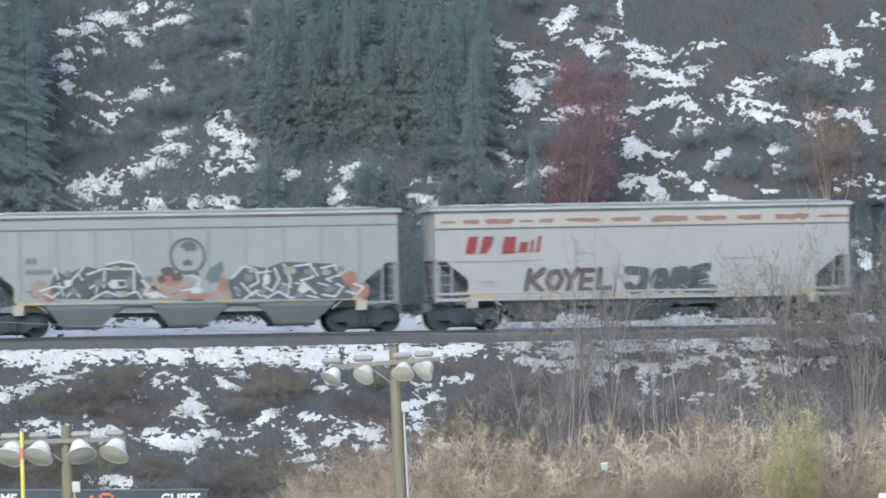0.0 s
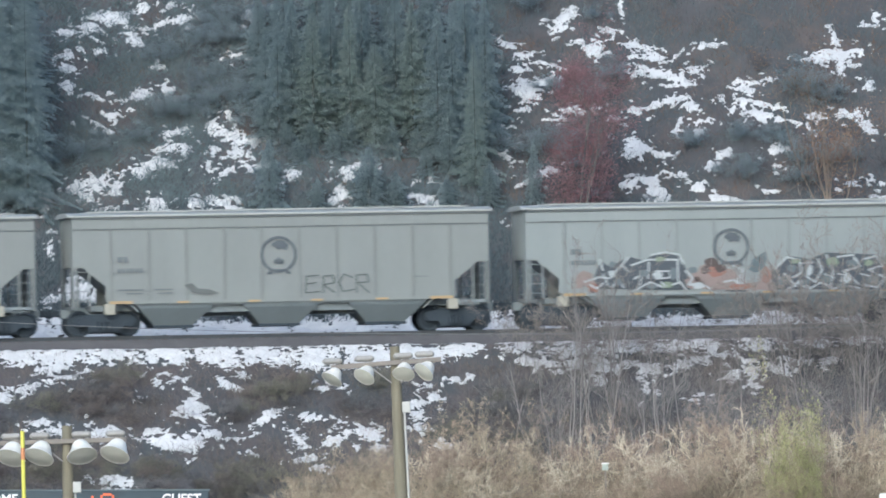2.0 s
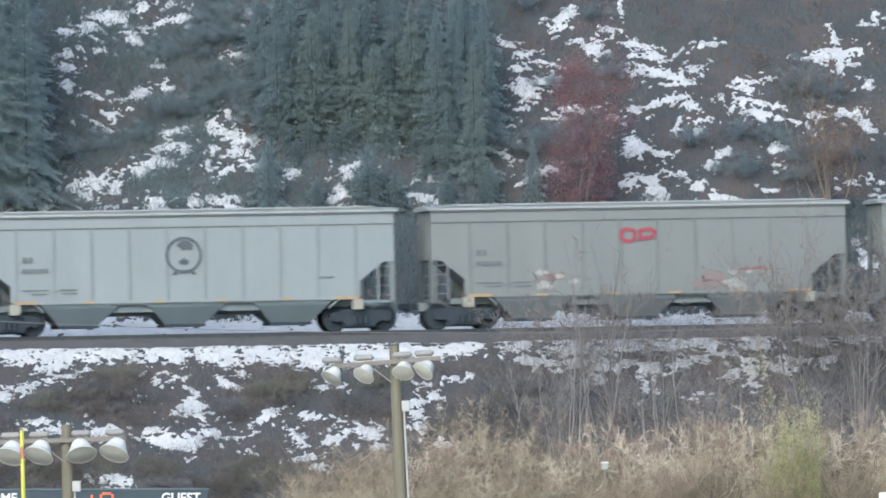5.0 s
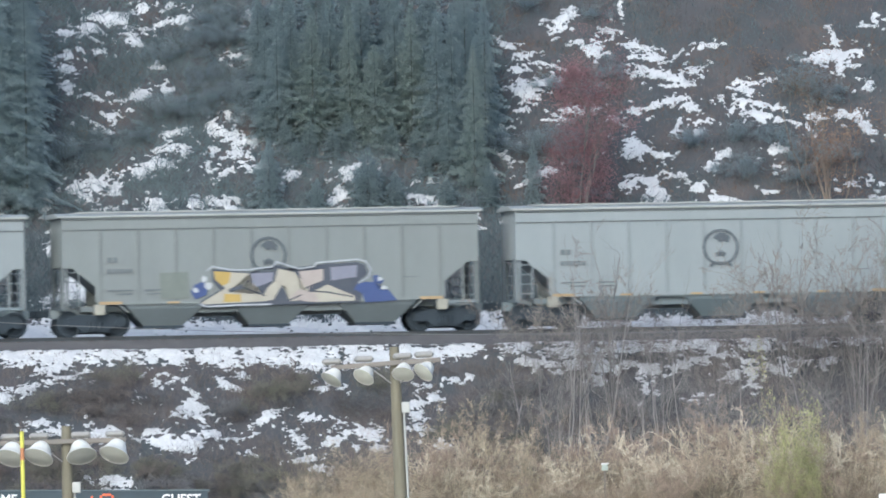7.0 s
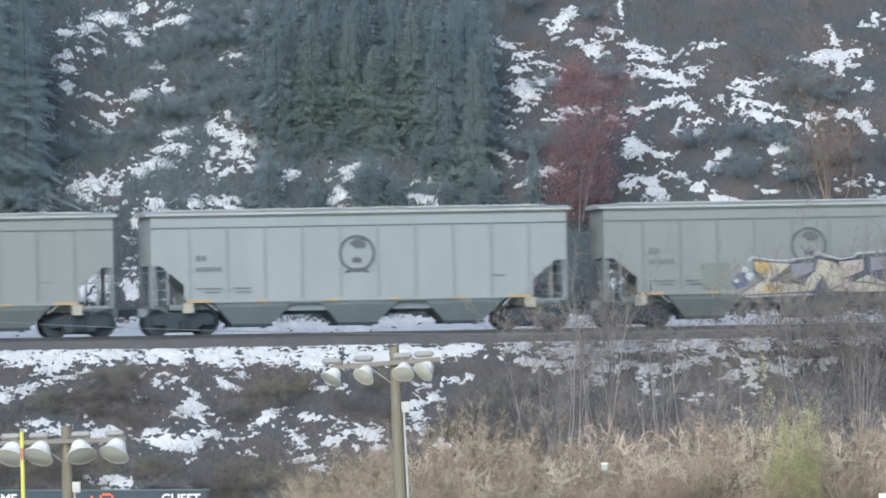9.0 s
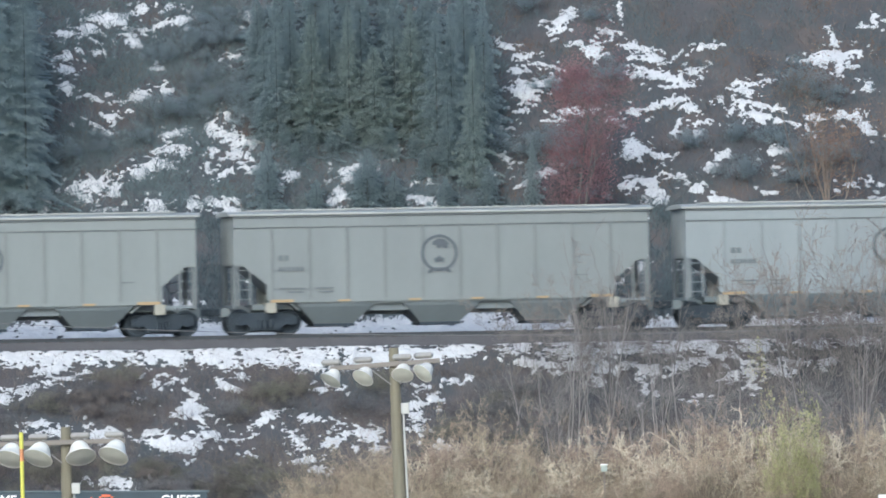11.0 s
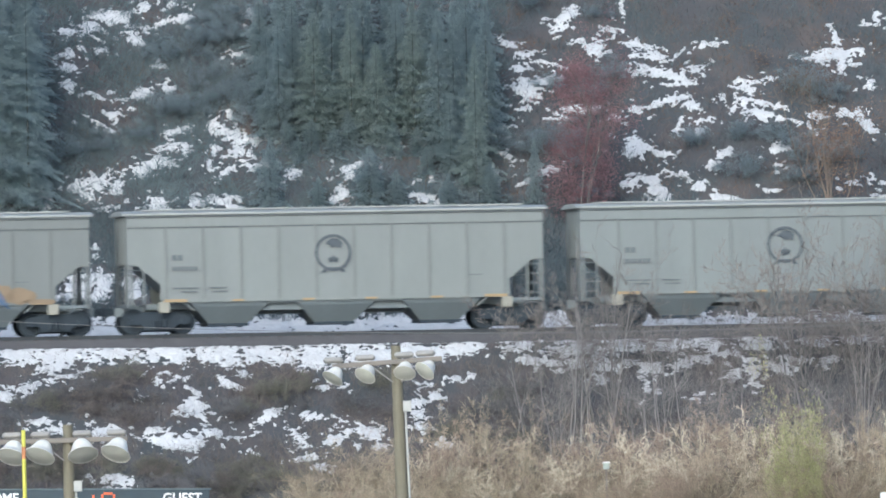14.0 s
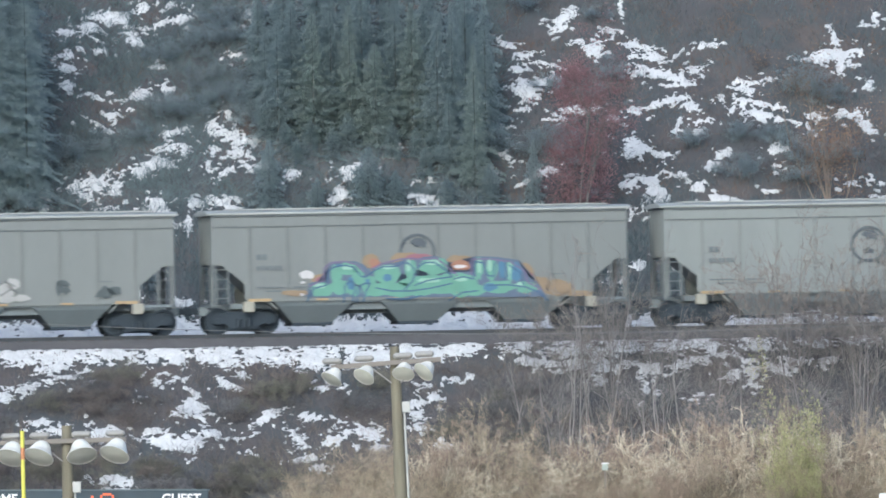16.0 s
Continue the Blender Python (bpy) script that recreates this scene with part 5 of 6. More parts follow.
def hopper_car(label, body_paint, belly_paint, chord_paint=None, ribs=RIBS):
    car = tagged(new("hopper_car"), label, "freight car", "hopper cars of the train")
    S = CAR_SHAPES
    roof_paint = ROOF_PALE if body_paint is not DARK_PAINT else body_paint
    for turn in (Matrix(), HALF_TURN):
        put("side_sheet", S["side_sheet"], body_paint, car, at=turn)
        put("top_chord", S["top_chord" if ribs else "deep_chord"], chord_paint or body_paint, car, at=turn)
        # dark strips that paint in the shadow below chord and eave
        put("seam", S["chord_shadow" if ribs else "deep_shadow"], SHADOW_LINE, car, "dark painted shadow line", at=turn)
        if not ribs:
            put("rub_rail", S["rub_rail"], body_paint, car, at=turn)
        put("end_wall", S["end_wall"], body_paint, car, at=turn)
        put("side_sill", S["side_sill"], body_paint, car, at=turn)
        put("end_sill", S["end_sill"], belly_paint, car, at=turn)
        put("running_board", S["running_board"], roof_paint, car, at=turn)
        put("coupler", S["coupler"], STEEL_DARK, car, at=turn)
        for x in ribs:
            put("rib", S["rib"], SHADED_RIBS.get(body_paint.name, body_paint), car, at=turn @ Matrix.Translation((x, 0, 0)))
        for flip in (Matrix(), FLIP_X):
            put("corner_post", S["corner_post"], body_paint, car, at=turn @ flip)
            put("ladder", S["ladder"], body_paint, car, at=turn @ flip)
            put("jack_pad", S["jack_pad"], PAD_PALE, car, "pale jacking pad", at=turn @ flip)
        for x in (-1.95, 1.95):
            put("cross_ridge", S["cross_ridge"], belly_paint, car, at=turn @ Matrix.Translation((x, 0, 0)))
        for x in (-5.9, 5.9):
            put("reflector", S["long_reflector"], REFLECT, car, "amber reflector strip", at=turn @ Matrix.Translation((x, 0, 0)))
        for x in (-3.6, -1.0, 1.3, 3.7):
            put("reflector", S["reflector"], REFLECT, car, "amber reflector strip", at=turn @ Matrix.Translation((x, 0, 0)))
    put("roof", S["roof"], roof_paint, car)
    put("roof_hatch", S["roof_hatch"], roof_paint, car)
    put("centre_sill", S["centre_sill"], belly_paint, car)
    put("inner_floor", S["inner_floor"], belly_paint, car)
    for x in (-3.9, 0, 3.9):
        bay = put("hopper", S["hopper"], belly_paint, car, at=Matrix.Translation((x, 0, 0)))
        put("gate", S["gate"], STEEL_DARK, bay)
    for x in (-6.45, 6.45):
        bogie = put("bogie", S["bolster"], STEEL_DARK, car, "dark steel bogie", at=Matrix.Translation((x, 0, 0)))
        put("side_frame", S["side_frame"], STEEL_DARK, bogie)
        put("brake_rigging", S["brake_rigging"], STEEL_DARK, bogie)
        put("side_frame", S["side_frame"], STEEL_DARK, bogie, at=HALF_TURN)
        for dx in (-0.89, 0.89):
            WHEELSETS.append((put("wheelset", S["wheelset"], STEEL_DARK, bogie), dx))
    CARS.append(car)
    return car


# ---- painted marks on the cars, thin sheets just proud of the ribs ----
FACE = -WIDE - 0.053


def ribbon_mesh(name, strokes, width, depth):
    """Painted strokes of even width: bars with round joints."""
    verts, faces = [], []
    lift = 0.0
    for line in strokes:
        for (x0, z0), (x1, z1) in zip(line, line[1:]):
            d = math.hypot(x1 - x0, z1 - z0) or 1e-6
            nx, nz = -(z1 - z0) / d * width / 2, (x1 - x0) / d * width / 2
            b = len(verts)
            y = FACE - depth - lift
            verts += [(x0 + nx, y, z0 + nz), (x0 - nx, y, z0 - nz), (x1 - nx, y, z1 - nz), (x1 + nx, y, z1 + nz)]
            faces.append((b, b + 1, b + 2, b + 3))
            lift += 0.00002
        for x, z in line:
            b, y = len(verts), FACE - depth - lift
            lift += 0.00002
            ring = [(x + width / 2 * math.cos(k * math.pi / 4), y, z + width / 2 * math.sin(k * math.pi / 4)) for k in range(8)]
            verts += ring
            faces += [(b, b + 1, b + 2, b + 3), (b, b + 3, b + 4, b + 7), (b + 4, b + 5, b + 6, b + 7)]
    return mesh_np(name, [(x, y, settle(z)) for x, y, z in verts], faces)


def arc(cx, cz, rx, rz, a0, a1, n=14):
    return [(cx + rx * math.cos(radians(a0 + (a1 - a0) * i / n)), cz + rz * math.sin(radians(a0 + (a1 - a0) * i / n))) for i in range(n + 1)]


def blob(cx, cz, rx, rz, lean=0.0, wobble=0.18, seed=0, n=20):
    rnd = random.Random(seed)
    k = [rnd.uniform(-wobble, wobble) for _ in range(n)]
    pts = []
    for i in range(n):
        a, r = 2 * math.pi * i / n, 1 + 0.5 * (k[i] + k[i - 1])
        z = rz * r * math.sin(a)
        pts.append((cx + rx * r * math.cos(a) + lean * z, cz + z))
    return pts


def flake(x0, x1, z0, z1, seed, n=7):
    """A long bare patch with chipped edges."""
    r = random.Random(seed)
    low = [(x0 + (x1 - x0) * i / n + r.uniform(-0.02, 0.02), z0 + r.uniform(0, 0.4) * (z1 - z0) * (1.6 if i in (0, n) else 0.7)) for i in range(n + 1)]
    high = [(x0 + (x1 - x0) * i / n + r.uniform(-0.02, 0.02), z1 - r.uniform(0, 0.4) * (z1 - z0) * (1.2 if i in (0, n) else 0.5)) for i in range(n + 1)]
    return low + high[::-1]


def patch_mesh(name, shapes, depth):
    """Filled painted shapes, each an outline in x and z."""
    bm = bmesh.new()
    for i, s in enumerate(shapes):
        bm.faces.new([bm.verts.new((x, FACE - depth - i * 0.00003, settle(z))) for x, z in s])
    bmesh.ops.triangulate(bm, faces=bm.faces)
    me = bpy.data.meshes.new(name)
    bm.to_mesh(me)
    bm.free()
    return me


PAINTS = {}


def spray(r, g, b):
    key = (r, g, b)
    if key not in PAINTS:
        key2 = tuple(0.8 * c + 0.2 * sum(key) / 3 for c in key)
        PAINTS[key] = mat("spray_paint", tuple(c * 0.66 for c in srgb(*key2)), tuple(c * 0.53 for c in srgb(*key2)), rough=0.6, scale=2.5, fine=12, bump=0)
    return PAINTS[key]


def roundel(car):
    ring = put("emblem", ribbon_mesh("emblem", [arc(-0.08, 2.95, 0.62, 0.62, 0, 360, 40)], 0.10, 0), LOGO, car, "round grey emblem", at=Matrix.Translation((0, 0, -0.04)))
    put("emblem_animal", patch_mesh("emblem_animal", [[(-0.34, 3.26), (-0.30, 3.37), (-0.12, 3.47), (0.12, 3.45), (0.28, 3.30), (0.21, 3.10), (0.03, 3.17), (-0.12, 3.11), (-0.17, 3.23)]], 0.002), LOGO, ring)
    put("emblem_leaf", patch_mesh("emblem_leaf", [[(x - 0.08, z) for x, z in ((0, 2.88), (0.06, 2.79), (0.19, 2.76), (0.10, 2.69), (0.13, 2.60), (0, 2.64), (-0.13, 2.60), (-0.10, 2.69), (-0.19, 2.76), (-0.06, 2.79))]], 0.002), LOGO, ring)
    put("emblem_scroll", patch_mesh("emblem_scroll", [[(-0.53, 2.22), (-0.41, 2.42), (0.25, 2.42), (0.37, 2.22), (0.19, 2.25), (0.14, 2.34), (-0.30, 2.34), (-0.35, 2.25)]], 0.004), LOGO, ring)


def stencils(car):
    """Car number and load data, too worn to read: plain bars."""
    rows = [(-6.0, -5.82, 2.72, 2.92), (-5.78, -5.62, 2.72, 2.92), (-6.0, -5.05, 1.66, 1.71), (-5.7, -5.1, 1.52, 1.57), (-4.65, -4.0, 1.66, 1.71), (-4.55, -4.0, 1.52, 1.57), (4.9, 5.4, 2.0, 2.03)]
    rows += [(-6.0 + 0.16 * i, -5.88 + 0.16 * i, 2.33, 2.50) for i in range(6)]
    for x0, x1, z0, z1 in rows:
        put("stencil", patch_mesh("stencil", [[(x0, z0), (x1, z0), (x1, z1), (x0, z1)]], 0), STENCIL, car, "worn stencilled bar")


def throw_up(car, name, label, layers):
    """Graffiti: the first shape is the part, the others lie on it. A layer: name, colour, one mesh for each shape."""
    base = None
    for what, color, shapes in layers:
        for me in shapes:
            ob = put(what if base else name, me, spray(*color), base or car, "" if base else label)
            base = base or ob


def fills(name, shapes, depth):
    return [patch_mesh(name, [s], depth + i * 0.00003) for i, s in enumerate(shapes)]


def lines(name, strokes, width, depth):
    return [ribbon_mesh(name, [s], width, depth + i * 0.0001) for i, s in enumerate(strokes)]


GREYS = [paint("paint_old_white", (0.295, 0.298, 0.302), 0.8), paint("paint_pale_blue_grey", (0.237, 0.262, 0.265)), paint("paint_warm_grey", (0.208, 0.225, 0.222)), paint("paint_green_grey", (0.200, 0.216, 0.213)),
         paint("paint_ice_white", (0.258, 0.287, 0.300)), paint("paint_beige_grey", (0.198, 0.219, 0.220)), paint("paint_pale_grey", (0.250, 0.278, 0.291)), paint("paint_stone_grey", (0.203, 0.224, 0.226)),
         paint("paint_grey", (0.218, 0.240, 0.240)), paint("paint_silver_grey", (0.226, 0.244, 0.240)), paint("paint_dull_grey", (0.185, 0.200, 0.197)), paint("paint_slate_grey", (0.190, 0.205, 0.202))]
# body paints darkened for the ribs, so their shading is in the colour
SHADED_RIBS = {m.name: paint("shaded_rib_" + m.name, tuple(c * 0.86 for c in m["base"]), 0.8) for m in GREYS[1:]}
# dark colour of the strips that imitate shadow under chord and eave
SHADOW_LINE = mat("shadow_line", (0.105, 0.12, 0.125), (0.15, 0.165, 0.17), rough=0.8, scale=1.5, bump=0)
ROOF_PALE = paint("roof_pale_grey", (0.40, 0.415, 0.40), 0.7)
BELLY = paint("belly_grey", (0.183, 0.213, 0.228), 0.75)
# belly of the off-white car: deep shade put into the colour
BELLY_SHADED = paint("belly_shaded", (0.085, 0.10, 0.112), 0.75)
CHORD_WHITE = paint("chord_white", (0.345, 0.34, 0.33), 0.75)
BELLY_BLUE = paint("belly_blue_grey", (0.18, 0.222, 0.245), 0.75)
DARK_PAINT = paint("paint_dark_blue", (0.05, 0.07, 0.09))
LABELS = ["weathered off-white covered hopper car with rusty top rail", "pale blue-grey covered hopper car with black and white graffiti", "warm grey covered hopper car with a thin outline tag",
          "green-grey covered hopper car with red mark and pink tags", "clean pale white covered hopper car with round emblem", "beige-grey covered hopper car with cream and blue graffiti",
          "pale grey covered hopper car with round emblem", "stone grey covered hopper car with round emblem", "grey covered hopper car with round emblem", "silver-grey covered hopper car with round emblem",
          "dull grey covered hopper car with mint green graffiti", "slate grey covered hopper car with small dark tags"]
for i, (label, body) in enumerate(zip(LABELS, GREYS)):
    car = hopper_car(label, body, (BELLY_SHADED if i == 0 else BELLY_BLUE if i in (4, 6) else BELLY), CHORD_WHITE if i == 0 else None, [] if i == 0 else RIBS)
    if i not in (0, 3):
        roundel(car)
    if i:
        stencils(car)
lead = hopper_car("dark blue covered hopper car at the front of the cut", DARK_PAINT, STEEL_DARK)


# ---- graffiti and marks, in metres from the car's middle and the rail ----
throw_up(CARS[1], "graffiti", "black and white wildstyle graffiti with orange figures", [
    ("dark_ground", (84, 94, 104), fills("dark_ground", [[(-5.32, 1.43), (-5.07, 2.09), (-4.9, 2.46), (-4.57, 2.25), (-3.86, 2.61), (-3.34, 2.47), (-2.71, 2.75), (-1.98, 2.61), (-1.73, 2.03), (-1.61, 1.33)],
        [(1.46, 1.28), (1.4, 1.98), (2.02, 2.54), (2.82, 2.41), (3.44, 2.64), (4.38, 2.59), (5.32, 2.53), (5.78, 2.11), (5.99, 1.2)],
        [(-3.86, 1.37), (-3.55, 1.86), (-2.82, 2.05), (-1.98, 1.83), (-1.77, 1.33)]], 0.0020)),
    ("blush", (166, 146, 140), fills("blush", [blob(-5.53, 1.79, 0.45, 0.37, wobble=0.6, seed=7),
        blob(-0.73, 1.77, 0.78, 0.49, wobble=0.6, seed=8),
        blob(-1.46, 1.62, 0.37, 0.25, wobble=0.6, seed=9),
        blob(-0.1, 1.49, 0.62, 0.21, wobble=0.6, seed=10),
        blob(0.94, 1.43, 0.52, 0.16, wobble=0.6, seed=11)], 0.0032)),
    ("orange", (170, 116, 100), fills("orange", [blob(-5.21, 1.47, 0.21, 0.19, wobble=0.25, seed=7),
        blob(-0.63, 2.01, 0.33, 0.25, wobble=0.25, seed=8),
        blob(0.27, 1.42, 0.45, 0.14, wobble=0.25, seed=9),
        blob(1.21, 1.82, 0.19, 0.29, wobble=0.25, seed=10),
        blob(5.84, 2, 0.29, 0.25, wobble=0.25, seed=11),
        blob(6.32, 1.52, 0.27, 0.31, wobble=0.25, seed=12),
        blob(5.94, 1.8, 0.21, 0.16, wobble=0.25, seed=13)], 0.0044)),
    ("brown_head", (96, 82, 80), fills("brown_head", [blob(-0.83, 2.35, 0.29, 0.19, wobble=0.25, seed=7),
        blob(-0.48, 2.11, 0.21, 0.16, wobble=0.25, seed=8),
        blob(-1.04, 2.06, 0.16, 0.16, wobble=0.25, seed=9)], 0.0056)),
    ("grey_leaf", (104, 122, 130), fills("grey_leaf", [[(0.56, 2.05), (0.73, 2.44), (1.19, 2.72), (1.23, 2.39), (1.02, 1.98), (0.77, 1.93)]], 0.0068)),
    ("white_line", (198, 206, 210), lines("white_line", [[(-5.53, 1.69), (-4.98, 1.86), (-4.59, 1.81), (-3.88, 2.58)],
        [(-4.94, 2.52), (-4.84, 2.13)],
        [(-3.77, 2.29), (-3.17, 2.49), (-2.06, 2.47), (-2.06, 1.67)],
        [(-3.13, 2.39), (-3.17, 1.79)],
        [(-3.02, 2.67), (-2.5, 2.75), (-2.02, 2.66), (-1.86, 2.32)],
        [(-3.67, 1.34), (-3.09, 1.64), (-2.59, 1.43), (-1.98, 1.62), (-1.77, 1.33)],
        [(-3.98, 1.56), (-3.48, 1.9)],
        [(-5.32, 1.58), (-5.07, 1.43), (-4.82, 1.63)],
        [(-4.53, 1.46), (-4.28, 1.77), (-4.07, 1.45)]], 0.075, 0.0080)),
    ("white_line_right", (198, 206, 210), lines("white_line_right", [[(1.52, 2.04), (1.98, 2.5), (2.44, 2.37), (2.52, 1.9), (2.19, 1.72)],
        [(1.88, 1.87), (2.29, 1.39)],
        [(2.82, 2.37), (2.69, 1.75), (3.02, 1.54), (3.27, 1.99), (3.11, 2.4)],
        [(3.44, 2.56), (3.69, 1.94), (3.55, 1.32)],
        [(3.86, 2.47), (4.44, 2.54), (4.53, 2.05), (4.07, 1.93), (4.61, 1.43)],
        [(4.82, 2.37), (5.32, 2.49), (5.53, 2.11), (5.01, 1.96), (5.61, 1.66), (5.32, 1.29), (4.86, 1.38)],
        [(1.98, 1.27), (2.44, 1.59), (2.82, 1.29), (3.23, 1.53), (3.69, 1.26), (4.28, 1.56)]], 0.075, 0.0092)),
    ("white_swirl", (198, 206, 210), lines("white_swirl", [[(5.74, 1.49), (6.11, 1.36), (6.36, 1.64), (5.99, 1.78)],
        [(-1.77, 2.03), (-1.52, 1.78), (-1.69, 1.5), (-1.25, 1.57), (-0.9, 1.36)],
        [(-0.35, 1.6), (0.21, 1.71), (0.35, 1.89)],
        [(0, 2.21), (0.35, 2.04), (0.21, 1.75)]], 0.08, 0.0104)),
    ("white_dab", (198, 206, 210), fills("white_dab", [blob(0.21, 1.63, 0.25, 0.14, wobble=0.25, seed=7),
        blob(-1.31, 1.45, 0.21, 0.12, wobble=0.25, seed=8),
        blob(2.82, 1.99, 0.14, 0.21, wobble=0.25, seed=9),
        blob(4.17, 1.62, 0.21, 0.14, wobble=0.25, seed=10),
        blob(-2.82, 1.89, 0.19, 0.14, wobble=0.25, seed=11),
        blob(-4.48, 1.98, 0.14, 0.14, wobble=0.25, seed=12)], 0.0116)),
    ("green_dab", (150, 168, 140), fills("green_dab", [blob(3.65, 2.31, 0.25, 0.16, wobble=0.25, seed=7),
        blob(2.29, 2.33, 0.16, 0.1, wobble=0.25, seed=8),
        blob(-2.71, 2.5, 0.19, 0.1, wobble=0.25, seed=9),
        blob(5.01, 2.22, 0.16, 0.12, wobble=0.25, seed=10),
        blob(-2.5, 1.53, 0.21, 0.12, wobble=0.25, seed=11)], 0.0128)),
    ("white_fleck", (198, 206, 210), lines("white_fleck", [[(-4.82, 1.98), (-4.65, 1.51)],
        [(-4.36, 2.08), (-4.11, 2.32), (-3.94, 2.07)],
        [(-3.48, 1.55), (-3.32, 2.06)],
        [(-2.9, 2.05), (-2.36, 2.04), (-2.36, 1.8), (-2.86, 1.76)],
        [(-2.69, 1.64), (-2.52, 1.47)],
        [(1.65, 1.73), (1.77, 1.39)],
        [(2.52, 2.25), (2.94, 2.28)],
        [(3.36, 1.84), (3.69, 1.69)],
        [(3.86, 1.83), (4.28, 1.76)],
        [(4.69, 1.82), (5.07, 1.71)],
        [(4.53, 2.38), (4.69, 2.09)],
        [(2.36, 1.51), (2.61, 1.34)],
        [(4.28, 1.35), (4.69, 1.26)],
        [(5.36, 2.32), (5.65, 2.19)]], 0.06, 0.0140)),
    ("grey_patch", (118, 130, 138), fills("grey_patch", [blob(-4.28, 1.66, 0.16, 0.14, wobble=0.25, seed=7),
        blob(-3.34, 1.96, 0.19, 0.16, wobble=0.25, seed=8),
        blob(-2.23, 1.94, 0.14, 0.25, wobble=0.25, seed=9),
        blob(-4.48, 2.33, 0.12, 0.12, wobble=0.25, seed=10),
        blob(-1.52, 2.07, 0.16, 0.12, wobble=0.25, seed=11),
        blob(2.15, 2.07, 0.16, 0.16, wobble=0.25, seed=12),
        blob(2.65, 1.54, 0.16, 0.12, wobble=0.25, seed=13),
        blob(3.44, 1.63, 0.19, 0.14, wobble=0.25, seed=14),
        blob(4.38, 2.24, 0.19, 0.12, wobble=0.25, seed=15),
        blob(5.11, 1.6, 0.21, 0.12, wobble=0.25, seed=16),
        blob(3.96, 1.36, 0.19, 0.1, wobble=0.25, seed=17),
        blob(-3.02, 1.48, 0.19, 0.1, wobble=0.25, seed=18),
        blob(1.73, 1.56, 0.12, 0.12, wobble=0.25, seed=19),
        blob(5.53, 2.32, 0.12, 0.12, wobble=0.25, seed=20)], 0.0152)),
    ("dark_dab", (84, 94, 104), fills("dark_dab", [blob(-2.57, 2.19, 0.25, 0.12, wobble=0.25, seed=7),
        blob(-3.86, 1.66, 0.21, 0.16, wobble=0.25, seed=8),
        blob(5.32, 1.91, 0.14, 0.14, wobble=0.25, seed=9),
        blob(3.02, 1.95, 0.1, 0.19, wobble=0.25, seed=10),
        blob(0.1, 1.26, 0.41, 0.04, wobble=0.25, seed=11)], 0.0164)),
])
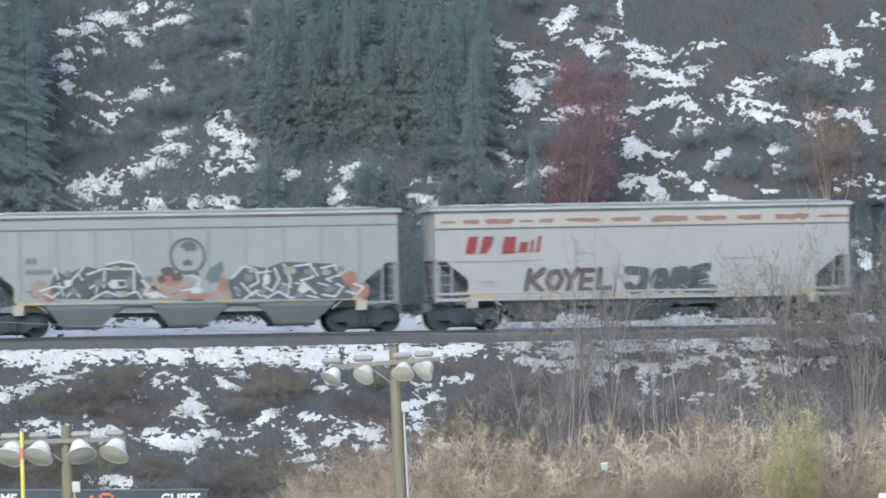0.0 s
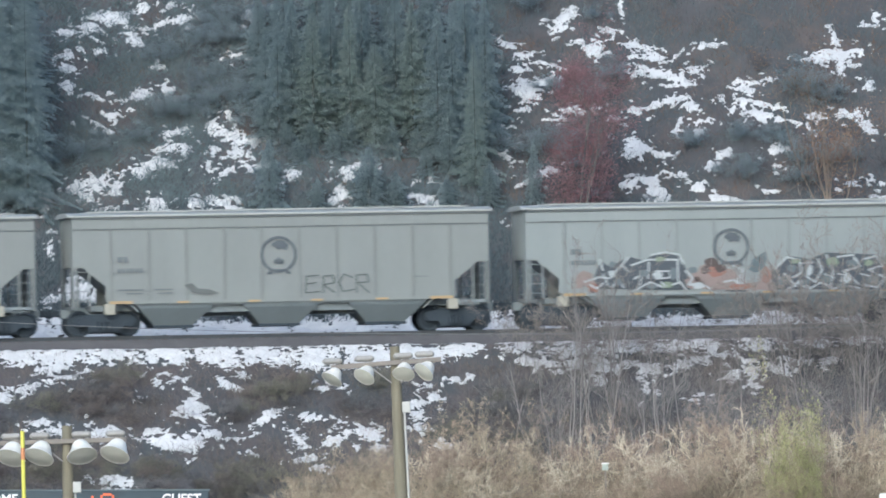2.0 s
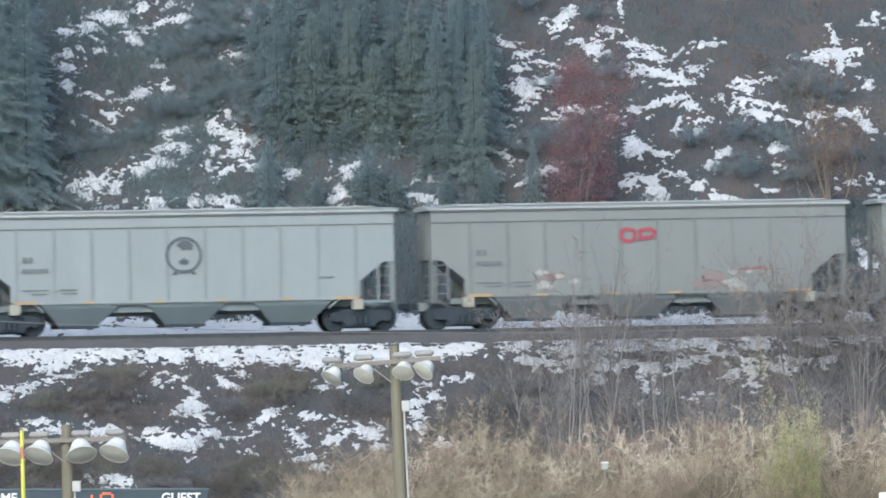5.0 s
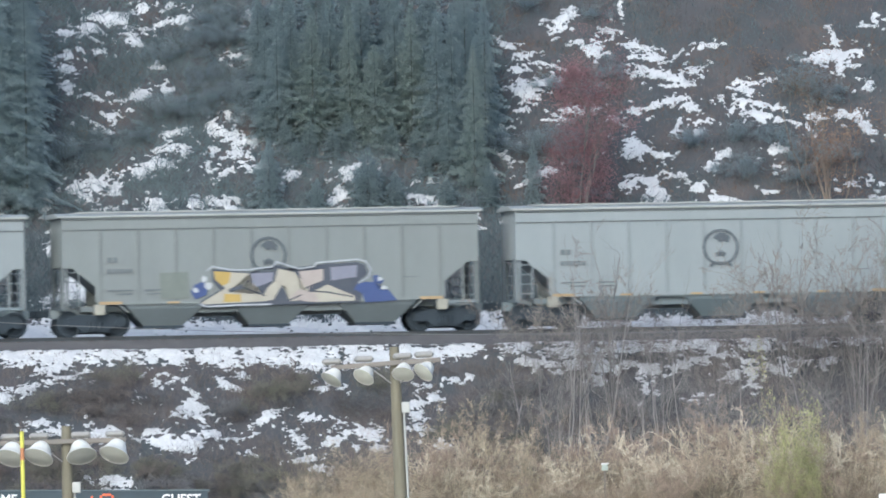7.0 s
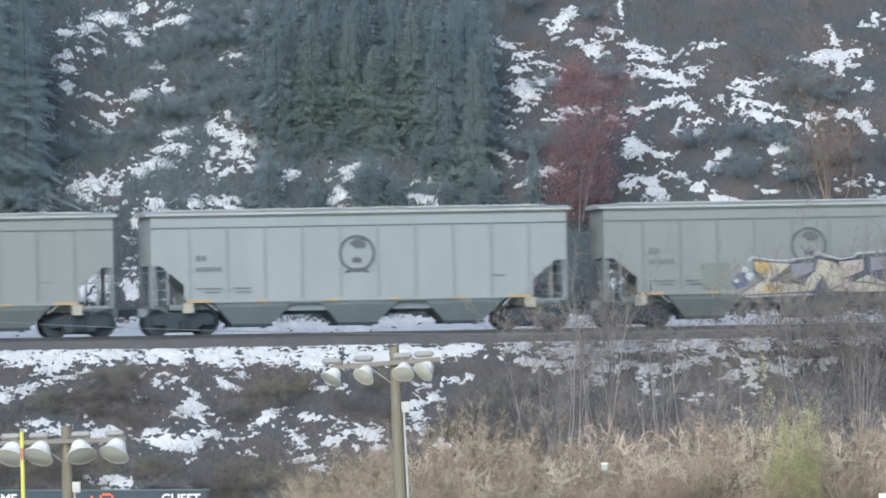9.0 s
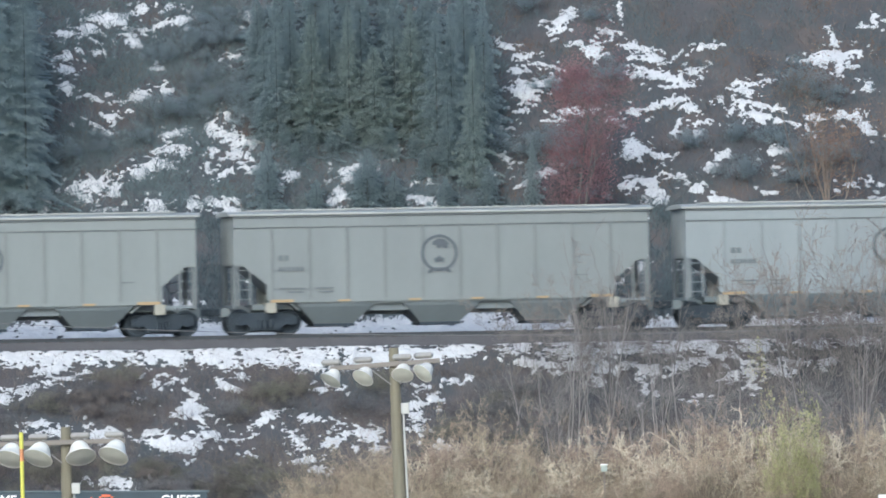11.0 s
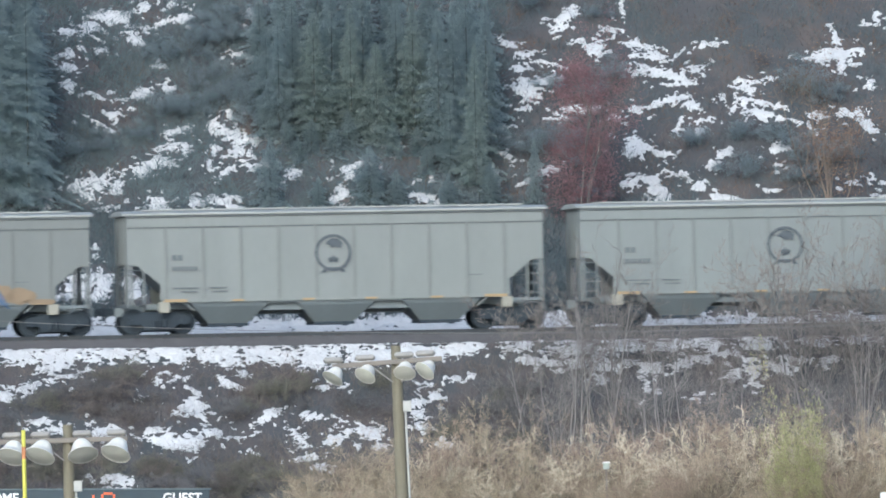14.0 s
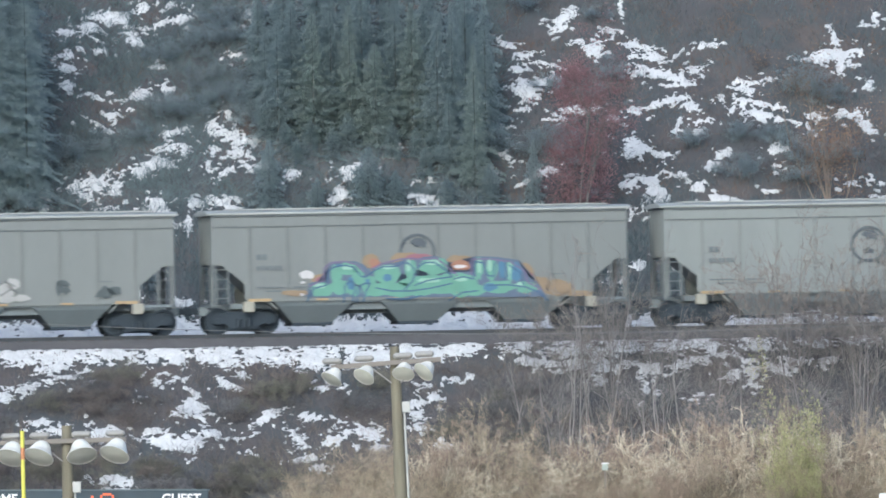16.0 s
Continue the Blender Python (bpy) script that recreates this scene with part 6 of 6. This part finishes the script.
throw_up(CARS[10], "graffiti", "mint green bubble-letter graffiti with blue and orange edges", [
    ("orange_cloud", (172, 146, 112), fills("orange_cloud", [blob(-1.81, 2.61, 0.35, 0.29, wobble=0.25, seed=7),
        blob(1.48, 2.53, 0.52, 0.26, wobble=0.25, seed=8),
        blob(4.45, 1.57, 0.43, 0.36, wobble=0.25, seed=9),
        blob(5.07, 1.49, 0.61, 0.29, wobble=0.25, seed=10),
        blob(5.77, 1.28, 0.61, 0.09, wobble=0.25, seed=11),
        blob(-4.57, 1.46, 0.52, 0.12, wobble=0.25, seed=12),
        blob(-3.65, 1.97, 0.39, 0.22, wobble=0.25, seed=13),
        blob(-0.54, 2.69, 0.52, 0.22, wobble=0.25, seed=14),
        blob(3.84, 2.1, 0.35, 0.35, wobble=0.25, seed=15)], 0.0020)),
    ("pink_cloud", (176, 112, 128), fills("pink_cloud", [blob(-3.61, 1.92, 0.3, 0.16, wobble=0.25, seed=7),
        blob(-1.59, 2.45, 0.22, 0.16, wobble=0.25, seed=8),
        blob(-0.01, 2.73, 0.52, 0.12, wobble=0.25, seed=9),
        blob(1.74, 2.39, 0.35, 0.12, wobble=0.25, seed=10),
        blob(3.97, 1.83, 0.22, 0.26, wobble=0.25, seed=11)], 0.0032)),
    ("blue_edge", (102, 122, 154), fills("blue_edge", [[(-4.2, 1.3), (-4.08, 1.82), (-3.38, 1.98), (-3.31, 2.5), (-2.91, 2.63), (-2.38, 2.62), (-2.03, 2.47), (-1.77, 2.19), (-1.42, 2.55), (-0.98, 2.51), (-0.54, 2.66), (-0.19, 2.62), (0.16, 2.73), (0.6, 2.76), (0.95, 2.63), (1.43, 2.16), (1.96, 2.15), (2.05, 2.72), (2.83, 2.69), (3.67, 2.55), (3.91, 1.92), (4.32, 1.74), (4.68, 1.15)]], 0.0044)),
    ("orange_gap", (190, 132, 104), fills("orange_gap", [blob(1.48, 2.41, 0.38, 0.21, wobble=0.25, seed=7),
        blob(-1.68, 2.56, 0.19, 0.16, wobble=0.25, seed=8)], 0.0056)),
    ("mint", (118, 186, 160), fills("mint", [blob(-3.65, 1.58, 0.42, 0.28, wobble=0.25, seed=7),
        blob(-3.08, 2.13, 0.21, 0.39, wobble=0.25, seed=8),
        blob(-2.6, 2.34, 0.42, 0.24, wobble=0.25, seed=9),
        blob(-2.29, 2.07, 0.23, 0.33, wobble=0.25, seed=10),
        blob(-1.9, 1.68, 0.29, 0.39, wobble=0.25, seed=11),
        blob(-1.2, 2.1, 0.47, 0.42, wobble=0.25, seed=12),
        blob(-0.35, 2.26, 0.23, 0.38, wobble=0.25, seed=13),
        blob(0.51, 2.37, 0.54, 0.31, wobble=0.25, seed=14),
        blob(0.34, 1.68, 1, 0.36, wobble=0.25, seed=15),
        blob(-0.72, 1.52, 0.74, 0.26, wobble=0.25, seed=16),
        blob(1.48, 1.66, 0.61, 0.42, wobble=0.25, seed=17),
        blob(2.19, 2.3, 0.15, 0.4, wobble=0.25, seed=18),
        blob(2.63, 2.19, 0.23, 0.43, wobble=0.25, seed=19),
        blob(3.32, 2.11, 0.13, 0.4, wobble=0.25, seed=20),
        blob(3.89, 1.51, 0.4, 0.23, wobble=0.25, seed=21),
        blob(2.92, 1.57, 0.59, 0.23, wobble=0.25, seed=22),
        blob(-2.99, 1.65, 0.43, 0.29, wobble=0.25, seed=23),
        blob(-1.5, 1.54, 0.43, 0.24, wobble=0.25, seed=24),
        blob(-0.01, 1.51, 0.52, 0.23, wobble=0.25, seed=25),
        blob(1.96, 1.48, 0.52, 0.21, wobble=0.25, seed=26),
        blob(1.04, 1.88, 0.35, 0.23, wobble=0.25, seed=27),
        blob(-2.47, 1.51, 0.26, 0.21, wobble=0.25, seed=28)], 0.0068)),
    ("mint_light", (164, 218, 190), fills("mint_light", [blob(-2.69, 2.4, 0.24, 0.1, wobble=0.25, seed=7),
        blob(-1.15, 2.37, 0.26, 0.09, wobble=0.25, seed=8),
        blob(0.51, 2.52, 0.31, 0.1, wobble=0.25, seed=9),
        blob(-0.41, 2.43, 0.09, 0.23, wobble=0.25, seed=10),
        blob(2.18, 2.38, 0.07, 0.29, wobble=0.25, seed=11),
        blob(2.57, 2.38, 0.09, 0.26, wobble=0.25, seed=12),
        blob(3.3, 2.19, 0.06, 0.31, wobble=0.25, seed=13),
        blob(0.34, 1.85, 0.43, 0.09, wobble=0.25, seed=14),
        blob(-3.69, 1.71, 0.19, 0.09, wobble=0.25, seed=15),
        blob(1.48, 1.88, 0.24, 0.09, wobble=0.25, seed=16),
        blob(3.67, 1.65, 0.14, 0.07, wobble=0.25, seed=17)], 0.0080)),
    ("blue_spot", (84, 140, 182), fills("blue_spot", [blob(-2.56, 1.79, 0.14, 0.26, wobble=0.25, seed=7),
        blob(-1.2, 1.97, 0.16, 0.16, wobble=0.25, seed=8),
        blob(2.57, 1.55, 0.26, 0.16, wobble=0.25, seed=9),
        blob(3.56, 2.1, 0.19, 0.35, wobble=0.25, seed=10),
        blob(3.01, 2.24, 0.12, 0.35, wobble=0.25, seed=11),
        blob(-2.95, 2.46, 0.14, 0.06, wobble=0.25, seed=12),
        blob(-1.94, 1.85, 0.08, 0.12, wobble=0.25, seed=13)], 0.0092)),
    ("blue_line", (72, 112, 158), lines("blue_line", [[(-4.17, 1.15), (-3.92, 1.62), (-3.43, 1.74), (-3.36, 2.28), (-3.12, 2.42), (-2.73, 2.47), (-2.43, 2.39), (-2.17, 2.04), (-1.97, 2.02)],
        [(-2.81, 1.11), (-2.77, 1.69), (-2.62, 1.88), (-2.45, 1.82), (-2.43, 1.50), (-2.49, 1.11)],
        [(-2.34, 1.10), (-2.29, 1.59), (-2.06, 1.78), (-1.84, 1.77), (-1.99, 1.49), (-2.10, 1.12)],
        [(-1.97, 2.02), (-1.65, 2.27), (-1.32, 2.40), (-0.87, 2.39), (-0.63, 2.53), (-0.41, 2.51), (-0.18, 2.22), (-0.26, 1.84), (-0.57, 1.52)],
        [(-0.11, 2.32), (0.17, 2.52), (0.52, 2.53), (0.90, 2.26), (1.19, 1.97), (0.62, 1.90), (0.23, 1.83), (-0.20, 1.67)],
        [(-1.62, 1.60), (-1.06, 1.47), (-0.31, 1.46), (0.43, 1.56), (1.17, 1.72)],
        [(1.27, 1.88), (1.59, 1.97), (1.96, 1.87), (2.03, 2.53), (2.33, 2.47), (2.48, 2.01), (2.70, 1.94), (2.76, 2.48)],
        [(3.15, 2.45), (3.26, 1.99), (3.05, 1.79)],
        [(3.28, 2.37), (3.70, 2.08), (3.80, 1.64)],
        [(2.48, 1.62), (3.22, 1.63), (3.87, 1.54), (4.34, 1.34), (4.67, 1.04)],
        [(1.08, 1.10), (1.55, 1.37), (2.10, 1.42)],
        [(-1.24, 1.20), (-0.50, 1.17), (0.06, 1.28)]], 0.055, 0.0104)),
    ("purple_halo", (128, 116, 160), lines("purple_halo", [[(-4.07, 1.70), (-3.57, 1.90), (-3.51, 2.39), (-3.25, 2.58), (-2.73, 2.61), (-2.34, 2.49), (-2.08, 2.22)],
        [(-1.75, 2.31), (-1.24, 2.54), (-0.69, 2.67), (-0.31, 2.68), (0.08, 2.64), (0.62, 2.67), (1.04, 2.33), (1.36, 2.02)],
        [(1.88, 2.02), (1.92, 2.61), (2.48, 2.62), (3.31, 2.51), (3.87, 2.13), (3.96, 1.71), (4.49, 1.42)]], 0.06, 0.0110)),
    ("pale_tag", (226, 224, 226), fills("pale_tag", [blob(-4.18, 2.15, 0.29, 0.17, wobble=0.25, seed=7),
        blob(-4.31, 1.85, 0.09, 0.05, wobble=0.25, seed=8),
        blob(1.48, 2.35, 0.24, 0.07, wobble=0.25, seed=9),
        blob(-4.35, 1.39, 0.07, 0.05, wobble=0.25, seed=10)], 0.0116)),
])
throw_up(CARS[5], "graffiti", "cream and lavender block-letter graffiti with navy outline", [
    ("navy", (80, 88, 106), fills("navy", [[(-2.16, 2.43), (-0.77, 2.27), (0.06, 2.32), (0.20, 2.54), (0.96, 2.31), (1.66, 2.37), (1.69, 2.52), (3.18, 2.60), (3.45, 2.50), (3.57, 2.18), (3.25, 1.90), (3.08, 1.62), (3.36, 1.47), (3.25, 1.09), (-2.51, 1.04), (-2.61, 1.22), (-1.89, 1.63), (-2.16, 1.99)]], 0.0020)),
    ("blue_cloud", (66, 90, 160), fills("blue_cloud", [[(3.15, 1.76), (3.46, 1.86), (3.81, 1.82), (4.02, 1.53), (4.36, 1.49), (4.64, 1.14), (3.46, 1.09), (3.32, 1.44), (3.04, 1.58)],
        [(-2.96, 1.58), (-2.79, 1.86), (-2.51, 1.96), (-2.34, 1.78), (-2.37, 1.46), (-2.79, 1.29)],
        [(3.74, 2.09), (3.95, 2.09), (4.16, 1.89), (4.02, 1.75), (3.77, 1.82)]], 0.0032)),
    ("cream", (204, 197, 178), fills("cream", [[(-2.11, 2.35), (-0.77, 2.24), (-0.81, 1.97), (-1.61, 1.56), (-0.36, 1.43), (-0.22, 1.19), (-2.51, 1.11), (-2.55, 1.19), (-1.68, 1.70), (-2.06, 2.03)],
        [(0.27, 2.41), (0.89, 2.26), (1.10, 1.87), (1.00, 1.65), (1.66, 1.24), (0.68, 1.18), (0.58, 1.73), (0.41, 1.79), (0.06, 1.23), (-0.43, 1.19), (-0.15, 1.67), (0.13, 1.95)],
        [(1.59, 1.54), (2.07, 1.78), (2.56, 1.56), (3.08, 1.33), (3.08, 1.16), (1.66, 1.13), (1.24, 1.33)]], 0.0044)),
    ("rose_cream", (200, 186, 178), fills("rose_cream", [[(1.03, 2.29), (1.93, 2.36), (1.93, 1.96), (1.31, 1.61), (1.14, 1.87)],
        [(1.03, 1.62), (1.59, 1.49), (1.79, 1.14), (1.31, 1.15), (0.68, 1.30)]], 0.0056)),
    ("lavender", (150, 152, 174), fills("lavender", [[(-0.74, 2.24), (0.11, 2.27), (0.06, 1.95), (-0.53, 1.72), (-0.70, 1.90)],
        [(2.18, 2.42), (3.18, 2.49), (3.15, 2.04), (2.84, 2.01), (2.56, 1.97), (2.21, 1.92)]], 0.0068)),
    ("yellow", (218, 182, 84), fills("yellow", [[(-2.09, 2.35), (-1.47, 2.30), (-1.55, 1.91), (-1.78, 1.79), (-2.05, 2.03)],
        [(-1.71, 1.49), (-1.12, 1.46), (-1.12, 1.19), (-1.76, 1.19)]], 0.0080)),
    ("dark_gap", (84, 92, 108), fills("dark_gap", [[(-1.57, 1.66), (-1.12, 1.82), (-0.98, 1.69), (-1.54, 1.55)],
        [(0.02, 1.08), (0.58, 1.41), (0.58, 1.11)],
        [(2.52, 1.95), (2.94, 2.01), (2.91, 1.66), (2.56, 1.66)],
        [(1.93, 2.39), (2.13, 2.42), (2.13, 1.76), (1.92, 1.85)]], 0.0092)),
    ("dark_line", (70, 76, 94), lines("dark_line", [[(-0.81, 1.97), (-1.12, 1.76), (-0.22, 1.39)],
        [(0.13, 1.95), (-0.22, 1.71)],
        [(1.24, 1.65), (1.76, 1.85)],
        [(0.68, 1.22), (1.10, 1.40)],
        [(1.38, 1.54), (2.07, 1.49), (2.98, 1.30)]], 0.05, 0.0104)),
    ("pale_halo", (196, 204, 214), lines("pale_halo", [[(-2.32, 2.38), (-2.16, 2.53), (-1.47, 2.39), (-0.81, 2.37), (-0.50, 2.43), (0.06, 2.47), (0.20, 2.66), (0.68, 2.50), (1.03, 2.39), (1.59, 2.46), (1.67, 2.60), (2.35, 2.64), (3.15, 2.70), (3.50, 2.62), (3.68, 2.32), (3.59, 2.04), (3.25, 1.83)],
        [(-2.61, 1.12), (-2.37, 1.03), (-1.12, 1.08), (-0.01, 1.08)]], 0.06, 0.0116)),
    ("white_dab", (214, 219, 226), fills("white_dab", [blob(-2.78, 1.65, 0.11, 0.10, wobble=0.25, seed=7),
        blob(-2.45, 2.05, 0.10, 0.13, wobble=0.25, seed=8),
        blob(-2.3, 1.8, 0.14, 0.16, wobble=0.25, seed=12),
        blob(4.0, 1.95, 0.09, 0.09, wobble=0.25, seed=9),
        blob(4.15, 1.62, 0.12, 0.07, wobble=0.25, seed=10)], 0.0128)),
])
throw_up(CARS[5], "buff_square", "greenish buffed-out paint square", [
    ("square", (134, 144, 136), fills("square", [[(-4.09, 2.32), (-3.04, 2.34), (-3, 1.35), (-4.05, 1.33)]], 0.0020)),
])
throw_up(CARS[3], "red_mark", "pair of faded red rounded hollow blocks", [
    ("red_mark", (196, 74, 94), lines("red_mark", [[(-0.17, 3.53), (-0.46, 3.58), (-0.63, 3.5), (-0.65, 3.25), (-0.52, 3.15), (-0.29, 3.14), (-0.15, 3.24), (-0.15, 3.49)],
        [(0.04, 3.2), (0.06, 3.53), (0.46, 3.56), (0.6, 3.46), (0.54, 3.31), (0.38, 3.25), (0.08, 3.24)]], 0.14, 0.0020)),
])
throw_up(CARS[3], "graffiti", "faded pink and white tag", [
    ("pink", (162, 142, 141), fills("pink", [blob(2.69, 1.81, 0.58, 0.25, wobble=0.6, seed=7),
        blob(2.59, 1.5, 0.7, 0.21, wobble=0.6, seed=8),
        blob(-3.36, 1.81, 0.45, 0.16, wobble=0.6, seed=9),
        blob(-3.04, 1.95, 0.29, 0.06, wobble=0.6, seed=10)], 0.0020)),
    ("red_line", (170, 106, 106), lines("red_line", [[(3.32, 1.9), (3.84, 2.06), (4.78, 2.04)],
        [(-3.46, 2.02), (-3.21, 1.89), (-2.84, 2.01)],
        [(4.15, 2.01), (4.46, 2.13), (4.75, 2)]], 0.07, 0.0032)),
    ("white", (190, 190, 186), fills("white", [blob(-3.55, 1.57, 0.33, 0.19, wobble=0.6, seed=7),
        blob(-3.59, 2.02, 0.23, 0.12, wobble=0.6, seed=8),
        blob(-2.96, 1.89, 0.16, 0.1, wobble=0.6, seed=9),
        blob(-2.42, 1.69, 0.16, 0.1, wobble=0.6, seed=10),
        blob(3.52, 1.49, 0.41, 0.23, wobble=0.6, seed=11),
        blob(3.46, 1.94, 0.16, 0.12, wobble=0.6, seed=12),
        blob(4.05, 1.93, 0.12, 0.08, wobble=0.6, seed=13),
        blob(4.67, 1.9, 0.14, 0.08, wobble=0.6, seed=14)], 0.0044)),
])
throw_up(CARS[2], "tag", "thin grey outline tag", [
    ("tag", (98, 106, 108), lines("tag", [[(1.36, 2.12), (0.94, 2.09), (0.88, 1.47), (1.4, 1.5)],
        [(0.9, 1.8), (1.27, 1.84)],
        [(1.52, 1.46), (1.56, 2.08), (1.9, 2.11), (1.94, 1.82), (1.56, 1.77), (1.94, 1.45)],
        [(2.61, 2.02), (2.31, 2.15), (2.11, 1.82), (2.27, 1.49), (2.65, 1.56)],
        [(2.77, 1.44), (2.77, 2.1), (3.15, 2.13), (3.19, 1.84), (2.82, 1.81), (3.23, 1.43)]], 0.045, 0.0020)),
    ("swoosh", (110, 116, 116), fills("swoosh", [[(-3.57, 1.84), (-3.27, 1.91), (-3.07, 1.7), (-2.65, 1.66), (-2.27, 1.51), (-2.69, 1.45), (-3.27, 1.54)]], 0.0032)),
])
throw_up(CARS[11], "tag", "small dark blue-grey tags", [
    ("tag", (92, 104, 108), fills("tag", [blob(3.52, 2, 0.29, 0.12, wobble=0.6, seed=7),
        blob(3.44, 1.76, 0.14, 0.29, wobble=0.6, seed=8),
        blob(3.69, 1.71, 0.12, 0.16, wobble=0.6, seed=9),
        blob(5.13, 1.6, 0.33, 0.19, wobble=0.6, seed=10),
        blob(5.4, 1.68, 0.25, 0.14, wobble=0.6, seed=11)], 0.0020)),
    ("white_tag", (196, 196, 194), fills("white_tag", [blob(1.38, 1.77, 0.41, 0.29, wobble=0.25, seed=7),
        blob(1.73, 1.97, 0.25, 0.25, wobble=0.25, seed=8),
        blob(2.06, 1.45, 0.29, 0.14, wobble=0.25, seed=9),
        blob(1.48, 1.42, 0.41, 0.14, wobble=0.25, seed=10)], 0.0032)),
    ("grey_line", (120, 124, 124), lines("grey_line", [[(1.06, 1.88), (1.48, 2.08), (1.77, 1.91)],
        [(1.27, 1.55), (1.65, 1.79), (1.9, 1.66)]], 0.05, 0.0044)),
])
throw_up(CARS[0], "rust", "rust-brown peeling patches along the top rail", [
    ("rust", (158, 122, 104), fills("rust", [flake(-7.46, -6.88, 3.89, 4.02, 0), flake(-6.62, -6.00, 3.86, 4.06, 1), flake(-5.83, -4.69, 3.84, 4.08, 2), flake(-4.54, -4.00, 3.89, 4.02, 3),
        flake(-3.79, -3.23, 3.87, 4.05, 4), flake(-2.81, -1.54, 3.86, 4.06, 5), flake(-1.15, -0.04, 3.85, 4.07, 6), flake(0.35, 1.71, 3.82, 4.10, 7),
        flake(2.00, 3.12, 3.84, 4.08, 8), flake(3.54, 4.42, 3.84, 4.08, 9), flake(4.92, 6.15, 3.83, 4.09, 10), flake(6.46, 7.71, 3.89, 4.02, 11)], 0.0020)),
    ("seam", (150, 150, 148), lines("seam", [[(-7.63, 2.53), (-6.01, 2.52), (-3.71, 2.54)],
        [(2.86, 2.49), (4.73, 2.52)]], 0.025, 0.0032)),
])
throw_up(CARS[0], "red_mark", "row of red slanted blocks", [
    ("red_mark", (158, 44, 62), fills("red_mark", [[(-6.55, 2.82), (-6.4, 3.43), (-6.05, 3.43), (-6.19, 2.81)],
        [(-6.01, 2.81), (-5.86, 3.42), (-5.46, 3.42), (-5.55, 3.09), (-5.8, 2.8)],
        [(-5.21, 2.81), (-5.07, 3.41), (-4.65, 3.4), (-4.71, 2.81)],
        [(-4.59, 2.84), (-4.5, 3.19), (-4.21, 3.21), (-4.28, 2.84)],
        [(-4.17, 2.84), (-4.07, 3.29), (-3.98, 3.29), (-4.07, 2.84)],
        [(-3.94, 2.83), (-3.82, 3.41), (-3.71, 3.41), (-3.82, 2.83)]], 0.0020)),
])
throw_up(CARS[0], "graffiti", "faded dark brush-lettered tag", [
    ("letters", (98, 88, 90), lines("letters", [[(-4.34, 1.38), (-4.17, 2.16)],
        [(-3.67, 2.19), (-4.13, 1.79), (-3.75, 1.37)],
        [(-3.55, 1.73), (-3.4, 2.06), (-3.13, 2.1), (-3, 1.81), (-3.17, 1.48), (-3.42, 1.44), (-3.55, 1.73)],
        [(-2.88, 2.13), (-2.67, 1.8), (-2.38, 2.17)],
        [(-2.67, 1.8), (-2.79, 1.35)],
        [(-1.84, 2.12), (-2.21, 2.12), (-2.34, 1.38), (-1.96, 1.38)],
        [(-2.25, 1.75), (-1.92, 1.77)],
        [(-1.58, 2.15), (-1.67, 1.41), (-1.25, 1.43)]], 0.2, 0.0020)),
])
throw_up(CARS[0], "graffiti", "dark slate block-letter graffiti", [
    ("letters", (76, 90, 100), lines("letters", [[(-0.54, 2.09), (0.08, 2.04), (-0.04, 1.43), (-0.38, 1.35), (-0.54, 1.52)],
        [(0.38, 1.67), (0.54, 1.99), (0.79, 1.99), (0.83, 1.62), (0.63, 1.37), (0.38, 1.67)],
        [(1.08, 1.36), (1.21, 2.02), (1.54, 2.06), (1.58, 1.77), (1.21, 1.69), (1.63, 1.36)],
        [(2.38, 2.17), (1.88, 2.05), (1.79, 1.39), (2.59, 1.34)],
        [(1.88, 1.72), (2.29, 1.76)]], 0.34, 0.0020)),
    ("pale_line", (190, 192, 190), lines("pale_line", [[(2.02, 1.64), (2.59, 1.75), (2.34, 1.53)],
        [(0.29, 1.42), (0.46, 1.87)],
        [(1.4, 1.52), (1.63, 1.4)]], 0.03, 0.0032)),
])
throw_up(CARS[0], "worn_marks", "worn grey stencil marks", [
    ("worn", (176, 178, 176), lines("worn", [[(2.75, 1.89), (3.17, 1.95)],
        [(3.38, 2.03), (4.32, 2.07)],
        [(4.11, 1.79), (4.73, 1.84)],
        [(3.07, 1.62), (4.11, 1.62)],
        [(-6.11, 1.78), (-5.38, 1.79)],
        [(-6.01, 1.65), (-5.48, 1.66)],
        [(5.51, 1.58), (5.99, 1.59)],
        [(5.55, 1.47), (5.96, 1.49)]], 0.04, 0.0020)),
])


# ---- the train rolls to the right at about ten metres a second ----
ROLLED = [(0, 0), (0.5, 5.0), (1, 10.02), (1.5, 15.02), (2, 20.0), (2.5, 25.0), (3, 29.93), (3.5, 34.98), (4, 40.0), (6.5, 64.68), (7, 69.68), (7.5, 74.72), (8, 79.66), (8.5, 84.62),
          (9, 89.62), (11.5, 114.28), (12, 119.25), (12.5, 124.2), (13, 128.8), (13.5, 133.75), (14, 138.73), (14.5, 143.68), (15, 148.62), (15.5, 153.6), (16, 158.55)]
PITCH, FIRST = 16.68, 7.12


def motions():
    for i, car in enumerate(CARS):
        k = -1 if car is lead else i
        walk(car, [(t, ALONG @ Matrix.Translation((FIRST - PITCH * k + s, 0, 0))) for t, s in ROLLED])
    times, way = [t for t, s in ROLLED], [s for t, s in ROLLED]
    steps = [i / 15 for i in range(241)]
    for wheels, dx in WHEELSETS:
        walk(wheels, [(t, pose(dx, 0, 0.457, 0, math.degrees(float(np.interp(t, times, way)) / 0.457), 0)) for t in steps])


motions()
